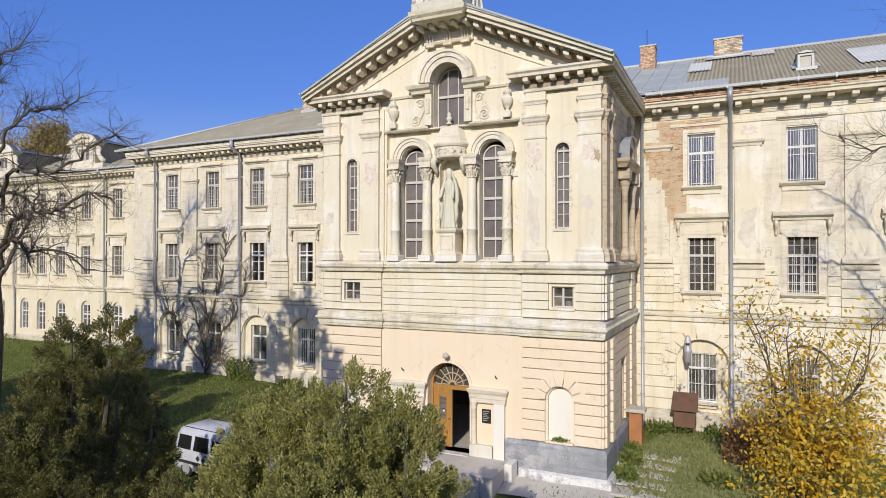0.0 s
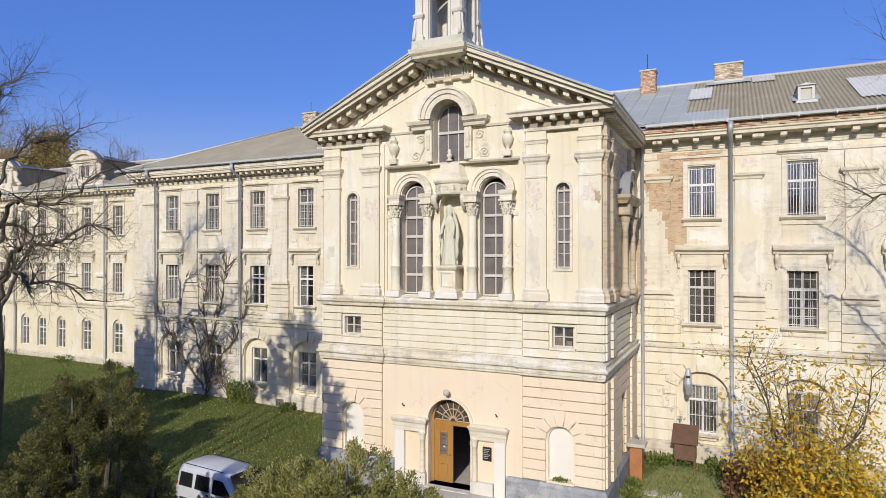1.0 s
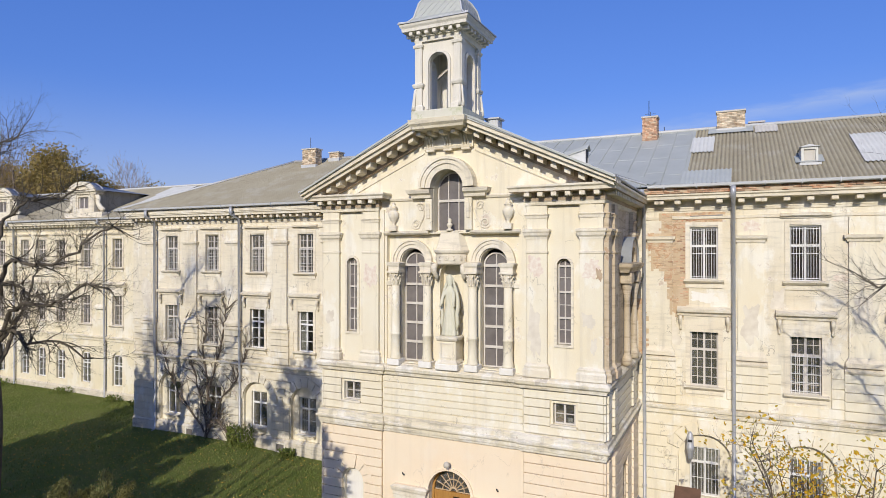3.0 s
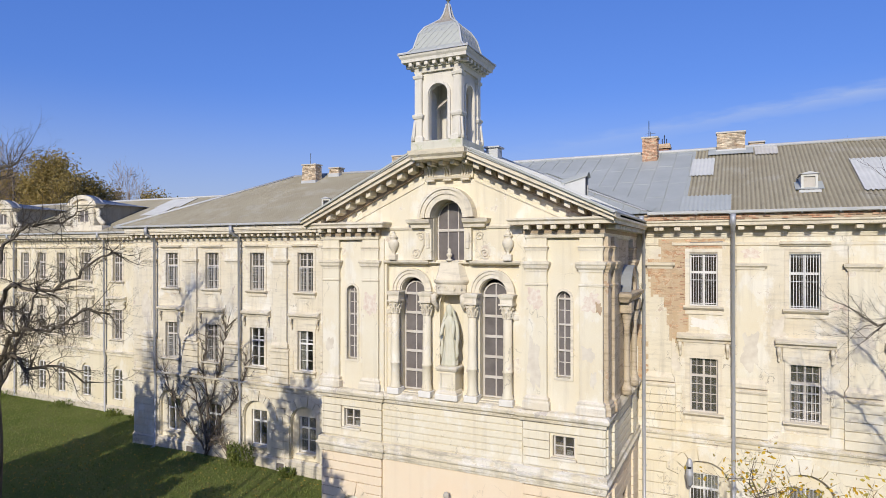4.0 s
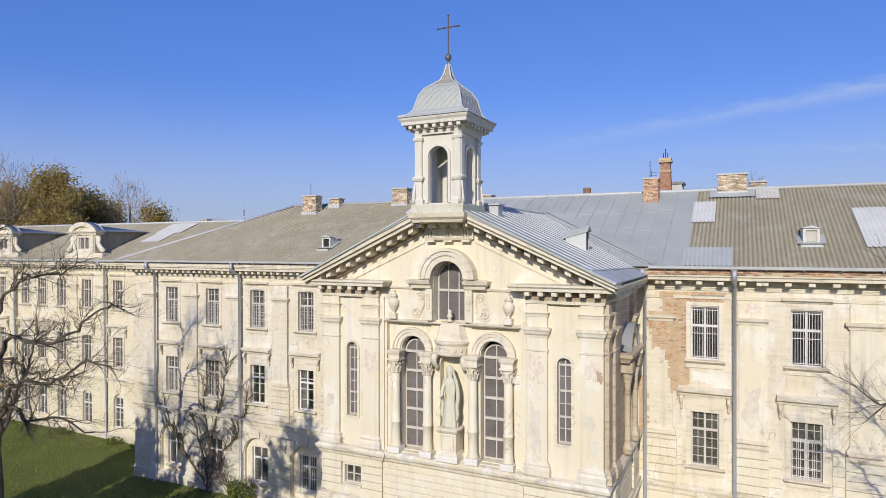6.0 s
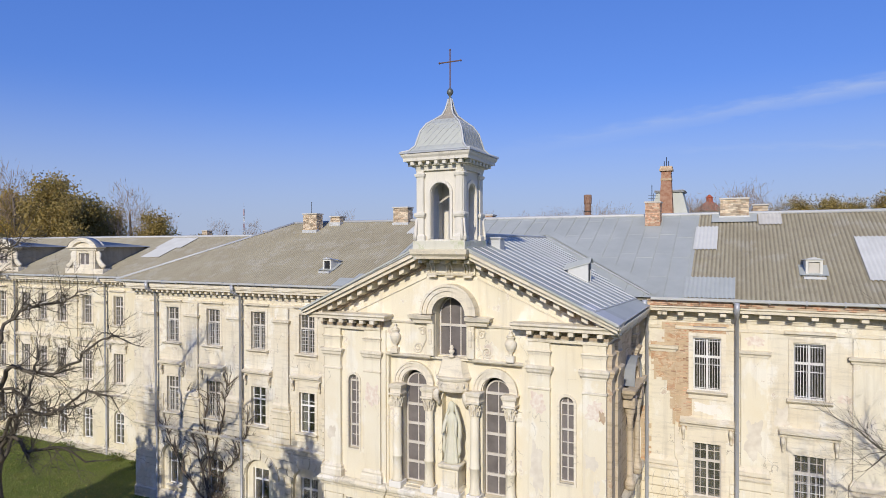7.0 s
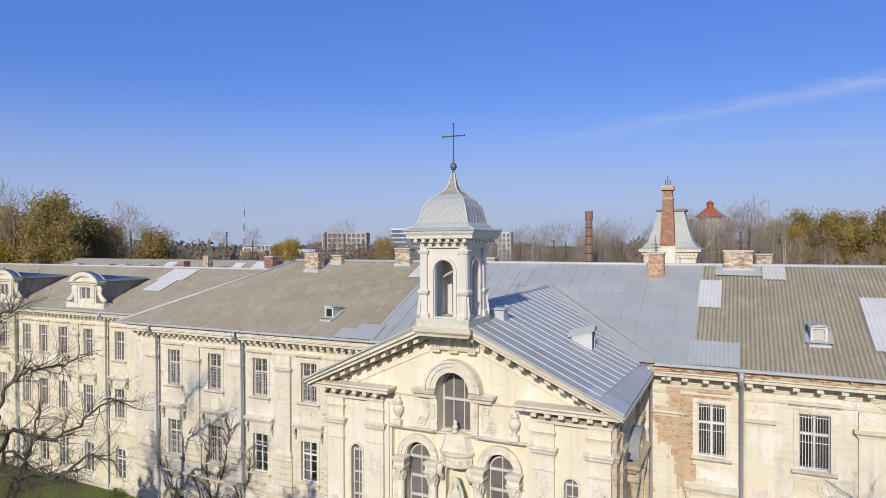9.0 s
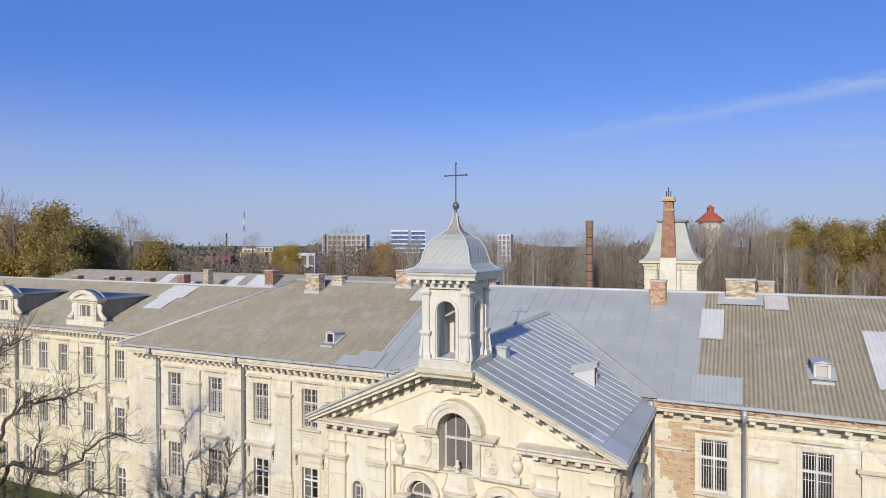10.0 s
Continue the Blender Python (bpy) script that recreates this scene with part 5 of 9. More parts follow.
for s in (-1, 1):
    arch_window(s * 1.53, 0.46, 7.0, 10.45, 0.56, 5, label="tall round-headed grey-framed chapel window")
    arch_window(s * 3.98, 0.22, 7.99, 10.46, 0.24, 3, 2, 0.035, 0.03, "narrow round-headed window", True)
    bm = pierced(arch_loop(s * 3.98, 0.31, 7.89, 10.48), [arch_loop(s * 3.98, 0.225, 7.97, 10.48)], 0.06, 0.12)
    part("window_surround", bm, TRIM, chapel)
    bm = pierced(rect_loop(s * 3.98 - 0.34, s * 3.98 + 0.34, 5.455, 6.115), [rect_loop(s * 3.98 - 0.295, s * 3.98 + 0.295, 5.50, 6.07)], 0.2, 0.27)
    w = part("small_window", bm, FRAME_G, chapel, "small square grey-framed window")
    link("mullion", boxed(s * 3.98 - 0.03, s * 3.98 + 0.03, 0.19, 0.232, 5.50, 6.07), FRAME_G, w)
    link("glazing_bar", boxed(s * 3.98 - 0.295, s * 3.98 + 0.295, 0.205, 0.23, 5.77, 5.80), FRAME_G, w)
    link("pane", boxed(s * 3.98 - 0.31, s * 3.98 + 0.31, 0.235, 0.24, 5.48, 6.1), GLASS, w)
    # Brown card added behind the pane to stand for its brown reflection.
    link("board", boxed(s * 3.98 - 0.30, s * 3.98 - 0.02, 0.28, 0.30, 5.50, 5.86), BRICK_Y, w, "added brown card in place of the reflection in the pane")
    link("paper", boxed(s * 3.98 + 0.06, s * 3.98 + 0.24, 0.28, 0.29, 5.50, 5.66), FRAME_W, w, "crumpled white paper behind the pane")
    part("sill", boxed(s * 3.98 - 0.42, s * 3.98 + 0.42, -0.04, 0.2, 5.36, 5.44, 0.015), TRIM, chapel)
    # blind niche, whitewashed
    bm = bmesh.new()
    bm.faces.new([bm.verts.new((a, 0.22, b)) for a, b in arch_loop(s * 3.9, 0.42, 1.18, 2.52, 10)])
    part("blind_niche", bm, WHITE, chapel, "whitewashed blind niche")
    part("niche_sill", boxed(s * 3.9 - 0.44, s * 3.9 + 0.44, -0.02, 0.22, 1.14, 1.21, 0.01), PEACH, chapel)
arch_window(0, 0.60, 11.62, 13.10, 0.42, 2, 3, label="round-headed grey-framed gable window", bars=(12.70,))


# ---- centre bay: columns, arches, niche ----
def archivolt(x, spring, r0, r1, y):
    for k, (a, b, d) in enumerate(((r0, r0 + (r1 - r0) * 0.45, 0.05), (r0 + (r1 - r0) * 0.45, r0 + (r1 - r0) * 0.8, 0.09), (r0 + (r1 - r0) * 0.8, r1, 0.13))):
        bm = bmesh.new()
        arch_band(bm, x, spring, a, b, y - d, y + 0.05, 20)
        bmesh.ops.recalc_face_normals(bm, faces=bm.faces)
        part("archivolt", bm, TRIM, chapel)


CAP_R, CAP_H = 0.145, 0.50


def capital_leaf(z0, hh, out):
    r, h, bm = CAP_R, CAP_H, bmesh.new()
    tube(bm, [(r * 1.05, 0, z0 * h), (r * 1.2, 0, (z0 + hh * 0.7) * h), (r * (1.2 + out * 0.6), 0, (z0 + hh) * h), (r * (1.2 + out), 0, (z0 + hh * 0.8) * h)], [r * 0.22, r * 0.24, r * 0.18, r * 0.08], 5)
    return mesh_of("acanthus_leaf", bm, TRIM)


LEAF_LOW, LEAF_HIGH = capital_leaf(0.03, 0.42, 0.45), capital_leaf(0.22, 0.5, 0.7)
bm = bmesh.new()
tube(bm, [(CAP_R * 1.2, 0, CAP_H * 0.62), (CAP_R * 1.75, 0, CAP_H * 0.84), (CAP_R * 1.6, 0, CAP_H * 0.72)], [CAP_R * 0.14, CAP_R * 0.2, CAP_R * 0.14], 6)
VOLUTE = mesh_of("volute", bm, TRIM)


def corinthian(x, y, z):
    """A leafy capital: a bell with two rows of curling leaves and corner volutes."""
    r, h, bm = CAP_R, CAP_H, bmesh.new()
    lathe(bm, [(r * 1.02, 0), (r * 1.12, 0.02), (r * 1.0, 0.05), (r * 1.05, h * 0.5), (r * 1.3, h * 0.86), (r * 1.35, h * 0.88)], (x, y, z), 12)
    w = r * 1.65
    box(bm, x - w, x + w, y - w, y + w, z + h * 0.88, z + h)
    c = part("capital", bm, TRIM, chapel, "leafy Corinthian capital")
    for i in range(8):
        put("acanthus_leaf", LEAF_LOW, (x, y, z), c, turn=45 * i)
        put("acanthus_leaf", LEAF_HIGH, (x, y, z), c, turn=45 * i + 22.5)
    for i in range(4):
        put("volute", VOLUTE, (x, y, z), c, turn=45 + 90 * i)


for x in (-2.12, -0.86, 0.86, 2.12):
    c = part("column_pedestal", boxed(x - 0.24, x + 0.24, -0.14, 0.32, 6.90, 7.12, 0.015), WHITE, chapel)
    bm = bmesh.new()
    lathe(bm, [(0.20, 0), (0.205, 0.05), (0.175, 0.09), (0.185, 0.14), (0.16, 0.18), (0.158, 0.84), (0.178, 0.86), (0.178, 0.91), (0.155, 0.93), (0.152, 1.7), (0.14, 2.62)], (x, 0.08, 7.12), 20)
    col = part("column", bm, CREAM, chapel, "slender cream column with a ring", smooth=True)
    corinthian(x, 0.08, 9.74)
    bm = bmesh.new()
    sweep(bm, [(0.0, 10.24), (0.02, 10.24), (0.025, 10.38), (0.06, 10.44), (0.08, 10.53), (0.0, 10.56)], [(x - 0.19, 0.3), (x - 0.19, -0.06), (x + 0.19, -0.06), (x + 0.19, 0.3)])
    box(bm, x - 0.19, x + 0.19, -0.06, 0.3, 10.24, 10.55)
    part("impost_block", bm, TRIM, chapel)
for s in (-1, 1):
    archivolt(s * 1.53, 10.56, 0.50, 0.80, 0.28)
    part("bay_pilaster", boxed(min(s * 2.32, s * 2.56), max(s * 2.32, s * 2.56), 0.16, 0.32, 6.92, 10.0), CREAM, chapel)
    bm = bmesh.new()
    sweep(bm, [(0.0, 9.7), (0.04, 9.72), (0.06, 9.85), (0.0, 9.9)], [(min(s * 2.3, s * 2.58), 0.16), (max(s * 2.3, s * 2.58), 0.16)])
    part("bay_capital", bm, TRIM, chapel)
    x0, x1 = sorted((s * 0.78, s * 2.58))
    band("ledge", [(0.0, 11.52), (0.05, 11.53), (0.10, 11.58), (0.11, 11.64), (0.0, 11.66)], [(x0, 0.1), (x1, 0.1)], TRIM)
    # string from the gable arch to the cornice ends
    x0, x1 = sorted((s * 0.70, s * 2.80))
    band("gable_string", [(0.0, 12.72), (0.05, 12.73), (0.08, 12.80), (0.0, 12.86)], [(x0, 0.1), (x1, 0.1)], TRIM)
    # impost of the gable arch
    path = [(0.62, -0.06), (1.32, -0.06), (1.32, 0.12)]
    path = path if s > 0 else [(-x, y) for x, y in path[::-1]]
    band("gable_impost", [(0.0, 12.76), (0.06, 12.78), (0.08, 12.88), (0.18, 12.94), (0.22, 13.06), (0.0, 13.10)], path, TRIM)
    part("impost_block", boxed(*sorted((s * 0.62, s * 1.32)), -0.06, 0.1, 12.765, 13.09), TRIM, chapel)
    part("gable_pilaster", boxed(*sorted((s * 0.615, s * 0.88)), -0.06, 0.12, 11.66, 12.76, 0.01), CREAM, chapel)
    part("gable_pilaster_panel", boxed(*sorted((s * 0.68, s * 0.82)), -0.10, -0.05, 12.05, 12.6, 0.03), TRIM, chapel)
    # scroll
    bm = bmesh.new()
    for cx, cz, rr, turns, flip in ((1.12, 12.48, 0.16, 1.6, 1), (1.30, 11.90, 0.19, 1.8, -1)):
        pts = []
        for i in range(28):
            a = flip * (0.4 + 2 * math.pi * turns * i / 27)
            r = rr * (1 - 0.85 * i / 27)
            pts.append((s * (cx + r * math.cos(a)), 0.09, cz + r * math.sin(a)))
        tube(bm, pts, 0.032, 6)
    tube(bm, [(s * 0.96, 0.09, 12.44), (s * 0.98, 0.09, 12.2), (s * 1.06, 0.09, 12.02), (s * 1.2, 0.09, 11.74)], [0.03, 0.035, 0.035, 0.03], 6)
    part("scroll", bm, TRIM, chapel, "carved plaster scroll")
    # urn in relief
    u = thing("stone_urn", (s * 2.16, 0.02, 11.66), "cream plaster urn standing on a ledge", "urn", "urns on the chapel ledge")
    part("plinth", boxed(s * 2.16 - 0.14, s * 2.16 + 0.14, -0.12, 0.12, 11.655, 11.86, 0.012), TRIM, u)
    bm = bmesh.new()
    lathe(bm, [(0.075, 0), (0.055, 0.05), (0.06, 0.10), (0.13, 0.20), (0.185, 0.33), (0.195, 0.42), (0.17, 0.48), (0.115, 0.52), (0.11, 0.58), (0.145, 0.61), (0.145, 0.64), (0.04, 0.66)], (s * 2.16, 0.0, 11.85), 18)
    part("body", bm, TRIM, u, smooth=True)
    bm = bmesh.new()
    lathe(bm, [(0.11, 0), (0.10, 0.05), (0.05, 0.10), (0.035, 0.12), (0.05, 0.15), (0.03, 0.19), (0.005, 0.20)], (s * 2.16, 0.0, 12.50), 14)
    part("lid", bm, TRIM, u, smooth=True)
for r0, r1, y in ((0.61, 0.80, -0.20), (0.80, 0.95, -0.25), (0.95, 1.04, -0.30)):
    bm = bmesh.new()
    arch_band(bm, 0, 13.12, r0, r1, y, 0.1, 24)
    bmesh.ops.recalc_face_normals(bm, faces=bm.faces)
    part("archivolt", bm, TRIM, chapel)

# niche canopy with wave frieze, and the statue's pedestal
canopy = thing("niche_canopy", (0, 0, 10.5), "rounded stone canopy with a wave frieze over the statue niche", "canopy")


def half_round(prof, y0=0.3, depth=0.8, facets=None):
    """A rounded or faceted bracket: half an ellipse in plan."""
    turns = [radians(a) for a in facets] if facets else [math.pi * i / 16 for i in range(17)]
    bm = bmesh.new()
    rings = []
    for r, z in prof:
        rings.append([bm.verts.new((r * math.cos(a), y0 - r * depth * math.sin(a), z)) for a in turns])
    for a, b in zip(rings, rings[1:]):
        for i in range(len(turns) - 1):
            bm.faces.new((a[i + 1], a[i], b[i], b[i + 1]))
    bm.faces.new(rings[0])
    bm.faces.new(rings[-1][::-1])
    bm.faces.new([r[0] for r in rings] + [r[-1] for r in rings[::-1]])
    bmesh.ops.recalc_face_normals(bm, faces=bm.faces)
    return bm


part("frieze", half_round([(0.46, 10.46), (0.55, 10.49), (0.57, 10.54), (0.57, 10.84), (0.62, 10.87), (0.65, 10.93), (0.65, 10.98), (0.2, 11.0)]), TRIM, canopy)
part("cover", half_round([(0.62, 10.98), (0.61, 11.03), (0.55, 11.20), (0.49, 11.42), (0.44, 11.58), (0.44, 11.62), (0.10, 11.65)], 0.3, 0.72, (0, 42, 138, 180)), TRIM, canopy, "weathered faceted cover")
bm = bmesh.new()
lathe(bm, [(0.11, 0), (0.11, 0.05), (0.05, 0.08), (0.05, 0.11), (0.10, 0.18), (0.10, 0.23), (0.05, 0.28), (0.075, 0.34), (0.055, 0.40), (0.01, 0.43)], (0, 0.10, 11.64), 12)
part("finial", bm, TRIM, canopy, smooth=True)
for i in range(7):
    bm = bmesh.new()
    a = math.pi * (i + 0.5) / 7
    cx, cy = 0.57 * math.cos(a), 0.3 - 0.456 * math.sin(a)
    tx, ty = math.sin(a), 0.8 * math.cos(a)
    pts = []
    for k in range(16):
        b = 2 * math.pi * 1.3 * k / 15
        r = 0.10 * (1 - 0.75 * k / 15)
        pts.append((cx + tx * r * math.cos(b) + 0.012 * math.cos(a), cy - ty * r * math.cos(b) - 0.012, 10.69 + r * math.sin(b)))
    tube(bm, pts, 0.016, 5)
    part("wave_scroll", bm, TRIM, canopy)
for s in (-1, 1):
    bm = bmesh.new()
    tube(bm, [(s * 0.52, 0.2, 10.45), (s * 0.56, -0.02, 10.40), (s * 0.55, 0.0, 10.22), (s * 0.52, 0.14, 10.08), (s * 0.52, 0.2, 9.92)], [0.11, 0.12, 0.10, 0.08, 0.04], 8)
    part("console", bm, TRIM, canopy, smooth=True)

pedestal = thing("statue_pedestal", (0, 0.05, 6.92), "panelled cream pedestal under the statue", "pedestal")
part("foot", boxed(-0.42, 0.42, -0.22, 0.5, 6.90, 7.10, 0.015), WHITE, pedestal)
part("die", boxed(-0.32, 0.32, -0.12, 0.5, 7.22, 7.90, 0.01), CREAM, pedestal)
bm = bmesh.new()
sweep(bm, [(0, 7.10), (0.08, 7.10), (0.08, 7.15), (0.0, 7.24)], [(-0.32, 0.4), (-0.32, -0.12), (0.32, -0.12), (0.32, 0.4)])
part("base_moulding", bm, TRIM, pedestal)
bm = bmesh.new()
sweep(bm, [(0, 7.86), (0.05, 7.90), (0.08, 7.97), (0.08, 8.02), (0.0, 8.04)], [(-0.32, 0.4), (-0.32, -0.12), (0.32, -0.12), (0.32, 0.4)])
box(bm, -0.32, 0.32, -0.12, 0.5, 7.9, 8.04)
part("moulding", bm, TRIM, pedestal)
part("panel", pierced(rect_loop(-0.24, 0.24, 7.30, 7.82), [rect_loop(-0.19, 0.19, 7.35, 7.77)], -0.145, -0.115), TRIM, pedestal)

# the statue: one robed standing shape in stone, arms folded in
bm = bmesh.new()
prof = [(0.28, 0.0), (0.28, 0.08), (0.24, 0.4), (0.20, 0.8), (0.165, 1.08), (0.18, 1.3), (0.21, 1.48), (0.17, 1.60), (0.09, 1.68), (0.075, 1.73), (0.11, 1.81), (0.125, 1.90), (0.12, 1.98), (0.085, 2.06), (0.03, 2.10)]
seg, rings = 40, []
for r, z in prof:
    ring = []
    for i in range(seg):
        a = 2 * math.pi * i / seg
        fold = 1 + (0.09 * math.sin(9 * a + 1.2 * z) + 0.05 * math.sin(16 * a - z)) * (1 if z < 1.5 else 0.1)
        ring.append(bm.verts.new((r * fold * math.cos(a) + 0.02 * math.sin(2 * z), 0.12 + 0.72 * r * fold * math.sin(a), 8.04 + z)))
    rings.append(ring)
for a, b in zip(rings, rings[1:]):
    for i in range(seg):
        bm.faces.new((a[i], a[(i + 1) % seg], b[(i + 1) % seg], b[i]))
bm.faces.new(rings[0][::-1])
bm.faces.new(rings[-1])
for s in (-1, 1):
    # sleeves hang open at the sides, the mantle falls behind them in a wavering edge
    tube(bm, [(s * 0.15, 0.06, 9.58), (s * 0.21, -0.02, 9.36), (s * 0.22, -0.08, 9.16), (s * 0.27, -0.14, 9.04)], [0.06, 0.06, 0.055, 0.025], 10)
    tube(bm, [(s * 0.08, 0.14, 10.06), (s * 0.13, 0.15, 9.86), (s * 0.21, 0.15, 9.62), (s * 0.28, 0.13, 9.32), (s * 0.31, 0.09, 9.04), (s * 0.27, 0.11, 8.76), (s * 0.30, 0.09, 8.50), (s * 0.25, 0.11, 8.22)], [0.03, 0.045, 0.06, 0.07, 0.075, 0.055, 0.065, 0.03], 10)
tagged(link("statue", bm, STATUE, smooth=True), "weathered greenish stone statue in a long draped robe", "statue")

# ---- door ----
door = thing("door_1", (0, 0.45, 0.42), "arched double door in orange oak, one leaf open", "door", kind="structure")
bm = pierced(arch_loop(0, 0.80, 0.42, 2.62), [arch_loop(0, 0.72, 0.42, 2.62)], 0.36, 0.5)
box(bm, -0.72, 0.72, 0.38, 0.48, 2.44, 2.58)
part("frame", bm, OAK, door)
bm = bmesh.new()
arch_band(bm, 0, 2.60, 0.10, 0.16, 0.40, 0.46, 12)
arch_band(bm, 0, 2.60, 0.40, 0.43, 0.40, 0.46, 16)
for i in range(9):
    a = math.pi * i / 8
    tube(bm, [(0.14 * math.cos(a), 0.43, 2.60 + 0.14 * math.sin(a)), (0.71 * math.cos(a), 0.43, 2.60 + 0.71 * math.sin(a))], 0.02, 5)
fan = part("fanlight", bm, painted("pale_weathered_oak", (0.50, 0.38, 0.24), (0.42, 0.30, 0.18), 0.7), door, "fan-shaped glazing bars")
bm = bmesh.new()
bm.faces.new([bm.verts.new((0.71 * math.cos(math.pi * i / 16), 0.44, 2.60 + 0.71 * math.sin(math.pi * i / 16))) for i in range(17)])
link("pane", bm, GLASS, fan)


def leaf():
    bm = pierced(rect_loop(0, 0.72, 0, 2.0), [rect_loop(0.24, 0.48, 0.95, 1.72), rect_loop(0.14, 0.58, 0.18, 0.68)], 0, 0.06)
    box(bm, 0.14, 0.58, 0.02, 0.04, 0.18, 0.68)
    box(bm, 0.20, 0.52, -0.01, 0.05, 0.24, 0.62)
    box(bm, 0.10, 0.62, -0.015, 0.02, 0.75, 0.84)
    for z in (0.1, 0.86, 1.84):
        box(bm, 0.08, 0.64, -0.012, 0.0, z, z + 0.03)
    for x in (0.21, 0.485):
        box(bm, x, x + 0.025, -0.02, 0.02, 0.92, 1.75)
    return bm


bm = leaf()
turned(bm, Matrix.Translation((-0.72, 0.40, 0.44)))
lf = part("door_leaf", bm, OAK, door)
link("pane", boxed(-0.48, -0.24, 0.43, 0.436, 1.39, 2.16), DUSTY, lf)
bm = bmesh.new()
for z in (1.5, 1.7, 1.9, 2.05):
    tube(bm, [(-0.48, 0.415, z), (-0.36, 0.40, z + 0.05), (-0.24, 0.415, z)], 0.008, 4)
tube(bm, [(-0.06, 0.38, 1.42), (-0.06, 0.34, 1.42), (-0.12, 0.34, 1.42)], 0.012, 6)
link("door_handle", bm, DARK, lf)
link("note", boxed(-0.36, -0.29, 0.392, 0.396, 1.64, 1.70), FRAME_W, lf, "small white paper note")
bm = leaf()
turned(bm, Matrix.Translation((0.72, 0.44, 0.44)) @ Matrix.Rotation(radians(82), 4, "Z") @ Matrix.Diagonal((1, -1, 1, 1)))
bmesh.ops.reverse_faces(bm, faces=bm.faces)
part("door_leaf", bm, OAK, door, "leaf standing open into the dim hall")

# portal: side pilasters, engaged columns and entablatures
for s in (-1, 1):
    band("portal_entablature", [(0.0, 2.22), (0.02, 2.22), (0.025, 2.34), (0.04, 2.36), (0.045, 2.48), (0.08, 2.54), (0.11, 2.64), (0.0, 2.70)], [(*(sorted((s * 0.88, s * 2.10))[:1]), 0.08), (sorted((s * 0.88, s * 2.10))[0], -0.06), (sorted((s * 0.88, s * 2.10))[1], -0.06), (sorted((s * 0.88, s * 2.10))[1], 0.08)], TRIM, label="weathered portal entablature")
    part("portal_backing", boxed(*sorted((s * 0.86, s * 2.08)), -0.06, 0.08, 2.2, 2.7), PEACH, chapel)
    part("portal_pilaster", boxed(*sorted((s * 1.70, s * 2.08)), -0.07, 0.08, 0.34, 2.2, 0.008), WHITE, chapel, "whitewashed portal pilaster")
    part("portal_block", boxed(*sorted((s * 0.85, s * 1.66)), -0.10, 0.08, 0.34, 0.80, 0.015), STONE, chapel)
    bm = bmesh.new()
    lathe(bm, [(0.115, 0), (0.115, 0.06), (0.09, 0.10), (0.088, 0.9), (0.082, 1.15), (0.10, 1.17), (0.10, 1.21), (0.09, 1.23), (0.13, 1.38), (0.14, 1.42)], (s * 0.985, -0.02, 0.80), 14)
    part("portal_column", bm, TRIM, chapel, smooth=True)
bm = bmesh.new()
arch_band(bm, 0, 2.62, 0.80, 0.90, 0.02, 0.12, 20)
bmesh.ops.recalc_face_normals(bm, faces=bm.faces)
part("door_archivolt", bm, PEACH, chapel)
plq = thing("wall_plaque", (1.42, 0.05, 1.5), "dark bronze plaque fixed beside the chapel door", "plaque")
part("plate", boxed(1.26, 1.57, 0.02, 0.06, 1.52, 1.98, 0.008), DARK, plq)
bm = bmesh.new()
for i in range(6):
    box(bm, 1.30, 1.53 - 0.04 * (i % 3), 0.012, 0.02, 1.90 - 0.06 * i, 1.925 - 0.06 * i)
part("writing_bars", bm, BAR, plq)
lampl = thing("wall_lamp", (0, 0.05, 3.6), "small round wall lamp over the chapel door", "lamp")
bm = bmesh.new()
tube(bm, [(0, 0.08, 3.50), (0, -0.10, 3.52), (0, -0.16, 3.60)], 0.018, 6)
part("arm", bm, FRAME_G, lampl)
bm = bmesh.new()
lathe(bm, [(0.02, 0), (0.09, 0.03), (0.11, 0.12), (0.07, 0.20), (0.02, 0.22)], (0, -0.16, 3.58), 12)
part("shade", bm, CONCRETE, lampl, "dusty grey lamp head", smooth=True)

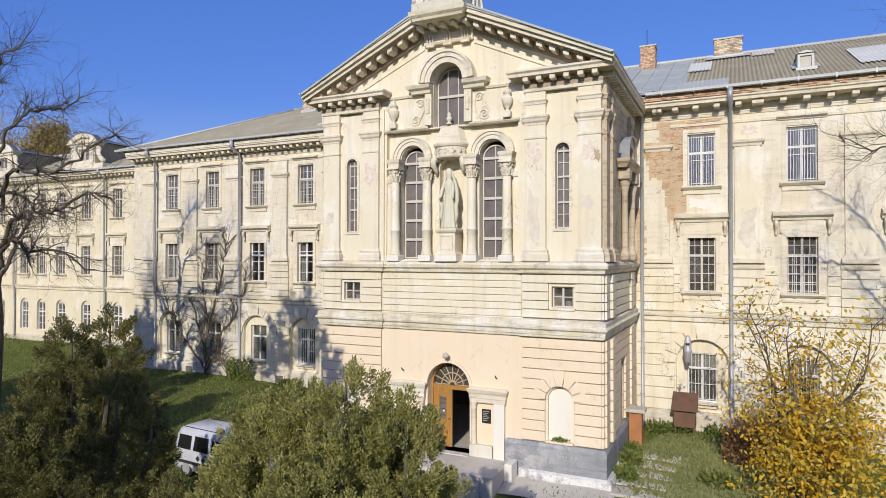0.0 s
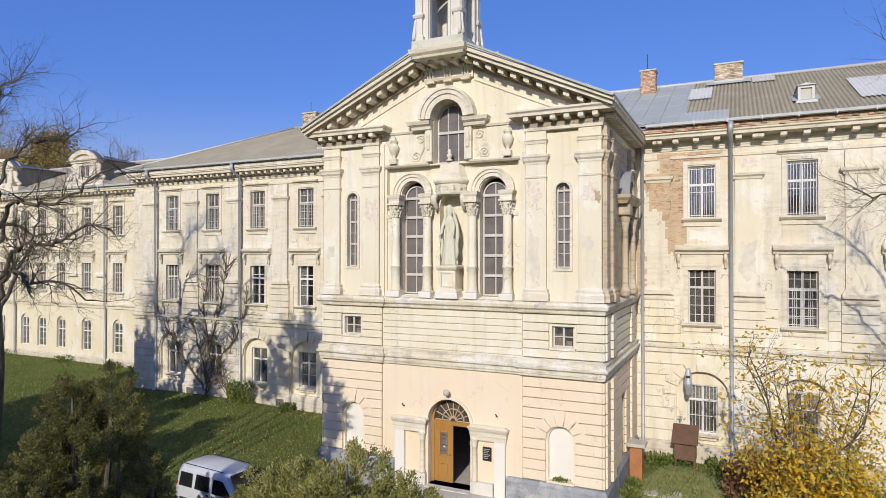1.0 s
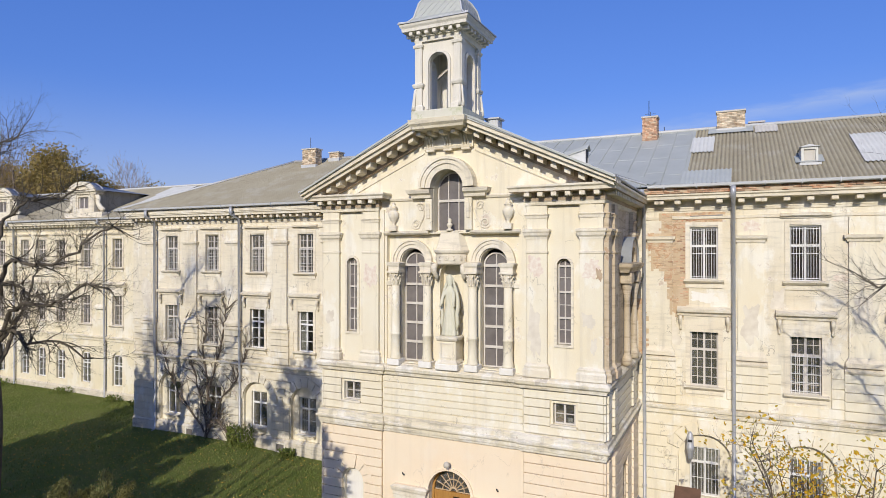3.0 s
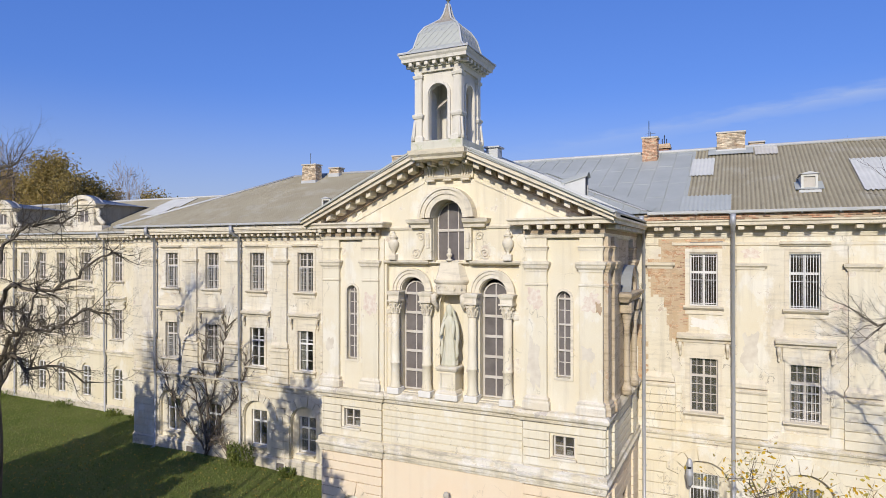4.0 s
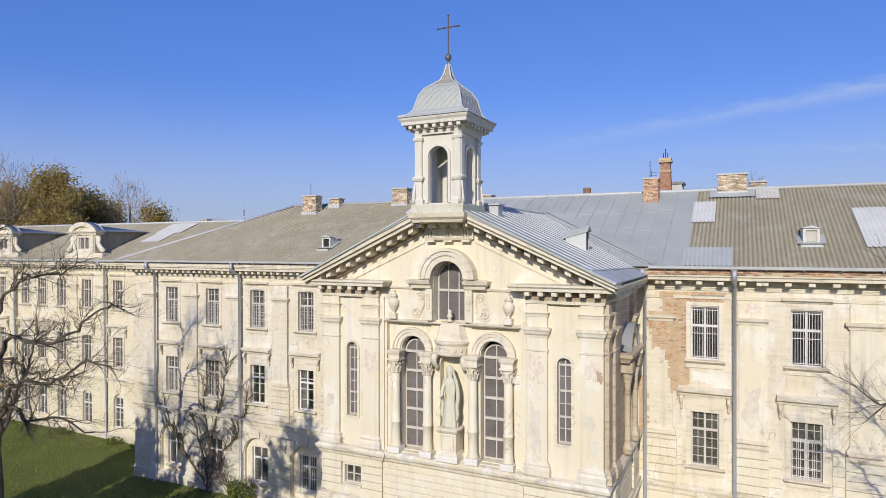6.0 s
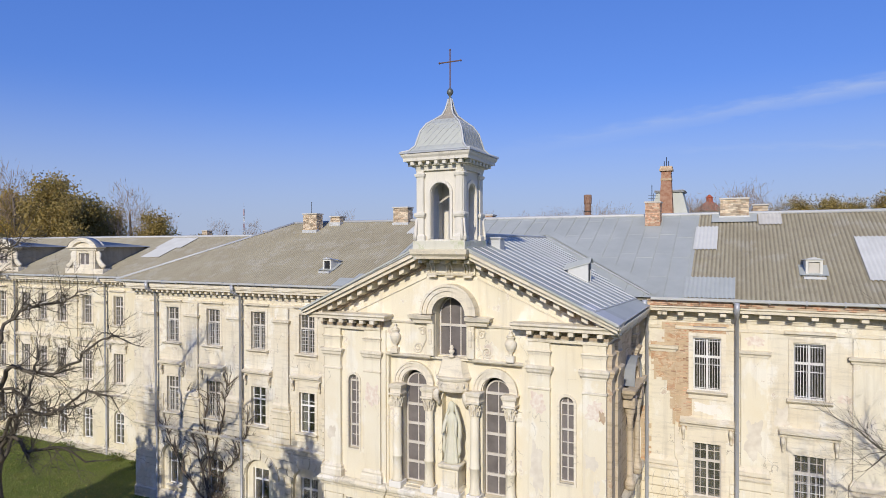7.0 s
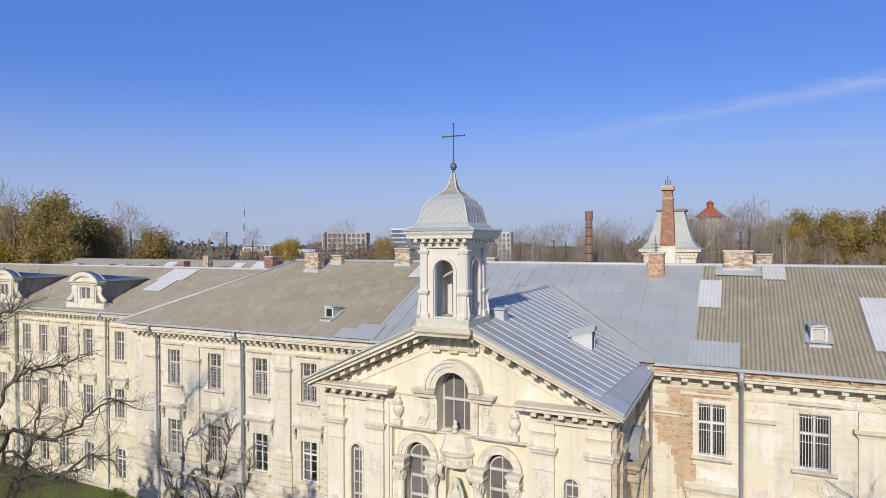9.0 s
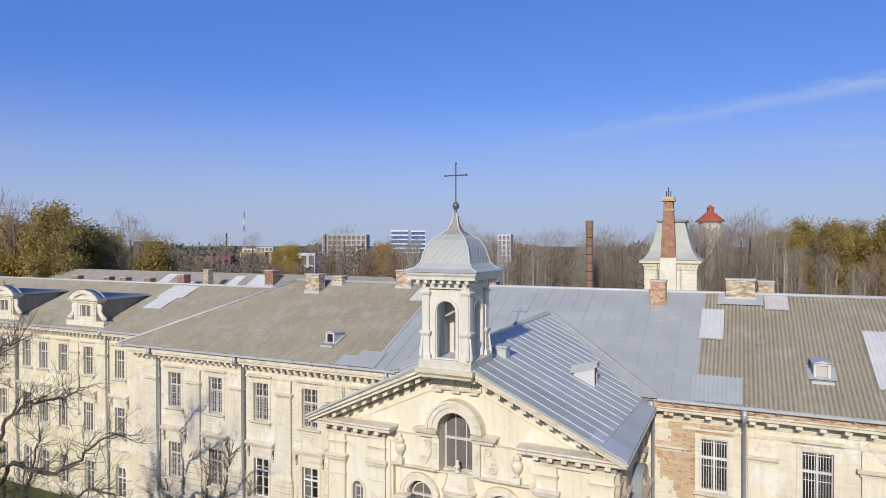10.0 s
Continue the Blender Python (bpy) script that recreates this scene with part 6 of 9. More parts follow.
# ---- bell tower ----
DULL = painted("dull_bronze", (0.13, 0.14, 0.13), (0.19, 0.20, 0.18), 0.5, 0.5)
tower = thing("bell_tower", (0, 0, 15.3), "square grey stone bell tower with arched openings and a metal dome", "tower")
TW = 0.83
part("base", boxed(-0.95, 0.95, -0.95, 0.95, 15.30, 15.62, 0.02), MOSSY, tower, "mossy stone base")
part("footing", boxed(-0.75, 0.75, 0.12, 0.9, 14.6, 15.30), STONE, tower)
for k in range(4):
    m = Matrix.Rotation(math.pi / 2 * k, 4, "Z")
    bm = pierced(rect_loop(-TW + 0.02, TW - 0.02, 15.6, 18.1), [arch_loop(0, 0.34, 15.66, 17.17)], -TW + 0.06, -TW + 0.24)
    part("wall", turned(bm, m), STONE, tower)
    bm = bmesh.new()
    arch_band(bm, 0, 17.17, 0.36, 0.46, -TW, -TW + 0.1, 16)
    for s in (-1, 1):
        box(bm, min(s * 0.36, s * 0.46), max(s * 0.36, s * 0.46), -TW, -TW + 0.1, 15.66, 17.17)
    bmesh.ops.recalc_face_normals(bm, faces=bm.faces)
    part("archivolt", turned(bm, m), STONE, tower)
    for s in (-1, 1):
        a, b = sorted((s * 0.58, s * TW))
        part("corner_pilaster", turned(boxed(a, b, -TW - 0.03, -TW + 0.2, 15.6, 18.0, 0.01), m), STONE, tower)
        bm = bmesh.new()
        path = [(a - 0.01, -TW + 0.1), (a - 0.01, -TW - 0.03), (b + 0.01, -TW - 0.03), (b + 0.01, -TW + 0.1)]
        sweep(bm, [(0.0, 16.38), (0.03, 16.40), (0.06, 16.47), (0.06, 16.52), (0.0, 16.56)], path)
        part("pilaster_band", turned(bm, m), STONE, tower)
        bm = bmesh.new()
        sweep(bm, [(0.0, 17.72), (0.03, 17.74), (0.05, 17.82), (0.0, 17.86)], path)
        part("pilaster_capital", turned(bm, m), STONE, tower)
        bm = bmesh.new()
        sweep(bm, [(0.0, 15.6), (0.06, 15.6), (0.06, 15.76), (0.0, 15.82)], path)
        part("pilaster_base", turned(bm, m), STONE, tower)
        # scroll-shaped foot
        bm = bmesh.new()
        tube(bm, [(s * 0.87, -TW + 0.02, 16.35), (s * 0.89, -TW, 16.1), (s * 0.92, -TW - 0.01, 15.8), (s * 0.93, -TW - 0.01, 15.64)], [0.03, 0.035, 0.05, 0.055], 8)
        part("foot_scroll", turned(bm, m), STONE, tower, smooth=True)
    for i in range(7):
        bm = boxed(-0.065, 0.065, -TW - 0.30, -TW - 0.08, 18.10, 18.225, 0.012)
        turned(bm, m @ Matrix.Translation((-0.87 + 0.29 * i, 0, 0)))
        part("modillion", bm, STONE, tower)
sq = [(-TW, TW), (-TW, -TW), (TW, -TW), (TW, TW)]
bm = bmesh.new()
sweep(bm, [(-0.1, 17.93), (0.03, 17.93), (0.05, 18.07), (0.10, 18.09), (0.10, 18.21), (0.34, 18.23), (0.35, 18.33), (0.40, 18.40), (0.42, 18.47), (-0.1, 18.49)], sq, True)
part("cornice", bm, STONE, tower)
bm = bmesh.new()
sweep(bm, [(-0.2, 18.485), (0.45, 18.475), (0.45, 18.51), (-0.2, 18.55)], sq, True)
part("cornice_flashing", bm, GUTTER, tower)
part("belfry_ceiling", boxed(-TW, TW, -TW, TW, 17.96, 18.06), STONE, tower)
# dome: four curved sides with ridged corners
prof = [(1.26, 18.51), (1.03, 18.59), (0.88, 18.76), (0.82, 19.00), (0.75, 19.27), (0.60, 19.52), (0.38, 19.70), (0.20, 19.86), (0.12, 20.06), (0.07, 20.28), (0.045, 20.42)]
bm = bmesh.new()
rings = [[bm.verts.new((sx * r, sy * r, z)) for sx, sy in ((-1, -1), (1, -1), (1, 1), (-1, 1))] for r, z in prof]
for a, b in zip(rings[:7], rings[1:7]):
    for i in range(4):
        bm.faces.new((a[i], a[(i + 1) % 4], b[(i + 1) % 4], b[i]))
bm.verts.ensure_lookup_table()
bmesh.ops.delete(bm, geom=[v for ring in rings[7:] for v in ring], context="VERTS")
dome = part("dome", bm, ZINC, tower, "blue-grey sheet metal dome with diamond joints")
bm = bmesh.new()
rings = [[bm.verts.new((sx * r, sy * r, z)) for sx, sy in ((-1, -1), (1, -1), (1, 1), (-1, 1))] for r, z in prof[6:]]
for a, b in zip(rings, rings[1:]):
    for i in range(4):
        bm.faces.new((a[i], a[(i + 1) % 4], b[(i + 1) % 4], b[i]))
bm.faces.new(rings[-1])
link("spire", bm, painted("rust_stained_sheet_metal", (0.36, 0.33, 0.28), (0.24, 0.19, 0.13), 0.7, 0.1, 3.0, 20, 0.15), dome, "rust-stained metal spire of the dome")
bm = bmesh.new()
for sx, sy in ((-1, -1), (1, -1), (1, 1), (-1, 1)):
    tube(bm, [(sx * r * 1.0, sy * r * 1.0, z + 0.01) for r, z in prof], 0.035, 6)
link("rib", bm, ZINC_PALE, dome, smooth=True)
bm = bmesh.new()


def dome_r(z):
    return float(np.interp(z, [q[1] for q in prof], [q[0] for q in prof]))


for k in range(4):
    m = Matrix.Rotation(math.pi / 2 * k, 4, "Z")
    for d in (-1, 1):
        for off in range(-8, 9):
            pts = []
            for j in range(12):
                z = 18.66 + 0.09 * j
                u = off * 0.24 + d * (z - 18.66) * 0.9
                r = dome_r(z)
                if abs(u) < r - 0.03:
                    pts.append(m @ Vector((u, -r - 0.006, z)))
            if len(pts) > 1:
                tube(bm, pts, 0.006, 4)
link("diamond_joint", bm, GUTTER, dome)
bm = bmesh.new()
lathe(bm, [(0.05, -0.3), (0.055, -0.06), (0.03, 0.0), (0.075, 0.045), (0.108, 0.11), (0.112, 0.16), (0.085, 0.23), (0.035, 0.275), (0.02, 0.30)], (0, 0, 20.52), 16)
part("ball", bm, DULL, tower, "dull grey-green metal ball", smooth=True)
cross = thing("iron_cross", (0, 0, 20.9), "thin iron cross standing on the tower ball", "cross")
bm = bmesh.new()
tube(bm, [(0, 0, 20.78), (0, 0, 22.09)], 0.022, 6)
part("upright", bm, RUST, cross)
bm = bmesh.new()
tube(bm, [(-0.40, 0, 21.69), (0.40, 0, 21.69)], 0.022, 6)
for x, z in ((-0.40, 21.69), (0.40, 21.69), (0, 22.09)):
    lathe(bm, [(0.01, -0.04), (0.04, 0), (0.01, 0.04)], (x, 0, z), 6)
part("arm", bm, RUST, cross)
# timber and bell inside
bm = bmesh.new()
tube(bm, [(-0.5, 0.1, 16.9), (0.45, -0.2, 17.35)], 0.05, 4)
part("timber_brace", bm, CONCRETE, tower)
bm = bmesh.new()
tube(bm, [(0.12, 0.0, 15.62), (0.12, 0.0, 17.9)], 0.06, 4)
part("timber_post", bm, CONCRETE, tower)


# ---- chimneys ----
def brick_chimney(x, y, z0, z1, wx, wy, brick, cap=True, courses_n=None, label="", aerial=0.0):
    c = thing("chimney", (x, y, z0), label or "stocky brick chimney on the roof ridge", "chimney", "roof chimneys")
    part("core", boxed(x - wx + 0.02, x + wx - 0.02, y - wy + 0.02, y + wy - 0.02, z0, z1 - 0.02), MORTAR, c)
    bm = bmesh.new()
    h, ln, gap = 0.072, 0.22, 0.010
    r = random.Random(int(x * 100))
    n = int((z1 - z0) / h)
    for i in range(n):
        z = z0 + i * h
        for (ax0, ax1, fixed, axis) in ((-wx, wx, -wy, 0), (-wy, wy, wx, 1), (-wy, wy, -wx, 1)):
            u = ax0 - (ln / 2 if i % 2 else 0)
            while u < ax1:
                a, b = max(u, ax0) + gap / 2, min(u + ln, ax1) - gap / 2
                if b - a > 0.03 and r.random() > 0.04:
                    j = r.uniform(-0.008, 0.008)
                    if axis == 0:
                        box(bm, x + a, x + b, y + fixed - 0.005 + j, y + fixed + 0.05, z + gap / 2, z + h - gap / 2)
                    else:
                        s = 1 if fixed > 0 else -1
                        p, q = sorted((x + fixed - s * 0.05, x + fixed + s * (0.005 + j)))
                        box(bm, p, q, y + a, y + b, z + gap / 2, z + h - gap / 2)
                u += ln
    ob = part("brickwork", bm, brick, c)
    tagged(ob, kind="stuff")
    if cap:
        part("cap", boxed(x - wx - 0.05, x + wx + 0.05, y - wy - 0.05, y + wy + 0.05, z1 - 0.02, z1 + 0.06, 0.01), CONCRETE, c)
    part("flashing", boxed(x - wx - 0.05, x + wx + 0.05, y - wy - 0.08, y + wy + 0.02, z0 - 0.1, z0 + 0.16, 0.01), ZINC_PALE, c)
    if aerial:
        bm = bmesh.new()
        tube(bm, [(x - wx * 0.2, y, z1), (x - wx * 0.2, y, z1 + aerial)], 0.018, 5)
        part("rod", bm, DARK, c)
    return c


brick_chimney(5.03, 12.95, 16.1, 17.55, 0.35, 0.32, BRICK, label="narrow red brick chimney with a thin rod", aerial=0.9)
brick_chimney(8.64, 13.75, 16.7, 17.66, 0.61, 0.30, BRICK_Y, label="broad patchy brick chimney on the ridge")
brick_chimney(9.8, 16.0, 15.6, 17.46, 0.34, 0.30, BRICK_Y, label="smaller yellow brick chimney behind the ridge")
brick_chimney(-15.6, 12.8, 16.3, 17.45, 0.52, 0.32, BRICK_Y, label="broad yellow brick chimney near the hip", aerial=0.8)
brick_chimney(-14.4, 13.8, 16.8, 17.3, 0.36, 0.3, BRICK_Y)
brick_chimney(-9.6, 13.8, 16.7, 17.75, 0.5, 0.32, BRICK_Y)
brick_chimney(-4.3, 14.6, 16.5, 17.2, 0.32, 0.3, BRICK)


# ---- roof hatches and dormers ----
def roof_hatch(x, y, zf, w=0.33, h=0.62, depth=1.1, pane_of=None, label=""):
    """A small roof light: an upright front, sloping cheeks and a flat lid."""
    d = thing("roof_hatch", (x, y, zf(y)), label or "small pale metal roof hatch", "roof hatch", "roof hatches")
    z = zf(y) - 0.1
    bm = pierced(rect_loop(x - w, x + w, z, z + h), [rect_loop(x - w + 0.09, x + w - 0.09, z + 0.17, z + h - 0.09)], y - 0.02, y + 0.08)
    part("front", bm, SHEET, d)
    part("pane", boxed(x - w + 0.1, x + w - 0.1, y + 0.05, y + 0.06, z + 0.18, z + h - 0.1), pane_of or DUSTY, d)
    for s in (-1, 1):
        bm = bmesh.new()
        q = [(x + s * w, y, z), (x + s * w, y, z + h), (x + s * w * 1.05, y + depth, zf(y + depth) + 0.03)]
        bm.faces.new([bm.verts.new(p) for p in q])
        part("cheek", bm, SHEET, d)
    bm = bmesh.new()
    a = [(x - w - 0.06, y - 0.08, z + h), (x, y - 0.08, z + h + 0.10), (x + w + 0.06, y - 0.08, z + h)]
    b = [(x - w - 0.06, y + depth + 0.1, zf(y + depth) + 0.08), (x, y + depth + 0.1, zf(y + depth) + 0.16), (x + w + 0.06, y + depth + 0.1, zf(y + depth) + 0.08)]
    va, vb = [bm.verts.new(p) for p in a], [bm.verts.new(p) for p in b]
    for i in range(2):
        bm.faces.new((va[i], va[i + 1], vb[i + 1], vb[i]))
    bm.faces.new(va[::-1])
    part("lid", bm, ZINC_PALE, d)
    bm = bmesh.new()
    slope_sheet(bm, x - w - 0.2, x + w + 0.2, lambda u: y - 0.15, lambda u: y + 0.7, zf, 0.0, 0.2, 0.075)
    part("flashing", bm, ZINC, d)
    part("apron", boxed(x - w - 0.08, x + w + 0.08, y - 0.35, y - 0.02, zf(y - 0.3) + 0.0, zf(y - 0.3) + 0.1), ZINC_PALE, d)


roof_hatch(11.40, 8.0, roof_z, 0.28, 0.70, 1.1, CONCRETE, label="small pale roof hatch with a pediment lid")
# A black pane paints the unlit inside of this opening.
roof_hatch(-10.72, 7.65, roof_z, 0.27, 0.70, 0.9, DARK, label="small pale roof hatch with a dark opening")
# gabled hatch on the chapel roof, facing sideways
hat = thing("chapel_hatch", (3.7, 4.2, 14.1), "small gabled metal hatch on the chapel roof", "roof hatch")
hy, hw = 4.42, 0.26
for sy in (-1, 1):
    bm = bmesh.new()
    y0, y1 = sorted((hy + sy * hw, hy + sy * (hw - 0.03)))
    side = [(2.98, chapel_roof_z(2.98) - 0.03), (3.76, chapel_roof_z(3.76) - 0.03), (3.76, 14.80), (2.98, 14.56)]
    lo, hi = [[bm.verts.new((x, y, z)) for x, z in side] for y in (y0, y1)]
    bm.faces.new(lo)
    bm.faces.new(hi[::-1])
    for j in range(4):
        bm.faces.new((lo[j], lo[(j + 1) % 4], hi[(j + 1) % 4], hi[j]))
    bmesh.ops.recalc_face_normals(bm, faces=bm.faces)
    part("cheek", bm, ZINC_PALE, hat)
    bm = bmesh.new()
    ends = []
    for x, z in ((2.84, 14.58), (3.84, 14.86)):
        q = [(hy, z + 0.16), (hy + sy * (hw + 0.05), z - 0.04), (hy + sy * (hw + 0.05), z - 0.07), (hy, z + 0.13)]
        ends.append([bm.verts.new((x, y, zz)) for y, zz in q])
    for j in range(4):
        bm.faces.new((ends[0][j], ends[0][(j + 1) % 4], ends[1][(j + 1) % 4], ends[1][j]))
    bm.faces.new(ends[0])
    bm.faces.new(ends[1][::-1])
    bmesh.ops.recalc_face_normals(bm, faces=bm.faces)
    part("lid", bm, ZINC, hat)
bm = bmesh.new()
bm.faces.new([bm.verts.new((3.73, y, z)) for y, z in ((hy - hw, chapel_roof_z(3.76)), (hy + hw, chapel_roof_z(3.76)), (hy + hw, 14.78), (hy, 14.95), (hy - hw, 14.78))])
# Black face painted in for the unlit inside of the hatch.
part("opening", bm, DARK, hat)
vent = thing("roof_vent", (0.93, 1.95, 15.4), "small grey metal roof vent box", "vent")
part("box", boxed(0.70, 1.16, 1.72, 2.18, 15.2, 15.70, 0.02), ZINC_PALE, vent)
part("lid", boxed(0.63, 1.23, 1.65, 2.25, 15.70, 15.76, 0.01), ZINC_PALE, vent)


def scroll_dormer(x):
    """A plaster dormer with a curved pediment and scroll sides."""
    y, z = FY - 0.25, 13.30
    d = thing("dormer", (x, y, z), "cream plaster dormer with a curved pediment and scroll sides", "dormer", "scroll dormers")
    part("plinth", boxed(x - 1.25, x + 1.25, y - 0.05, y + 0.6, z - 0.1, z + 0.5, 0.02), TRIM, d)
    bm = pierced(rect_loop(x - 0.72, x + 0.72, z + 0.5, z + 1.95), [rect_loop(x - 0.34, x + 0.34, z + 0.75, z + 1.55)], y, y + 0.4)
    part("front", bm, TRIM, d)
    bm = window_frame(0.34, 0.8, 2, 1, 0.03, 0.05)
    turned(bm, Matrix.Translation((x, y + 0.1, z + 0.75)))
    w = part("window", bm, FRAME_G, d)
    link("pane", boxed(x - 0.32, x + 0.32, y + 0.14, y + 0.15, z + 0.77, z + 1.53), DUSTY, w)
    for s in (-1, 1):
        bm = bmesh.new()
        pts = [(x + s * 0.74, y + 0.15, z + 1.75), (x + s * 0.86, y + 0.15, z + 1.5), (x + s * 0.84, y + 0.15, z + 1.15), (x + s * 0.98, y + 0.15, z + 0.85), (x + s * 1.15, y + 0.15, z + 0.68), (x + s * 1.1, y + 0.15, z + 0.54)]
        tube(bm, pts, [0.10, 0.14, 0.12, 0.14, 0.17, 0.10], 8)
        part("scroll", bm, TRIM, d, smooth=True)
        part("pilaster", boxed(x + s * 0.56 - 0.11, x + s * 0.56 + 0.11, y - 0.06, y + 0.1, z + 0.5, z + 1.72, 0.01), TRIM, d)
    band("cornice", [(0.0, z + 1.72), (0.08, z + 1.74), (0.10, z + 1.84), (0.22, z + 1.90), (0.24, z + 1.98), (0.0, z + 2.0)], [(x - 0.8, y + 0.5), (x - 0.8, y), (x + 0.8, y), (x + 0.8, y + 0.5)], TRIM, d)
    bm = bmesh.new()
    arch_band(bm, x, z + 1.55, 0.78, 1.06, y - 0.18, y + 0.5, 14, radians(26), radians(154))
    arch_band(bm, x, z + 1.55, 0.2, 0.78, y, y + 0.2, 12, radians(30), radians(150))
    bmesh.ops.recalc_face_normals(bm, faces=bm.faces)
    part("pediment", bm, TRIM, d)
    # barrel roof running back
    bm = bmesh.new()
    rings = []
    for yy, rise in ((y - 0.20, 1.0), (y + 0.3, 1.0), (y + 0.34, 0.72), (y + 4.5, 0.15)):
        rings.append([bm.verts.new((x + 1.07 * math.cos(a), yy, z + 1.97 + rise * max(1.07 * math.sin(a) - 0.40, 0.0))) for a in [radians(22 + 136 * i / 14) for i in range(15)]])
    for p, q in zip(rings, rings[1:]):
        for i in range(14):
            bm.faces.new((p[i + 1], p[i], q[i], q[i + 1]))
    part("barrel_roof", bm, DARK_ZINC, d, smooth=True)
    for s in (-1, 1):
        bm = bmesh.new()
        q = [(x + s * 0.8, y + 0.3, z), (x + s * 0.8, y + 0.3, z + 1.98), (x + s * 0.8, y + 4.6, z + 1.98)]
        bm.faces.new([bm.verts.new(p) for p in q])
        part("cheek", bm, SLATE, d)
    d.scale = (1.68, 1, 1.06)


for x in (-34.15, -44.1, -54.0):
    scroll_dormer(x)

# ---- bare brick where plaster has come away ----
def bare_amount(x, z):
    """How far the plaster has gone at a place on the wing wall: above 0 it is bare."""
    n = 0.55 * noise.noise(Vector((x * 1.1, 3.0, z * 0.8))) + 0.45 * noise.noise(Vector((x * 2.9, 7.0, z * 2.3))) + 0.25 * noise.noise(Vector((x * 7.0, 1.0, z * 7.0)))
    strip = min(x - (6.28 + 0.12 * max(0.0, 10.6 - z)), 7.16 - x, (z - 8.6) * 0.5, (12.15 - z) * 1.5)
    patch_a = min(x - 5.70, 6.75 - x, (z - 10.2) * 1.2, 11.5 - z)
    lintel = min((x - 6.2), 8.55 - x, (z - 11.92) * 2, (12.60 - z) * 3) * 1.3
    corner = min((x - 5.28) * 2, (5.62 - x) * 2, (z - 6.6) * 0.4, (9.0 - z) * 0.4)
    return max(strip, patch_a, lintel, corner) * 1.6 + 0.75 * n - 0.06


def pilaster_step(x):
    """The pilaster there stands proud of the wall."""
    return 0.09 if 5.72 < x < 6.58 else 0.0


def in_window(x, z):
    return 7.16 < x < 8.36 and 9.6 < z < 12.0


bm = bmesh.new()
for i in range(34):
    for j in range(60):
        x, z = 5.25 + 0.1 * i, 6.5 + 0.1 * j
        if bare_amount(x, z) > -0.10 and not in_window(x, z):
            w = WY - pilaster_step(x)
            box(bm, x - 0.05, x + 0.05, w - 0.011, w + 0.005, z - 0.05, z + 0.05)
bare = part("bare_wall", bm, MORTAR_BED, wing, "smeared mortar bed where plaster has fallen")
tagged(bare, kind="stuff")
worn_me = mesh_of("brick", boxed(-0.108, 0.108, -0.03, 0.03, -0.03, 0.03, 0.008), WORN_BRICK)
rnd = random.Random(11)
spots = []
for row in range(96):
    z = 6.5 + 0.062 * row
    x = 5.30 + (0.11 if row % 2 else 0.0)
    while x < 8.6:
        if bare_amount(x, z) > 0.06 and not in_window(x, z) and rnd.random() < 0.70:
            spots.append((x + rnd.uniform(-0.012, 0.012), WY + 0.008 - pilaster_step(x) + rnd.uniform(-0.012, 0.006), z, rnd.random() < 0.10 or 6.95 < x < 7.2, rnd.uniform(0.66, 0.97), rnd.uniform(0.70, 0.9)))
        x += 0.222
near = [q for q in spots if q[2] > 9.2]
near, rest = near[:300], [q for q in spots if q[2] <= 9.2] + near[300:]
for x, y, z, red, sx, sz in near:
    put("brick", brick_me if red else worn_me, (x, y, z), bare, size=(sx, 0.7, sz))
bm = bmesh.new()
for x, y, z, red, sx, sz in rest:
    box(bm, x - 0.108 * sx, x + 0.108 * sx, y - 0.02, y + 0.02, z - 0.03 * sz, z + 0.03 * sz)
tagged(part("brickwork", bm, WORN_BRICK, wing), kind="stuff")


# brick arch over that window, and the stump of its lost hood
arch_me = [mesh_of("arch_brick", boxed(-0.034, 0.034, -0.018, 0.0, -0.09, 0.09, 0.008), q) for q in (WORN_BRICK, MORTAR)]
rnd = random.Random(12)
for i in range(17):
    a = radians(-17 + 34 * i / 16)
    ob = put("arch_brick", arch_me[rnd.random() < 0.5], (7.74 + 2.0 * math.sin(a), WY - 0.004, 10.06 + 2.0 * math.cos(a)), bare)
    ob.rotation_euler = (0, a, 0)
bm = bmesh.new()
sweep(bm, [(0.0, 12.27), (0.05, 12.27), (0.07, 12.30), (0.0, 12.33)], [(7.25, WY), (8.42, WY)])
part("hood_stump", turned(bm, Matrix.Translation((7.25, 0, 12.3)) @ Matrix.Rotation(radians(-1.5), 4, "Y") @ Matrix.Translation((-7.25, 0, -12.3))), BAR, wing, "dark stump of a lost window hood")


# ---- patches where the top coat has flaked off ----
RUBBLE = painted("pinkish_rubble_coat", (0.64, 0.50, 0.39), (0.77, 0.71, 0.60), 0.95, 0.0, 7.0, 30, 0.5)
UNDER = painted("grey_undercoat", (0.61, 0.54, 0.43), (0.73, 0.67, 0.55), 0.95, 0.0, 2.5, 30, 0.4)


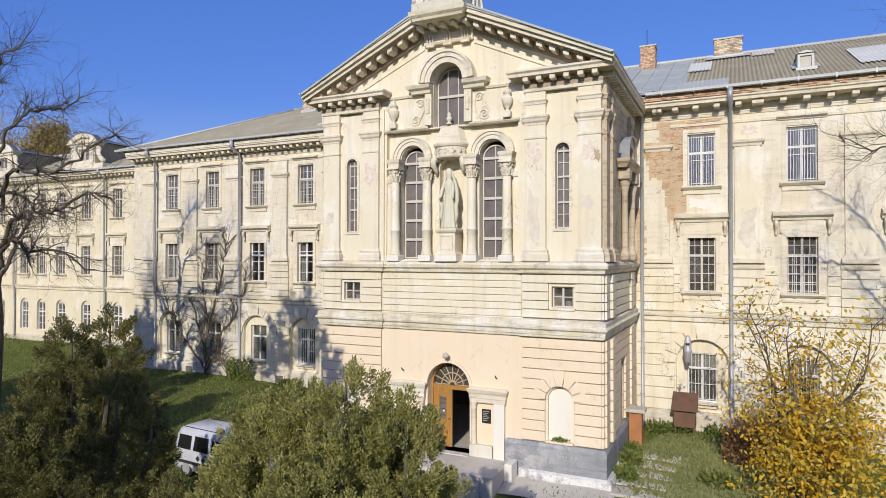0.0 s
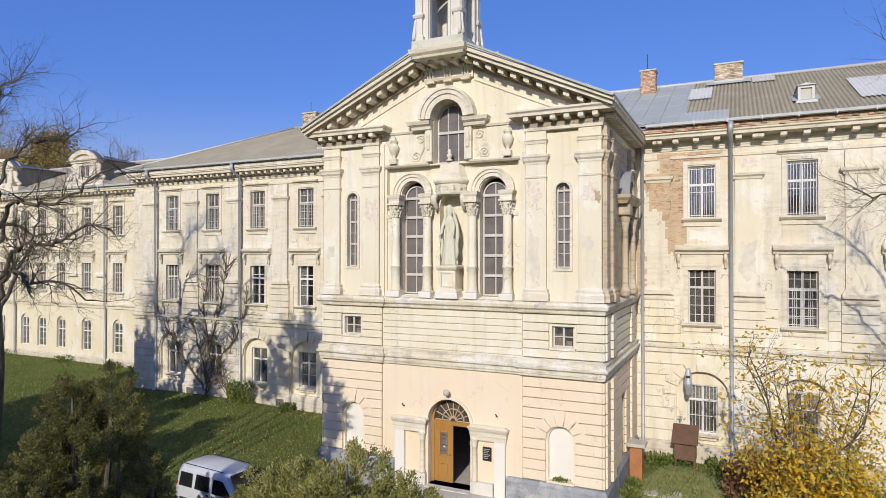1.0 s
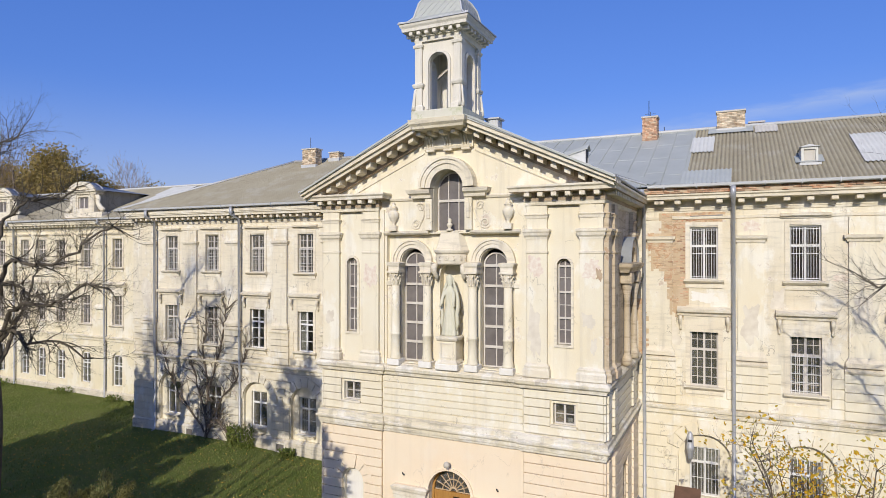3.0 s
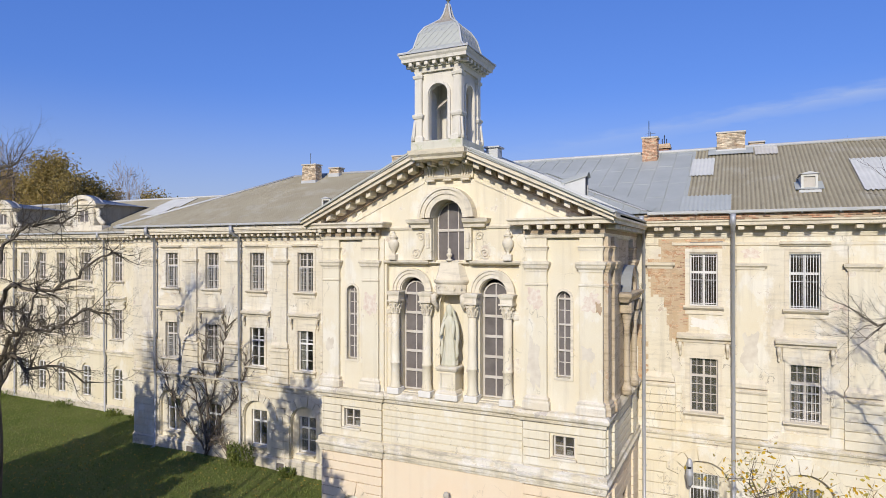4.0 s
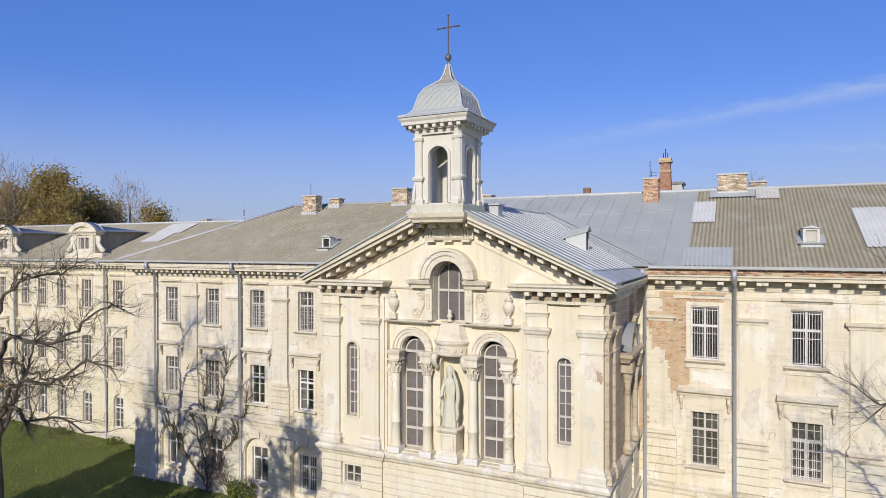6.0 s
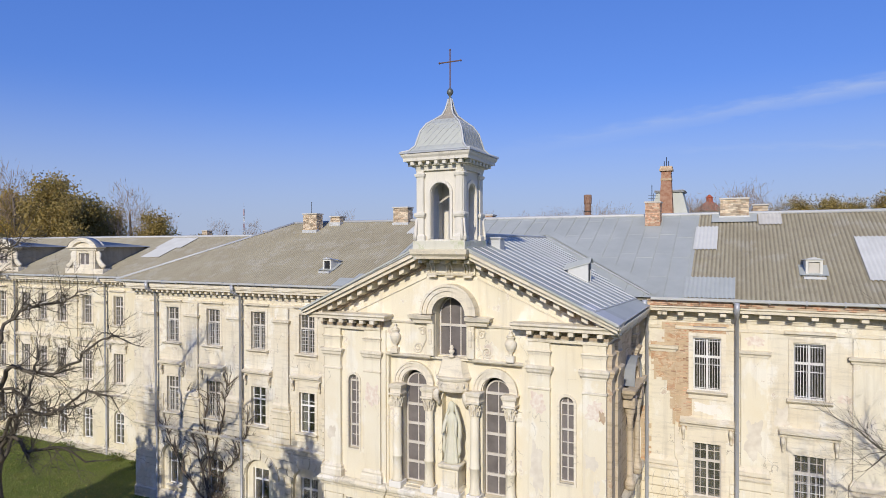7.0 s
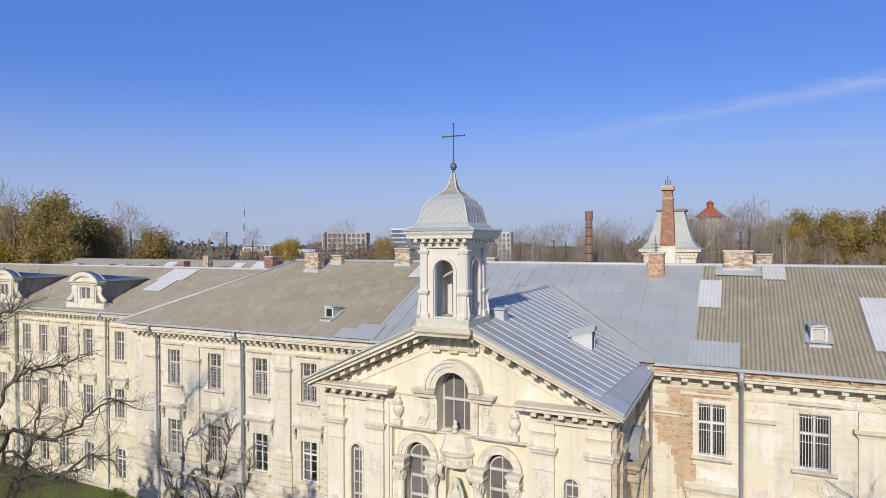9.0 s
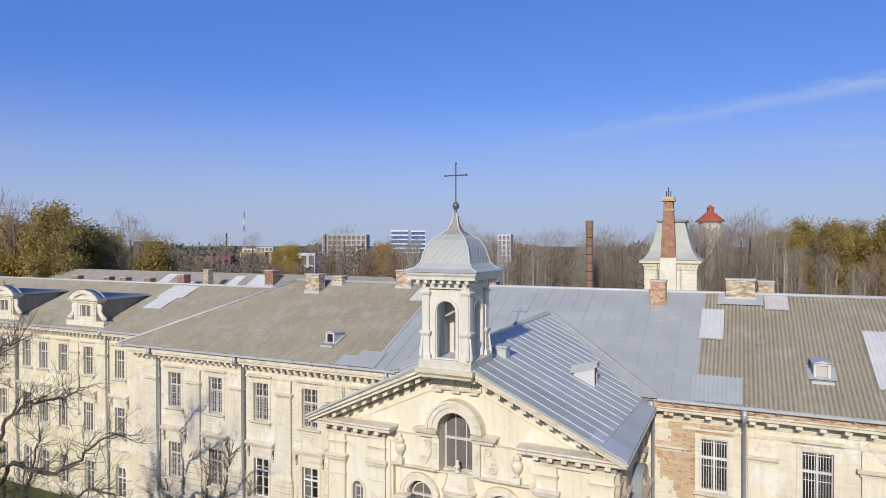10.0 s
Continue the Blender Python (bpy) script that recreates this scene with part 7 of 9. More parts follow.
def flake(x0, x1, z0, z1, y, material, parent, seed):
    """A thin ragged patch on a wall, wider than deep and uneven all round."""
    r = random.Random(seed)
    cx, cz, n = 0.5 * (x0 + x1), 0.5 * (z0 + z1), 40
    ph = [r.uniform(0, 6.28) for _ in range(4)]
    ring = []
    for i in range(n):
        a = 2 * math.pi * i / n
        k = 0.80 + 0.12 * math.sin(2 * a + ph[0]) + 0.12 * math.sin(5 * a + ph[1]) + 0.08 * math.sin(9 * a + ph[2]) + r.uniform(-0.09, 0.09)
        c, s = math.cos(a), math.sin(a)
        q = 1.0 / max(abs(c), abs(s)) ** 0.6
        ring.append((min(max(cx + 0.5 * (x1 - x0) * k * q * c, x0), x1), min(max(cz + 0.5 * (z1 - z0) * k * q * s, z0), z1)))
    bm = bmesh.new()
    a = [bm.verts.new((x, y - 0.004, z)) for x, z in ring]
    b = [bm.verts.new((x, y + 0.004, z)) for x, z in ring]
    m = bm.verts.new((cx, y - 0.004, cz))
    for i in range(n):
        j = (i + 1) % n
        bm.faces.new((m, a[i], a[j]))
        bm.faces.new((a[i], b[i], b[j], a[j]))
    bmesh.ops.recalc_face_normals(bm, faces=bm.faces)
    part("flaked_patch", bm, material, parent)


for k, (x0, x1, z0, z1, y, material, parent) in enumerate((
        (-3.44, -2.82, 9.55, 10.55, -0.034, RUBBLE, chapel), (2.80, 3.36, 10.05, 10.84, -0.034, RUBBLE, chapel),
        (4.56, 5.16, 10.05, 10.70, -0.034, RUBBLE, chapel), (5.0, 5.215, 10.0, 10.42, -0.038, WORN_BRICK, chapel),
        (2.80, 3.28, 7.4, 9.3, -0.034, UNDER, chapel), (4.55, 5.0, 8.5, 9.05, -0.034, UNDER, chapel), (4.82, 5.04, 7.7, 8.3, -0.034, UNDER, chapel),
        (-5.1, -4.7, 8.2, 8.8, -0.034, UNDER, chapel),
        (11.95, 12.4, 9.85, 10.15, WY - 0.004, RUBBLE, wing), (9.0, 9.76, 11.68, 12.1, WY - 0.094, RUBBLE, wing), (5.75, 6.56, 11.5, 12.15, WY - 0.094, UNDER, wing),
        (5.7, 6.9, 7.0, 8.6, WY - 0.004, UNDER, wing), (10.0, 10.5, 8.6, 9.6, WY - 0.004, UNDER, wing), (12.55, 13.25, 8.1, 9.6, WY - 0.094, UNDER, wing),
        (9.0, 9.7, 7.4, 9.0, WY - 0.094, UNDER, wing), (7.2, 8.3, 8.9, 9.4, WY - 0.004, WHITE, wing), (-23.6, -22.6, 7.4, 9.6, WY - 0.104, UNDER, wing),
        (-12.9, -12.6, 8.0, 9.0, WY - 0.094, UNDER, wing), (-10.2, -9.3, 8.6, 10.4, WY - 0.094, WHITE, wing))):
    flake(x0, x1, z0, z1, y, material, parent, 60 + k)

# ---- plants ----
THUJA = leaf_mat("thuja_sprays", [(0.15, 0.15, 0.045), (0.265, 0.26, 0.075), (0.37, 0.345, 0.105), (0.47, 0.41, 0.17)], 0.6)
SHAGGY = leaf_mat("olive_brown_conifer_sprays", [(0.06, 0.055, 0.025), (0.13, 0.125, 0.04), (0.22, 0.205, 0.065), (0.31, 0.275, 0.10)], 0.65)
DARK_CONIFER = leaf_mat("dark_conifer_sprays", [(0.07, 0.08, 0.028), (0.14, 0.15, 0.045), (0.22, 0.225, 0.07), (0.30, 0.29, 0.10)], 0.65)
YELLOW = leaf_mat("yellow_autumn_leaves", [(0.34, 0.20, 0.05), (0.60, 0.33, 0.02), (0.72, 0.44, 0.03), (0.58, 0.44, 0.07), (0.30, 0.29, 0.08), (0.20, 0.22, 0.07)])
OLIVE = leaf_mat("olive_autumn_leaves", [(0.26, 0.20, 0.065), (0.34, 0.255, 0.075), (0.38, 0.27, 0.085), (0.26, 0.235, 0.08)])
GOLD = leaf_mat("golden_autumn_leaves", [(0.42, 0.27, 0.06), (0.50, 0.33, 0.065), (0.43, 0.32, 0.08), (0.30, 0.27, 0.08)])
RUSSET = leaf_mat("russet_autumn_leaves", [(0.24, 0.13, 0.07), (0.32, 0.18, 0.09), (0.26, 0.19, 0.11)])
WEED = leaf_mat("green_weeds", [(0.08, 0.12, 0.025), (0.13, 0.17, 0.04), (0.20, 0.23, 0.06), (0.30, 0.27, 0.08)])
BLADE = leaf_mat("grass_blades", [(0.10, 0.145, 0.03), (0.165, 0.21, 0.045), (0.23, 0.26, 0.07), (0.32, 0.29, 0.12)], 0.7)


def blades(name, centres, ways, lengths, widths, material, rng, faces=2):
    """Small leaf-shaped faces at centres, pointing along ways; each leaf is crossed by a second one if faces is 2."""
    n = len(centres)
    ways = ways / np.maximum(1e-6, np.linalg.norm(ways, axis=1, keepdims=True))
    ref = rng.normal(size=(n, 3))
    side = np.cross(ways, ref)
    side /= np.maximum(1e-6, np.linalg.norm(side, axis=1, keepdims=True))
    other = np.cross(ways, side)
    L, W = lengths[:, None], widths[:, None]
    verts, polys = [], []
    for k in range(faces):
        s = side if k == 0 else other
        q = np.stack([centres, centres + ways * L * 0.45 + s * W, centres + ways * L, centres + ways * L * 0.45 - s * W], 1)
        verts.append(q.reshape(-1, 3))
        polys.append((np.arange(4 * n).reshape(-1, 4)) + 4 * n * k)
    me = bpy.data.meshes.new(name)
    v, p = np.concatenate(verts) * K, np.concatenate(polys)
    me.vertices.add(len(v))
    me.vertices.foreach_set("co", v.astype(np.float32).ravel())
    me.loops.add(p.size)
    me.loops.foreach_set("vertex_index", p.astype(np.int32).ravel())
    me.polygons.add(len(p))
    me.polygons.foreach_set("loop_start", np.arange(0, p.size, 4, dtype=np.int32))
    me.update(calc_edges=True)
    me.materials.append(material)
    return me


def child_mesh(name, me, parent, label=""):
    ob = new(name, me)
    ob.parent = parent
    ob.matrix_parent_inverse = Matrix.Translation(-Vector(parent.location))
    return tagged(ob, label=label)


def wander(a, b, n, wob, r):
    """Points from a to b with some crookedness."""
    a, b = Vector(a), Vector(b)
    out = [a]
    for i in range(1, n):
        t = i / n
        out.append(a.lerp(b, t) + Vector((r.uniform(-1, 1), r.uniform(-1, 1), r.uniform(-1, 1))) * wob * math.sin(math.pi * t))
    return out + [b]


def smooth_line(pts, k=4):
    """A curve through control points."""
    P = [Vector(p) for p in pts]
    P = [P[0] * 2 - P[1]] + P + [P[-1] * 2 - P[-2]]
    out = []
    for i in range(1, len(P) - 2):
        for j in range(k):
            t = j / k
            a, b, c, d = P[i - 1], P[i], P[i + 1], P[i + 2]
            out.append(0.5 * ((2 * b) + (c - a) * t + (2 * a - 5 * b + 4 * c - d) * t * t + (3 * b - a - 3 * c + d) * t ** 3))
    return out + [P[-2]]


def twigs(bm, p, way, length, rad, depth, r, droop=0.0, fork=(3, 4), tips=None):
    """Boughs that fork again and again into twigs."""
    way = Vector(way).normalized()
    n = 4 if depth > 1 else 3
    pts = [Vector(p)]
    d = way.copy()
    for i in range(n):
        d = (d + Vector((r.uniform(-1, 1), r.uniform(-1, 1), r.uniform(-1, 1))) * 0.28 + Vector((0, 0, -droop + 0.05))).normalized()
        pts.append(pts[-1] + d * length / n)
    tube(bm, pts, [rad * (1 - 0.65 * i / n) for i in range(n + 1)], 5 if depth > 2 else 3)
    if depth <= 0:
        if tips is not None:
            tips.append((pts[-1], d))
        return
    for _ in range(r.randint(*fork)):
        i = r.randint(1, n)
        s = Vector((r.uniform(-1, 1), r.uniform(-1, 1), r.uniform(-0.6, 1))).normalized()
        w = (d * 0.9 + s * 0.85).normalized()
        twigs(bm, pts[i], w, length * r.uniform(0.5, 0.75), rad * 0.5, depth - 1, r, droop, fork, tips)
    twigs(bm, pts[-1], d, length * 0.65, rad * 0.4, depth - 1, r, droop, fork, tips)


def clumps(bm, lobes, r):
    for x, y, z, rad in lobes:
        lathe(bm, [(rad * 0.3, -rad), (rad, -rad * 0.3), (rad * 0.9, rad * 0.4), (rad * 0.3, rad)], (x, y, z), 7)


# the old bare tree at the garden's edge
def bare_tree(at, limbs, trunk, label, seed, side=10, twig_len=1.3, depth=3, girth=0.30, slim=0.55):
    r = random.Random(seed)
    t = thing("tree", at, label, "tree", "garden trees")
    bm = bmesh.new()
    line = smooth_line(trunk, 4)
    tube(bm, line, [girth * (1 - 0.6 * i / len(line)) for i in range(len(line))], 10)
    part("trunk", bm, BARK, t, smooth=True)
    for pts, r0 in limbs:
        r0 *= slim
        bm = bmesh.new()
        line = smooth_line(pts, 5)
        line = [p + Vector((r.uniform(-1, 1), r.uniform(-1, 1), r.uniform(-1, 1))) * 0.10 for p in line]
        tube(bm, line, [r0 * (1 - 0.78 * i / (len(line) - 1)) + 0.012 for i in range(len(line))], 7)
        lb = part("limb", bm, BARK, t, smooth=True)
        bm = bmesh.new()
        for k in range(side):
            i = r.randint(len(line) // 4, len(line) - 2)
            d = (line[i + 1] - line[i]).normalized()
            s = Vector((r.uniform(-1, 1), r.uniform(-1, 1), r.uniform(-0.7, 0.9)))
            twigs(bm, line[i], d * 0.8 + s, twig_len * r.uniform(0.6, 1.1), r0 * 0.30 * (1 - 0.6 * i / len(line)) + 0.010, depth, r, 0.06, (2, 3))
        d = (line[-1] - line[-2]).normalized()
        twigs(bm, line[-1], d, twig_len, 0.022, depth, r, 0.03, (2, 3))
        tagged(link("branchwork", bm, BARK, lb), kind="stuff")
    return t


bare_tree((-18.9, -4.2, -0.6),
          [([(-18.8, -4.1, 6.0), (-18.3, -4.0, 7.5), (-17.6, -4.0, 7.7), (-16.8, -4.0, 7.3), (-16.0, -3.2, 7.3), (-15.4, -2.2, 6.4)], 0.17),
           ([(-18.8, -4.1, 7.0), (-17.8, -4.0, 8.5), (-16.8, -4.0, 8.8), (-15.5, -3.6, 8.9), (-14.7, -3.0, 9.6), (-13.8, -2.5, 9.4)], 0.14),
           ([(-18.9, -4.1, 8.6), (-18.0, -4.0, 9.7), (-16.7, -4.0, 9.3), (-15.9, -3.6, 8.9), (-15.0, -3.0, 9.1)], 0.11),
           ([(-18.9, -4.1, 9.4), (-17.8, -4.0, 10.5), (-16.4, -4.0, 10.4), (-15.2, -3.6, 10.6), (-14.1, -2.9, 11.6), (-13.4, -2.5, 11.9)], 0.15),
           ([(-18.9, -4.1, 10.6), (-18.2, -4.0, 12.2), (-17.1, -3.7, 13.0), (-16.2, -3.2, 13.1), (-15.2, -2.8, 13.6)], 0.12),
           ([(-18.9, -4.1, 11.0), (-19.0, -4.2, 13.6), (-18.2, -4.4, 15.0), (-17.0, -4.2, 15.6)], 0.12),
           ([(-18.8, -4.1, 5.0), (-19.8, -3.0, 7.0), (-20.8, -1.6, 8.6), (-21.6, -0.6, 10.4)], 0.15),
           ([(-18.9, -4.1, 8.0), (-20.0, -4.8, 10.2), (-21.2, -5.2, 12.4)], 0.14),
           ([(-18.9, -4.1, 9.0), (-18.2, -5.6, 10.6), (-17.2, -7.0, 11.6)], 0.11)],
          [(-18.9, -4.2, -0.7), (-18.75, -4.1, 2.0), (-18.6, -4.1, 4.4), (-18.95, -4.1, 7.5), (-18.9, -4.1, 11.2)],
          "old bare tree with crooked dark limbs on the lawn", 4, 30, 1.05, 3)
# the bare tree beyond the other edge, whose shadow lies on the wall
bare_tree((17.2, -2.6, -0.4),
          [([(17.0, -2.6, 6.5), (15.4, -1.8, 8.6), (14.0, -0.6, 9.8), (13.0, 0.4, 10.1), (12.2, 1.0, 10.0)], 0.13),
           ([(17.0, -2.6, 8.0), (15.6, -2.4, 10.8), (14.4, -1.6, 12.2), (13.2, -1.0, 13.2)], 0.12),
           ([(17.1, -2.6, 9.0), (16.8, -2.0, 12.0), (15.8, -1.4, 13.8)], 0.12),
           ([(17.0, -2.6, 7.0), (18.6, -3.2, 9.4), (19.8, -3.4, 11.8)], 0.13),
           ([(17.0, -2.6, 7.5), (16.2, -4.2, 10.0), (15.2, -5.4, 12.4)], 0.12)],
          [(17.2, -2.6, -0.5), (17.1, -2.6, 3.0), (16.9, -2.6, 6.5), (17.1, -2.6, 9.4)],
          "bare tree with thin drooping twigs beside the lawn", 9, 26, 1.1, 3, 0.12, 0.26)


# thujas: many small tufts of feathery sprays over a few broad swellings, with dark hollows between
def thuja(at, lobes, tufts, per, label, material, seed, spray=0.12, tuft=0.30, faces=2):
    """lobes: (x, y, z, half-width, half-height) of the swellings that the tufts sit on."""
    rng = np.random.default_rng(seed)
    r = random.Random(seed)
    t = thing("thuja", at, label, "conifer", "garden thujas")
    for cx, cy, cz, rad, hh in lobes:
        bm = bmesh.new()
        tube(bm, [(at[0] + 0.3 * (cx - at[0]), at[1] + 0.3 * (cy - at[1]), at[2] - 0.2), (0.5 * (at[0] + cx), 0.5 * (at[1] + cy), 0.5 * (cz + at[2])), (cx, cy, cz), (cx, cy, cz + 0.85 * hh)], [0.10, 0.08, 0.055, 0.012], 6)
        part("trunk", bm, BARK, t)
    area = np.array([q[3] * q[4] for q in lobes])
    P, N, S = [], [], []
    L = np.array(lobes)
    while len(P) < tufts:
        q = L[rng.choice(len(L), p=area / area.sum())]
        d = rng.normal(size=3)
        d /= np.linalg.norm(d)
        if d[2] < -0.55:
            continue
        f = rng.uniform(0.72, 1.04)
        p = q[:3] + d * np.array([q[3], q[3], q[4]]) * f
        inside = (((p - L[:, :3]) / np.stack([L[:, 3], L[:, 3], L[:, 4]], 1)) ** 2).sum(1).min()
        if inside < 0.45 or p[2] < at[2] + 0.1:
            continue
        P.append(p)
        N.append(d)
        S.append(tuft * rng.uniform(0.55, 1.25))
    P, N, S = np.array(P), np.array(N), np.array(S)
    k = np.repeat(np.arange(tufts), per)
    m = len(k)
    # every tuft leans outwards and up, and its sprays fan out along it
    axis = N * np.array([0.9, 0.9, 0.5]) + np.array([0, 0, 0.75]) + 0.35 * rng.normal(size=(tufts, 3))
    axis /= np.linalg.norm(axis, axis=1, keepdims=True)
    u = rng.random(m)
    spread = (0.42 * np.sin(np.pi * (0.12 + 0.8 * u)))[:, None] * rng.normal(size=(m, 3)) * 0.62
    c = P[k] + S[k][:, None] * (axis[k] * (1.5 * u[:, None] - 0.5) + spread)
    w = axis[k] * 0.9 + 1.2 * spread + 0.35 * rng.normal(size=(m, 3))
    me = blades("crown", c, w, spray * (0.6 + 0.9 * rng.random(m)), spray * (0.15 + 0.16 * rng.random(m)), material, rng, faces)
    child_mesh("crown", me, t)


thuja((3.0, -11.0, -0.9), [(3.35, -11.0, 3.9, 0.85, 1.35), (2.45, -11.0, 3.45, 0.95, 1.3), (1.55, -10.9, 3.0, 0.85, 1.4), (4.45, -11.0, 3.3, 0.75, 1.45), (3.7, -11.6, 2.6, 1.2, 1.8), (2.2, -11.7, 2.2, 1.2, 1.8), (1.35, -11.2, 1.9, 0.7, 1.3), (4.9, -11.2, 1.9, 0.75, 1.5), (3.2, -11.9, 1.0, 1.6, 1.6), (1.9, -11.8, 0.8, 1.0, 1.4), (4.6, -11.8, 0.6, 1.0, 1.4), (3.3, -10.2, 1.6, 1.5, 2.2)],
      1500, 300, "broad many-stemmed olive-green thuja in front of the chapel", THUJA, 1, 0.052, 0.25, 1)
thuja((-4.2, -10.0, -1.0), [(-4.95, -10.0, 4.35, 0.62, 1.25), (-3.75, -9.9, 4.45, 0.62, 1.25), (-4.4, -10.3, 3.4, 1.05, 1.5), (-5.5, -10.2, 2.7, 0.9, 1.5), (-3.1, -10.2, 3.2, 0.75, 1.5), (-2.55, -10.2, 2.4, 0.7, 1.4), (-4.4, -10.9, 2.0, 1.3, 1.8), (-5.9, -10.5, 1.5, 0.95, 1.4), (-2.05, -10.2, 2.9, 0.34, 1.3), (-3.0, -10.9, 1.4, 1.1, 1.6), (-5.0, -11.1, 0.6, 1.5, 1.5), (-3.0, -11.2, 0.3, 1.3, 1.3), (-6.8, -10.8, 0.6, 0.8, 1.2), (-2.4, -10.8, 0.4, 0.5, 1.1), (-1.1, -10.7, 1.35, 0.75, 1.2), (-0.2, -10.8, 1.55, 0.7, 1.3)],
      1150, 290, "shaggy olive-brown thuja with dark hollows on the lawn", SHAGGY, 2, 0.055, 0.27, 1)
thuja((-8.8, -12.5, -1.0), [(-9.2, -12.5, 1.2, 1.2, 2.0), (-8.0, -12.8, 0.9, 1.1, 1.8), (-10.4, -12.9, 0.8, 1.2, 1.6)], 200, 70, "low dark thuja clump at the garden's edge", DARK_CONIFER, 3)
# tall spruces outside the picture, which throw the long shade on the lawn
for i, (x, y, h, rad) in enumerate(((-15.6, -13.0, 11.5, 2.0), (-20.7, -12.0, 13.8, 1.3), (-11.5, -15.5, 9.5, 1.9), (-24.5, -10.0, 12.0, 2.2), (-18.2, -14.5, 11.0, 2.3), (-22.8, -13.0, 10.5, 2.2), (-13.2, -14.0, 7.5, 1.8))):
    thuja((x, y, -1.0), [(x, y, h * (0.3 + 0.18 * k) - 0.9, rad * (1.0 - 0.2 * k), h * 0.26) for k in range(4)], 220, 40, "tall dark conifer shading the lawn", DARK_CONIFER, 20 + i, 0.40, 0.6, 1)


# Unseen trees, their crowns shaped to throw shadows on walls and thuja.
thuja((-4.3, -14.6, -1.0), [(-3.5, -14.6, 9.3, 0.9, 1.7), (-1.7, -15.8, 5.6, 0.5, 1.4)], 80, 34, "unseen tall conifer, its crown shaped for the shadows on the walls", DARK_CONIFER, 29, 0.28, 0.58)
thuja((-8.9, -14.8, -1.0), [(-10.3, -14.8, 12.6, 0.7, 1.6), (-9.3, -14.8, 13.6, 0.6, 2.2), (-8.3, -14.8, 13.9, 0.7, 2.6), (-7.5, -14.8, 12.8, 0.6, 1.9), (-11.2, -14.8, 12.0, 0.6, 1.2)], 78, 30, "unseen tall conifer, its crown shaped for the shadows on the walls", DARK_CONIFER, 30, 0.28, 0.62)


# young yellow tree by the wing
def yellow_tree(at, seed):
    r = random.Random(seed)
    rng = np.random.default_rng(seed)
    t = thing("autumn_tree", at, "young multi-stemmed tree with thin yellow autumn leaves", "tree", "garden trees")
    tips = []
    for k in range(9):
        bm = bmesh.new()
        a = 2 * math.pi * k / 9 + r.uniform(-0.3, 0.3)
        top = Vector((at[0] + 1.5 * math.cos(a) * r.uniform(0.3, 1.1), at[1] + 1.3 * math.sin(a) * r.uniform(0.3, 1.1), r.uniform(3.4, 5.5)))
        line = smooth_line(wander((at[0] + 0.2 * math.cos(a), at[1] + 0.2 * math.sin(a), at[2]), top, 4, 0.25, r), 3)
        tube(bm, line, [0.05 * (1 - 0.75 * i / len(line)) for i in range(len(line))], 5)
        st = part("stem", bm, TWIG, t)
        bm = bmesh.new()
        for i in range(2, len(line), 1):
            for q in range(2):
                s = Vector((r.uniform(-1, 1), r.uniform(-1, 1), r.uniform(0.0, 0.9)))
                twigs(bm, line[i], s, r.uniform(0.5, 1.0), 0.013, 1, r, 0.02, (2, 3), tips)
        twigs(bm, line[-1], Vector((0, 0, 1)), 0.5, 0.012, 1, r, 0.0, (2, 3), tips)
        tagged(link("branchwork", bm, TWIG, st), kind="stuff")
    P = np.array([p for p, _ in tips])
    n = len(P)
    idx = []
    for j in range(n):
        z = P[j][2]
        m = 3 if z > 4.0 else 7 if z > 3.0 else 16
        idx += [j] * m
    idx = np.array(idx)
    c = P[idx] + rng.normal(size=(len(idx), 3)) * np.array([0.22, 0.22, 0.16])
    # the dense yellow skirt of low shoots
    m = 7600
    a = rng.random(m) * 2 * np.pi
    u = rng.random(m)
    rad = (2.3 - 1.1 * u) * np.sqrt(rng.random(m)) * (0.85 + 0.3 * np.sin(5 * a))
    low = np.stack([at[0] + 0.35 + rad * np.cos(a), at[1] - 0.5 + rad * np.sin(a) * 0.9, at[2] + 0.2 + 2.9 * u], 1)
    keep = np.sin(4.0 * low[:, 0] + low[:, 2] * 3) * np.sin(3.6 * low[:, 1] + 2 * low[:, 2]) + 0.4 * rng.normal(size=m) > 0.0
    c = np.concatenate([c, low[keep]])
    w = rng.normal(size=(len(c), 3)) + np.array([0, 0, -0.5])
    me = blades("leaves", c, w, 0.09 + 0.10 * rng.random(len(c)), 0.024 + 0.026 * rng.random(len(c)), YELLOW, rng, 1)
    child_mesh("foliage", me, t, "loose yellow and orange leaves")


yellow_tree((10.7, 0.7, 0.05), 6)


def weeds(name, label, spots, material, seed, n_each=260, h=0.45):
    rng = np.random.default_rng(seed)
    for x, y, rad in spots:
        z = ground_z(x, y)
        t = thing(name, (x, y, z), label, "plant", "weeds by the walls")
        a, q = rng.random(n_each) * 2 * np.pi, np.sqrt(rng.random(n_each)) * rad
        c = np.stack([x + q * np.cos(a), y + q * np.sin(a), z + h * rng.random(n_each) ** 1.3 * 1.6], 1)
        w = np.stack([np.cos(a) * 0.6, np.sin(a) * 0.6, 0.6 + rng.random(n_each)], 1) + 0.6 * rng.normal(size=(n_each, 3))
        me = blades("leaves", c, w, 0.10 + 0.12 * rng.random(n_each), 0.03 + 0.03 * rng.random(n_each), material, rng, 1)
        child_mesh("foliage", me, t)


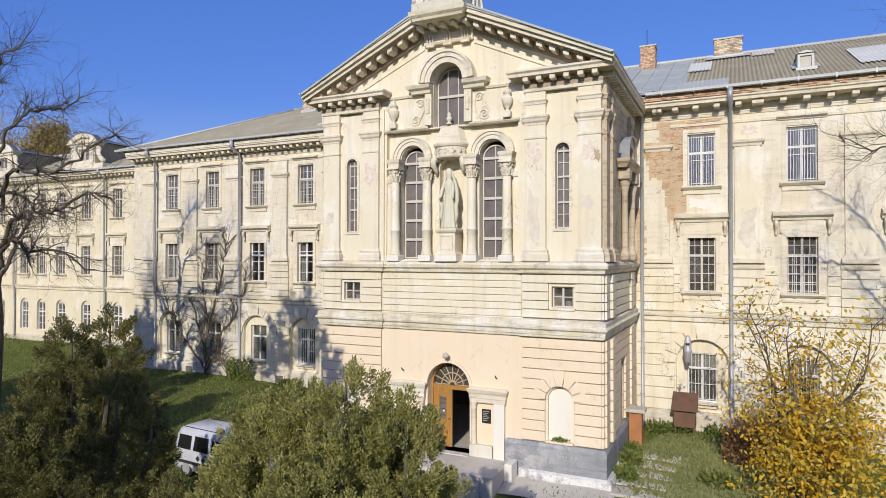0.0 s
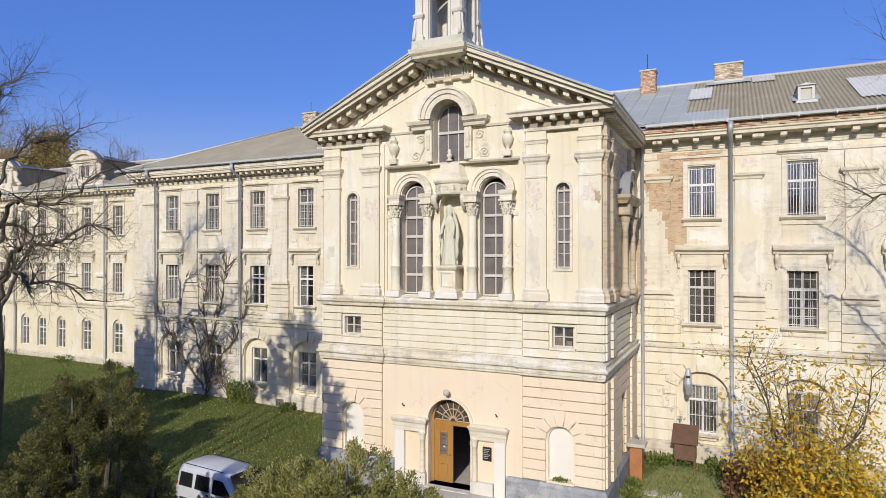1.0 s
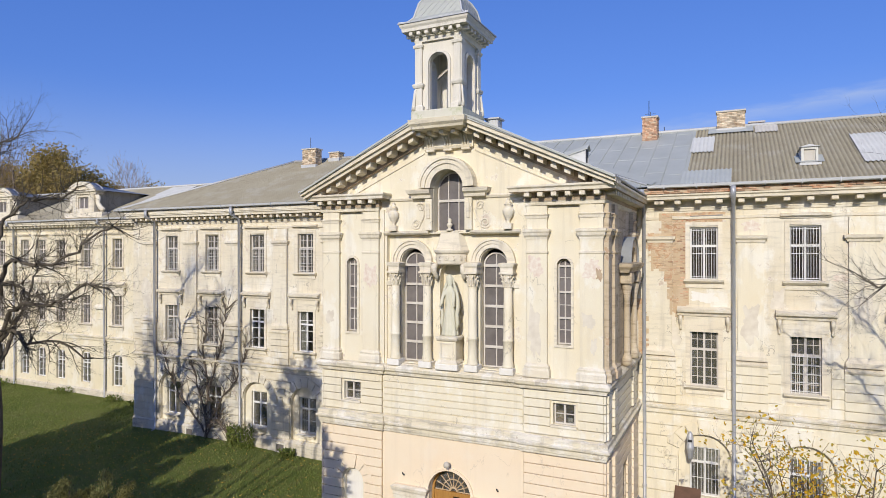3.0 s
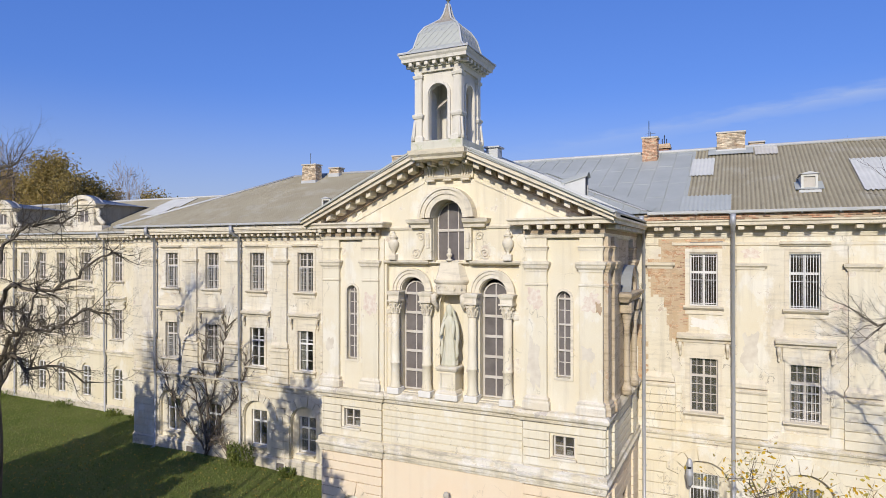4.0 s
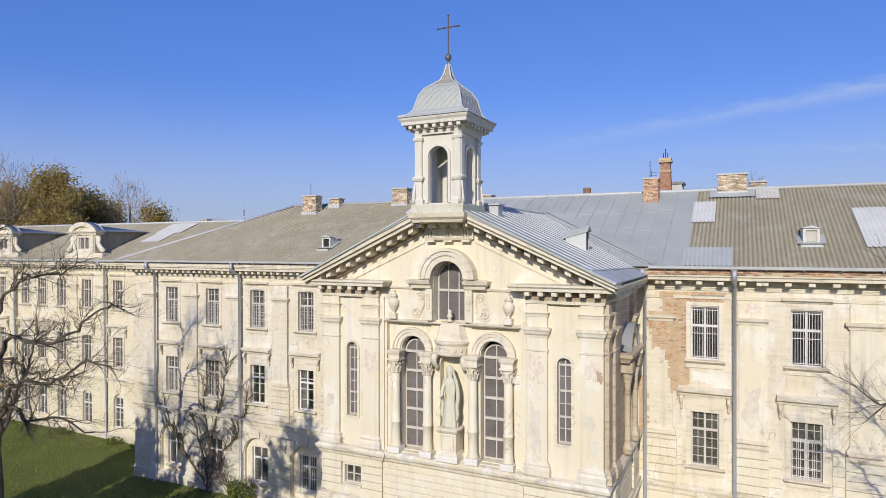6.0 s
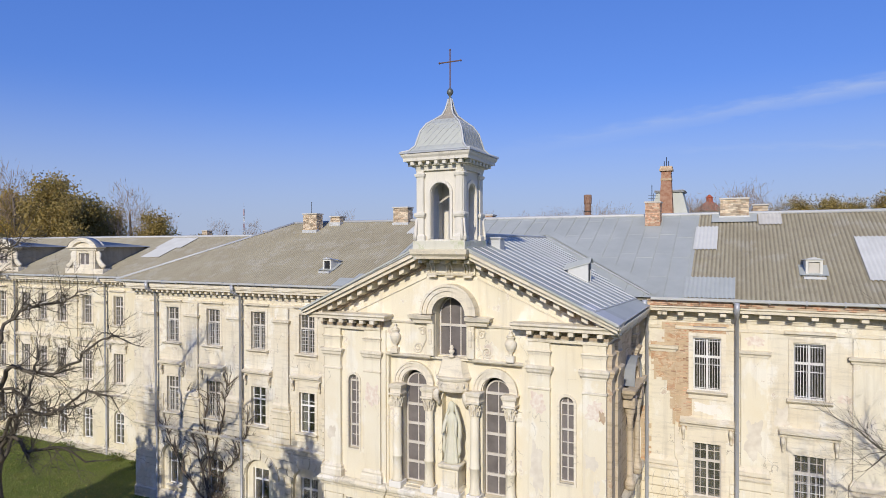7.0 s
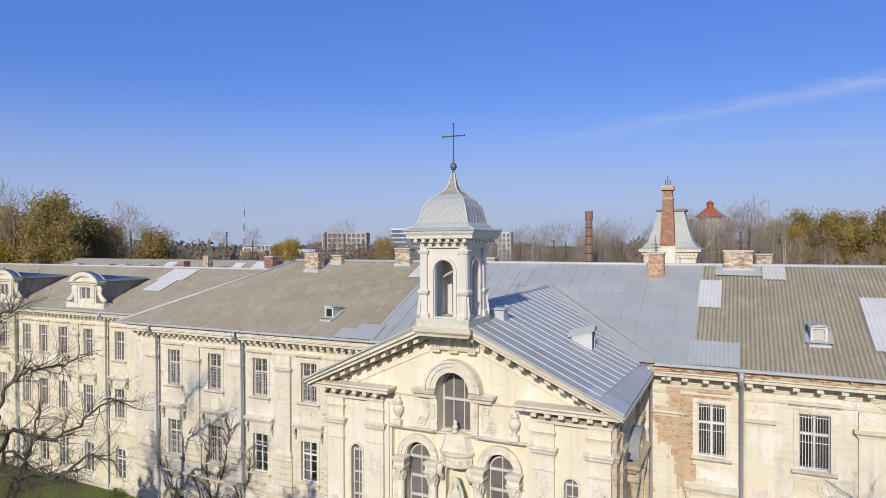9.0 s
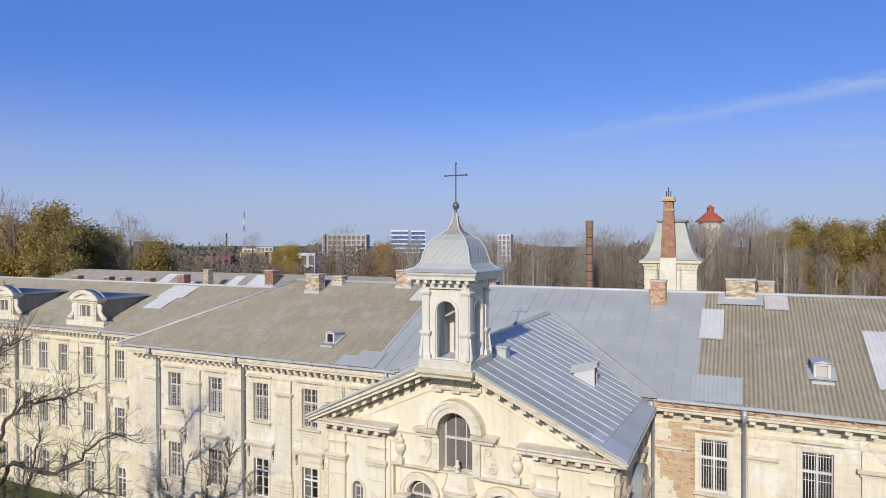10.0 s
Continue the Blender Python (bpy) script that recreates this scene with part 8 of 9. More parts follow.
weeds("shrub", "low green shrub growing against the wall", [(-15.4, 6.2, 0.45), (-14.9, 6.3, 0.35), (-15.9, 6.3, 0.3)], WEED, 31, 260, 0.65)
weeds("weed", "tangled weeds along the wall", [(5.75, 0.9, 0.35), (5.7, 2.2, 0.4), (5.6, 3.1, 0.3), (6.2, 5.9, 0.4), (7.0, 6.2, 0.35), (8.3, 6.3, 0.4), (9.2, 5.9, 0.5), (-28.0, 9.9, 0.6), (-30.4, 10.0, 0.7), (-36.0, 9.9, 0.8), (-43.0, 9.8, 1.0), (-12.2, 6.3, 0.4), (-9.0, 6.2, 0.5), (8.4, 1.6, 0.5)], WEED, 32, 240, 0.20)
weeds("weed", "dry brown bush under the window", [(9.6, 5.2, 0.7), (10.4, 5.0, 0.7), (9.0, 3.9, 0.5)], RUSSET, 33, 700, 0.7)
for s in (1, -1):
    rng = np.random.default_rng(40 + s)
    t = thing("sill_weed", (s * 3.9, 0.05, 1.2), "small yellow-green weed rooted on the niche sill", "plant", "sill weeds")
    n = 90
    c = np.stack([s * 3.9 + 0.14 * rng.normal(size=n), 0.05 + 0.05 * rng.normal(size=n), 1.22 + 0.10 * rng.random(n)], 1)
    child_mesh("foliage", blades("leaves", c, rng.normal(size=(n, 3)) + np.array([0, 0, 0.8]), 0.07 + 0.05 * rng.random(n), 0.02 + 0.015 * rng.random(n), WEED, rng, 1), t)

# grass over the lawn
rng = np.random.default_rng(77)
n = 90000
gx, gy = rng.uniform(-46, 14, n), rng.uniform(-9, 10.2, n)
ok = ~((np.abs(gx) < B + 0.5) & (gy > -0.4)) & ~((gx > LX - 0.2) & (gy > WY - 0.2)) & ~((gx > -1.6) & (gx < 3.2) & (gy > -2.2) & (gy < 0.3))
dens = 0.5 + 0.5 * np.sin(1.7 * gx + 0.6 * gy) * np.sin(1.3 * gy - 0.4 * gx)
ok &= rng.random(n) < 0.45 + 0.55 * dens
gx, gy = gx[ok], gy[ok]
gz = np.array([ground_z(a, b) for a, b in zip(gx, gy)])
c = np.stack([gx, gy, gz - 0.01], 1)
w = rng.normal(size=(len(c), 3)) * np.array([0.5, 0.5, 0.1]) + np.array([0, 0, 1.0])
grass = tagged(new("grass", blades("grass", c, w, 0.07 + 0.10 * rng.random(len(c)), 0.012 + 0.014 * rng.random(len(c)), BLADE, rng, 1)), "uneven tufts of lawn grass with dry stalks", "grass", kind="stuff")
# fallen leaves
n = 5000
gx, gy = rng.uniform(-30, 12, n), rng.uniform(-8, 6.4, n)
ok = ~((np.abs(gx) < B + 0.4) & (gy > -0.2))
gx, gy = gx[ok], gy[ok]
c = np.stack([gx, gy, np.array([ground_z(a, b) for a, b in zip(gx, gy)]) + 0.03], 1)
w = rng.normal(size=(len(c), 3)) * np.array([1, 1, 0.15])
tagged(new("fallen_leaves", blades("fallen_leaves", c, w, 0.07 + 0.05 * rng.random(len(c)), 0.025 + 0.015 * rng.random(len(c)), GOLD, rng, 1)), "scattered dry fallen leaves on the lawn", "leaves", kind="stuff")


# bare climber on the left wing wall
climber = thing("climber", (-18.3, 6.6, 0.5), "leafless climber spreading dark stems over the wall", "climber")
r = random.Random(8)
for pts in ([(-18.3, 6.62, 0.3), (-18.2, 6.62, 2.2), (-17.6, 6.64, 4.4), (-17.0, 6.64, 6.6), (-16.7, 6.64, 7.8)],
            [(-18.2, 6.62, 1.4), (-18.9, 6.62, 3.4), (-19.6, 6.64, 5.2), (-19.9, 6.64, 6.8)],
            [(-18.2, 6.62, 1.0), (-16.9, 6.60, 2.8), (-15.9, 6.64, 4.2), (-15.2, 6.64, 5.8)],
            [(-18.3, 6.62, 0.8), (-19.8, 6.60, 2.2), (-21.0, 6.64, 3.6), (-21.6, 6.64, 5.0)],
            [(-18.0, 6.62, 2.6), (-18.4, 6.62, 5.0), (-18.2, 6.64, 7.2)],
            [(-18.2, 6.55, 0.3), (-17.4, 6.45, 1.5), (-16.6, 6.4, 1.2), (-16.3, 6.4, 0.4)]):
    bm = bmesh.new()
    line = smooth_line(pts, 5)
    line = [p + Vector((r.uniform(-1, 1) * 0.10, r.uniform(-0.02, 0.02), r.uniform(-1, 1) * 0.08)) for p in line]
    tube(bm, line, [0.055 * (1 - 0.7 * i / len(line)) + 0.008 for i in range(len(line))], 5)
    for i in range(2, len(line)):
        for q in range(3):
            a = r.uniform(0.2, math.pi - 0.2)
            p2 = line[i] + Vector((math.cos(a), 0, math.sin(a))) * r.uniform(0.5, 1.4)
            mid = (line[i] + p2) / 2 + Vector((r.uniform(-0.2, 0.2), 0, r.uniform(-0.1, 0.2)))
            tube(bm, [line[i], mid, p2], [0.020, 0.013, 0.006], 4)
            for k in range(2):
                a2 = a + r.uniform(-0.9, 0.9)
                tube(bm, [mid, mid + Vector((math.cos(a2), 0, math.sin(a2))) * r.uniform(0.3, 0.8)], [0.010, 0.005], 3)
    part("stem", bm, TWIG, climber)


# ---- the distance ----
def far_tree(name, h, spread, seed, leaf=None, n_leaf=0, leaf_size=0.35, label="", depth=2, stems=1, bark=TWIG, fine=0, fine_mat=None):
    """A tree of the surrounding woods, built round its own foot: stems, boughs and, where it still has them, leaves."""
    r = random.Random(seed)
    rng = np.random.default_rng(seed)
    t = thing(name, (0, 0, 0), label, "tree", "trees round the grounds")
    tips = []
    bm = bmesh.new()
    for s in range(stems):
        a = 2 * math.pi * s / stems
        base = (0.5 * (stems > 1) * math.cos(a), 0.5 * (stems > 1) * math.sin(a), -0.5)
        top = (base[0] * 2.0 + r.uniform(-0.6, 0.6), base[1] * 2.0 + r.uniform(-0.6, 0.6), h * r.uniform(0.8, 0.92))
        line = smooth_line(wander(base, top, 5, 0.3, r), 2)
        tube(bm, line, [(0.022 * h / stems ** 0.4) * (1 - 0.85 * i / len(line)) + 0.02 for i in range(len(line))], 5)
        for i in range(2, len(line)):
            for q in range(3 if stems == 1 else 2):
                a2 = r.uniform(0, 2 * math.pi)
                f = i / len(line)
                d = Vector((math.cos(a2), math.sin(a2), 0.5 + 0.9 * f))
                twigs(bm, line[i], d, spread * (1.05 - 0.6 * f) * r.uniform(0.55, 1.0), 0.05 * (1.1 - f), depth - 1, r, -0.03, (2, 3), tips)
    part("trunk", bm, bark, t)
    if leaf and n_leaf:
        P = np.array([tuple(p) for p, _ in tips])
        c = P[rng.integers(0, len(P), n_leaf)] + rng.normal(size=(n_leaf, 3)) * spread * 0.14
        w = rng.normal(size=(n_leaf, 3))
        me = blades("crown", c, w, leaf_size * (0.6 + 0.8 * rng.random(n_leaf)), leaf_size * (0.25 + 0.2 * rng.random(n_leaf)), leaf, rng, 1)
        child_mesh("crown", me, t)
    if fine:
        P = np.array([tuple(p) for p, _ in tips])
        D = np.array([tuple(d) for _, d in tips])
        k = rng.integers(0, len(P), fine)
        c = P[k] + rng.normal(size=(fine, 3)) * spread * 0.16
        w = D[k] + 0.5 * rng.normal(size=(fine, 3)) + np.array([0, 0, 0.5])
        me = blades("fine_twigs", c, w, 0.7 + 0.9 * rng.random(fine), 0.016 + 0.014 * rng.random(fine), fine_mat, rng, 1)
        tagged(child_mesh("branchwork", me, t), kind="stuff")
    return t


# Twig tones are lightened to stand in for the haze of distance.
FINE = leaf_mat("fine_grey_twigs", [(0.32, 0.28, 0.22), (0.40, 0.35, 0.27), (0.46, 0.41, 0.33)], 0.9)
FINE_BROWN = leaf_mat("fine_brown_twigs", [(0.29, 0.22, 0.16), (0.37, 0.28, 0.20), (0.42, 0.33, 0.25)], 0.9)
PALE_BARK = painted("pale_grey_poplar_bark", (0.30, 0.26, 0.20), (0.40, 0.35, 0.27), 0.9, 0.0, 2.0)
kinds = {
    "bare": far_tree("bare_tree", 20, 4.2, 101, label="tall bare tree with fine grey twigs behind the building", stems=1, fine=1900, fine_mat=FINE_BROWN),
    "poplar": far_tree("poplar", 21, 2.3, 102, label="slender bare poplar with pale upright stems behind the building", stems=4, bark=PALE_BARK, fine=2000, fine_mat=FINE),
    "olive": far_tree("leafy_tree", 19, 4.6, 103, OLIVE, 20000, 0.27, "broad tree with olive-brown autumn leaves beyond the roofs"),
    "gold": far_tree("golden_tree", 18, 4.6, 104, GOLD, 20000, 0.27, "broad tree with golden autumn leaves beyond the roofs"),
    "russet": far_tree("russet_tree", 15, 3.6, 105, RUSSET, 5000, 0.22, "thin tree with russet autumn leaves beyond the roofs", fine=2200, fine_mat=FINE_BROWN),
}
first = {k: True for k in kinds}


def plant(kind, x, y, scale, turn):
    z = ground_z(x, y)
    m = Matrix.LocRotScale(Vector((x, y, z)) * K, Euler((0, 0, turn)), None)
    if first[kind]:
        first[kind] = False
        ob = kinds[kind]
        ob.matrix_basis = m
    else:
        ob = copy_thing(kinds[kind], m)
    ob.scale = (scale, scale, scale)
    return ob


r = random.Random(21)


def grove(x0, x1, y0, y1, n, mix, lo, hi):
    for i in range(n):
        x, y = x0 + (x1 - x0) * (i + r.random()) / n, r.uniform(y0, y1)
        plant(r.choice(mix), x, y, r.uniform(lo, hi), r.uniform(0, 6.28))


# the empties stand at the trees' feet: their parts keep to them
for ob in kinds.values():
    for ch in ob.children:
        ch.matrix_parent_inverse = Matrix.Identity(4)

grove(-90, -62, 26, 44, 10, ["olive", "olive", "gold", "bare"], 0.9, 1.08)
for x, y, s, k in ((-69, 29, 1.12, "olive"), (-73, 33, 1.12, "olive"), (-78, 30, 1.16, "bare"), (-66, 38, 1.05, "bare"), (-83, 34, 1.15, "gold"), (-80, 27, 0.8, "gold"), (-64, 42, 0.8, "gold")):
    plant(k, x, y, s, x)
grove(-120, -64, 70, 120, 16, ["russet", "bare", "gold", "russet"], 0.85, 1.05)
grove(-62, -36, 80, 112, 12, ["poplar", "russet", "bare"], 0.9, 1.08)
grove(-34, -4, 78, 106, 22, ["poplar", "bare", "russet", "poplar", "bare"], 0.86, 1.02)
grove(-16, 0, 84, 100, 6, ["poplar", "bare"], 0.92, 1.05)
grove(0, 14, 74, 96, 14, ["poplar", "bare", "poplar"], 0.95, 1.08)
grove(10, 42, 76, 90, 14, ["poplar", "poplar", "bare", "poplar"], 0.72, 0.88)
grove(13, 52, 90, 104, 26, ["gold", "olive", "olive"], 0.98, 1.08)
grove(-4, 7, 108, 132, 7, ["poplar", "bare", "poplar"], 1.02, 1.12)

# unseen leaf belt round behind the viewer, added to cut low sky light
rng = np.random.default_rng(91)
n = 16000
ang = rng.uniform(radians(110), radians(300), n)
hgt = 15 + 5 * np.sin(9 * ang) * np.sin(23 * ang + 1)
dist = rng.uniform(62, 84, n)
c = np.stack([9 + dist * np.sin(ang), -19 + dist * np.cos(ang), hgt * rng.random(n) ** 0.8 - 0.5], 1)
screen_ob = tagged(new("park_woods", blades("park_woods", c, rng.normal(size=(n, 3)), 1.6 + 1.2 * rng.random(n), 0.5 + 0.4 * rng.random(n), OLIVE, rng, 1)), "unseen leaf belt behind the viewer that blocks low sky light", "woods", kind="stuff")

# low far woods and town as one uneven belt
rng = np.random.default_rng(55)
n = 60000
ang = rng.uniform(radians(-64), radians(16), n)
dist = rng.uniform(150, 700, n) ** 1.0
hmax = 9 + 7 * np.sin(ang * 31 + dist * 0.01) * np.sin(ang * 13) + 3 * rng.random(n)
c = np.stack([8 + dist * np.sin(ang), -18 + dist * np.cos(ang), np.maximum(hmax, 3) * rng.random(n) ** 0.6 + 1.0], 1)
w = rng.normal(size=(n, 3)) + np.array([0, 0, 0.6])
size = 0.7 + dist * 0.004
# Leaf tones with distance haze mixed into the colour.
FARWOOD = leaf_mat("far_autumn_woods", [(0.17, 0.145, 0.115), (0.22, 0.175, 0.12), (0.20, 0.18, 0.13), (0.26, 0.18, 0.09)], 0.9)
tagged(new("far_woods", blades("far_woods", c, w, size * (0.6 + 0.8 * rng.random(n)), size * 0.4, FARWOOD, rng, 1)), "hazy belt of autumn woods out to the horizon", "woods", kind="stuff")


# ---- buildings behind ----
def rear_building():
    b = thing("rear_building", (-40, 27, 0.6), "long rear wing with a patched grey roof and brick chimneys", "building")
    part("wall", boxed(-72, -14, 23.2, 33, 0.2, 13.4), FAR_CREAM, b)
    bm = bmesh.new()
    v = [bm.verts.new(p) for p in ((-73, 22.6, 13.4), (-13, 22.6, 13.4), (-13, 33.6, 13.4), (-73, 33.6, 13.4), (-68, 28.1, 16.45), (-19, 28.1, 16.45))]
    for f in ((0, 1, 5, 4), (1, 2, 5), (2, 3, 4, 5), (3, 0, 4), (3, 2, 1, 0)):
        bm.faces.new([v[i] for i in f])
    rf = part("roof", bm, SLATE, b, "grey-brown sheet roof")
    zf = lambda y: 13.4 + (y - 22.6) * (16.45 - 13.4) / 5.5
    for x0, x1, y0, y1, sk in ((-42.5, -40.6, 23.5, 26.4, 0.0), (-36.5, -35.2, 24.0, 27.6, 0.0), (-34.0, -31.4, 26.0, 27.8, 0.0), (-30.6, -29.4, 23.4, 25.4, 0.0), (-27.8, -26.2, 24.2, 27.8, 0.0), (-46.0, -44.5, 25.0, 27.6, 0.0), (-33.0, -32.0, 23.2, 25.0, 0.0)):
        patch(rf, x0, x1, y0, y1, zf, SHEET, 0.05, 0.0, sk)
    return b


rear_building()
SOOTY = painted("sooty_red_brick", (0.27, 0.125, 0.075), (0.40, 0.27, 0.19), 0.95, 0.0, 5.0, 20, 0.5, 0.3)
brick_chimney(-40.2, 24.4, 14.1, 16.4, 0.45, 0.4, SOOTY, label="red brick chimney on the rear roof")
brick_chimney(-31.2, 26.6, 15.4, 16.85, 0.5, 0.4, SOOTY, label="broad red brick chimney on the rear roof")
brick_chimney(-37.0, 24.4, 14.2, 16.9, 0.32, 0.32, BRICK_Y, label="tall narrow yellow brick chimney on the rear roof")
for x in (-44.0, -47.5, -50.0, -55.0, -35.2):
    brick_chimney(x, 23.6, 14.0, 16.0 if x < -40 else 15.6, 0.42, 0.35, SOOTY, label="squat dark brick chimney on the rear roof")


STACK = painted("sooty_brown_brick", (0.265, 0.11, 0.06), (0.42, 0.26, 0.17), 0.95, 0.0, 2.0, 9, 0.5)


def mansard_tower():
    b = thing("mansard_tower", (1.05, 63.4, 0.6), "cream brick tower block with a tall pale mansard roof", "building")
    x0, x1, y0, y1 = -1.9, 4.0, 60.4, 66.4
    part("wall", boxed(x0, x1, y0, y1, 0.2, 16.6), CREAM, b)
    sq2 = [(x0, y1), (x0, y0), (x1, y0), (x1, y1)]
    bm = bmesh.new()
    sweep(bm, [(0, 16.5), (0.2, 16.6), (0.3, 16.9), (0.55, 17.0), (0.6, 17.3), (0, 17.4)], sq2, True)
    part("cornice", bm, CREAM, b)
    for i in range(15):
        part("dentil", boxed(x0 + 0.1 + 0.41 * i, x0 + 0.3 + 0.41 * i, y0 - 0.35, y0, 16.25, 16.6), TRIM, b)
    for z in (13.4, 14.2, 15.0, 15.8):
        part("course", boxed(x0 - 0.06, x1 + 0.06, y0 - 0.06, y0 + 0.1, z, z + 0.62), CREAM, b)
    prof2 = [(0.5, 17.35), (0.1, 17.6), (-0.4, 18.3), (-0.85, 19.6), (-1.25, 21.2), (-1.45, 22.0)]
    bm = bmesh.new()
    rings = [[bm.verts.new(p) for p in ((x0 - o, y0 - o, z), (x1 + o, y0 - o, z), (x1 + o, y1 + o, z), (x0 - o, y1 + o, z))] for o, z in prof2]
    for p, q in zip(rings, rings[1:]):
        for i in range(4):
            bm.faces.new((p[i], p[(i + 1) % 4], q[(i + 1) % 4], q[i]))
    bm.faces.new(rings[-1])
    rf = part("roof", bm, ZINC, b, "pale metal mansard roof", smooth=False)
    bm = bmesh.new()
    sweep(bm, [(-1.5, 21.95), (-1.25, 22.0), (-1.15, 22.2), (-1.25, 22.3), (-1.6, 22.3)], sq2, True)
    link("crown_rail", bm, GUTTER, rf)
    part("downpipe", boxed(2.15, 2.35, y0 - 0.2, y0, 5, 16.6), GUTTER, b)


mansard_tower()
tc = thing("tapered_chimney", (0.85, 60.5, 0.6), "tall tapered red brick chimney with a moulded head", "chimney")
part("base", boxed(-0.1, 1.8, 59.7, 61.4, 0.2, 17.75, 0.03), CREAM, tc, "cream plastered base against the tower")
bm = bmesh.new()
rings = []
for h, z in ((0.86, 17.7), (0.83, 18.0), (0.54, 24.3), (0.54, 24.5)):
    rings.append([bm.verts.new((0.85 + sx * h, 60.5 + sy * h, z)) for sx, sy in ((-1, -1), (1, -1), (1, 1), (-1, 1))])
for p, q in zip(rings, rings[1:]):
    for i in range(4):
        bm.faces.new((p[i], p[(i + 1) % 4], q[(i + 1) % 4], q[i]))
bm.faces.new(rings[-1])
part("shaft", bm, STACK, tc)
bm = bmesh.new()
for z, w in ((23.3, 0.63), (24.47, 0.75), (24.75, 0.68)):
    box(bm, 0.85 - w, 0.85 + w, 60.5 - w, 60.5 + w, z, z + 0.28)
part("head", bm, WORN_BRICK, tc)
bm = bmesh.new()
for dx in (-0.25, 0, 0.25):
    tube(bm, [(0.85 + dx, 60.5, 25.0), (0.85 + dx, 60.5, 25.7 + (0.5 if dx == 0 else 0))], 0.05, 5)
part("spike", bm, DARK, tc)
fc = thing("factory_chimney", (-10.4, 68.2, 0.6), "slim round brick factory chimney with iron hoops", "chimney")
bm = bmesh.new()
lathe(bm, [(0.68, 0), (0.47, 20.6), (0.55, 20.8), (0.55, 21.9), (0.5, 22.0)], (-10.4, 68.2, 0.6), 12)
part("shaft", bm, SOOTY, fc, smooth=False)
for i in range(9):
    bm = bmesh.new()
    rr = 0.68 - 0.21 * (10 + 1.2 * i) / 20.6 + 0.03
    lathe(bm, [(rr, 0), (rr, 0.12)], (-10.4, 68.2, 10.6 + 1.2 * i), 12)
    part("hoop", bm, DARK, fc)


def water_tower():
    x, y = 0.3, 193.0
    b = thing("water_tower", (x, y, 0.6), "round pale tower with a red conical roof above the trees", "tower")
    bm = bmesh.new()
    lathe(bm, [(3.3, 0), (3.3, 25.3), (3.8, 25.8)], (x, y, 0.6), 20)
    part("wall", bm, CREAM, b)
    bm = bmesh.new()
    lathe(bm, [(4.4, 26.2), (4.4, 26.4), (1.2, 29.1), (1.0, 29.2), (1.0, 30.4), (1.25, 30.5), (0.1, 31.5)], (x, y, 0.0), 20)
    part("roof", bm, painted("red_roof_paint", (0.42, 0.10, 0.04), (0.34, 0.08, 0.035), 0.6), b, "faded red cone roof")


water_tower()
PALE_WALL = painted("pale_town_render", (0.50, 0.50, 0.52), (0.58, 0.57, 0.56), 0.8)
BLUE_GLASS = painted("blue_office_glass", (0.06, 0.12, 0.26), (0.10, 0.17, 0.32), 0.15, 0.0, 0.1)


def town_block(x, y, w, d, h, floors, bays, wall, turn, label, glassy=DUSTY, cat="building", ribbons=False):
    """A distant block: slabs, piers and a window in each bay, or glass ribbons."""
    b = thing("town_block", (x, y, 0.6), label, cat, "town blocks")
    rot = Matrix.Translation((x, y, 0)) @ Matrix.Rotation(radians(turn), 4, "Z")
    fh = h / floors
    part("core", turned(boxed(-w / 2 + 0.6, w / 2 - 0.6, -d / 2 + 0.6, d / 2 - 0.6, 0.2, h), rot), glassy, b)
    for i in range(floors + 1):
        part("floor_slab", turned(boxed(-w / 2, w / 2, -d / 2, d / 2, i * fh - 0.1, i * fh + (0.9 if ribbons else 0.7)), rot), wall, b)
    if not ribbons:
        for j in range(bays + 1):
            u = -w / 2 + (w - 0.8) * j / bays
            part("pier", turned(boxed(u, u + 0.8, -d / 2 + 0.1, d / 2 - 0.1, 0.2, h), rot), wall, b)
    return b


town_block(-211, 300, 27, 16, 24.2, 8, 9, painted("bare_concrete_frame", (0.40, 0.38, 0.34), (0.48, 0.45, 0.40), 0.9), 25, "unfinished concrete apartment block in the distance")
town_block(-217, 378, 13, 14, 28.2, 9, 4, FRAME_W, 25, "white and blue glass office building in the distance", BLUE_GLASS, ribbons=True)
town_block(-206, 385, 11, 12, 28, 9, 4, FRAME_W, 32, "white and blue glass office building in the distance", BLUE_GLASS, ribbons=True)
town_block(-128, 150, 16, 10, 15.5, 4, 6, PALE_WALL, 22, "pale low block behind bare trees")
town_block(-322, 338, 12, 10, 15, 4, 4, FRAME_W, 30, "white house block in the distance")
town_block(-306, 335, 12, 10, 16.5, 5, 4, PALE_WALL, 30, "pale house block in the distance")
town_block(-313, 240, 14, 12, 20, 6, 5, painted("dark_block_cladding", (0.07, 0.07, 0.08), (0.10, 0.10, 0.11), 0.6), 40, "dark flat-roofed block in the distance")
town_block(-277, 250, 32, 12, 11.5, 3, 10, painted("dark_red_render", (0.22, 0.05, 0.05), (0.28, 0.07, 0.06), 0.8), 32, "long dark red building in the distance")
town_block(-117.5, 330, 8, 12, 24, 8, 3, PALE_WALL, 12, "pale apartment block above the trees")
town_block(-285, 300, 16, 12, 13, 3, 5, painted("ochre_render", (0.46, 0.36, 0.14), (0.4, 0.3, 0.12), 0.8), 30, "ochre house block in the distance")
mast = thing("radio_mast", (-353, 362, 0.6), "red and white lattice radio mast in the distance", "mast")
MAST_R = painted("mast_red_paint", (0.42, 0.22, 0.20), (0.48, 0.27, 0.25), 0.6)
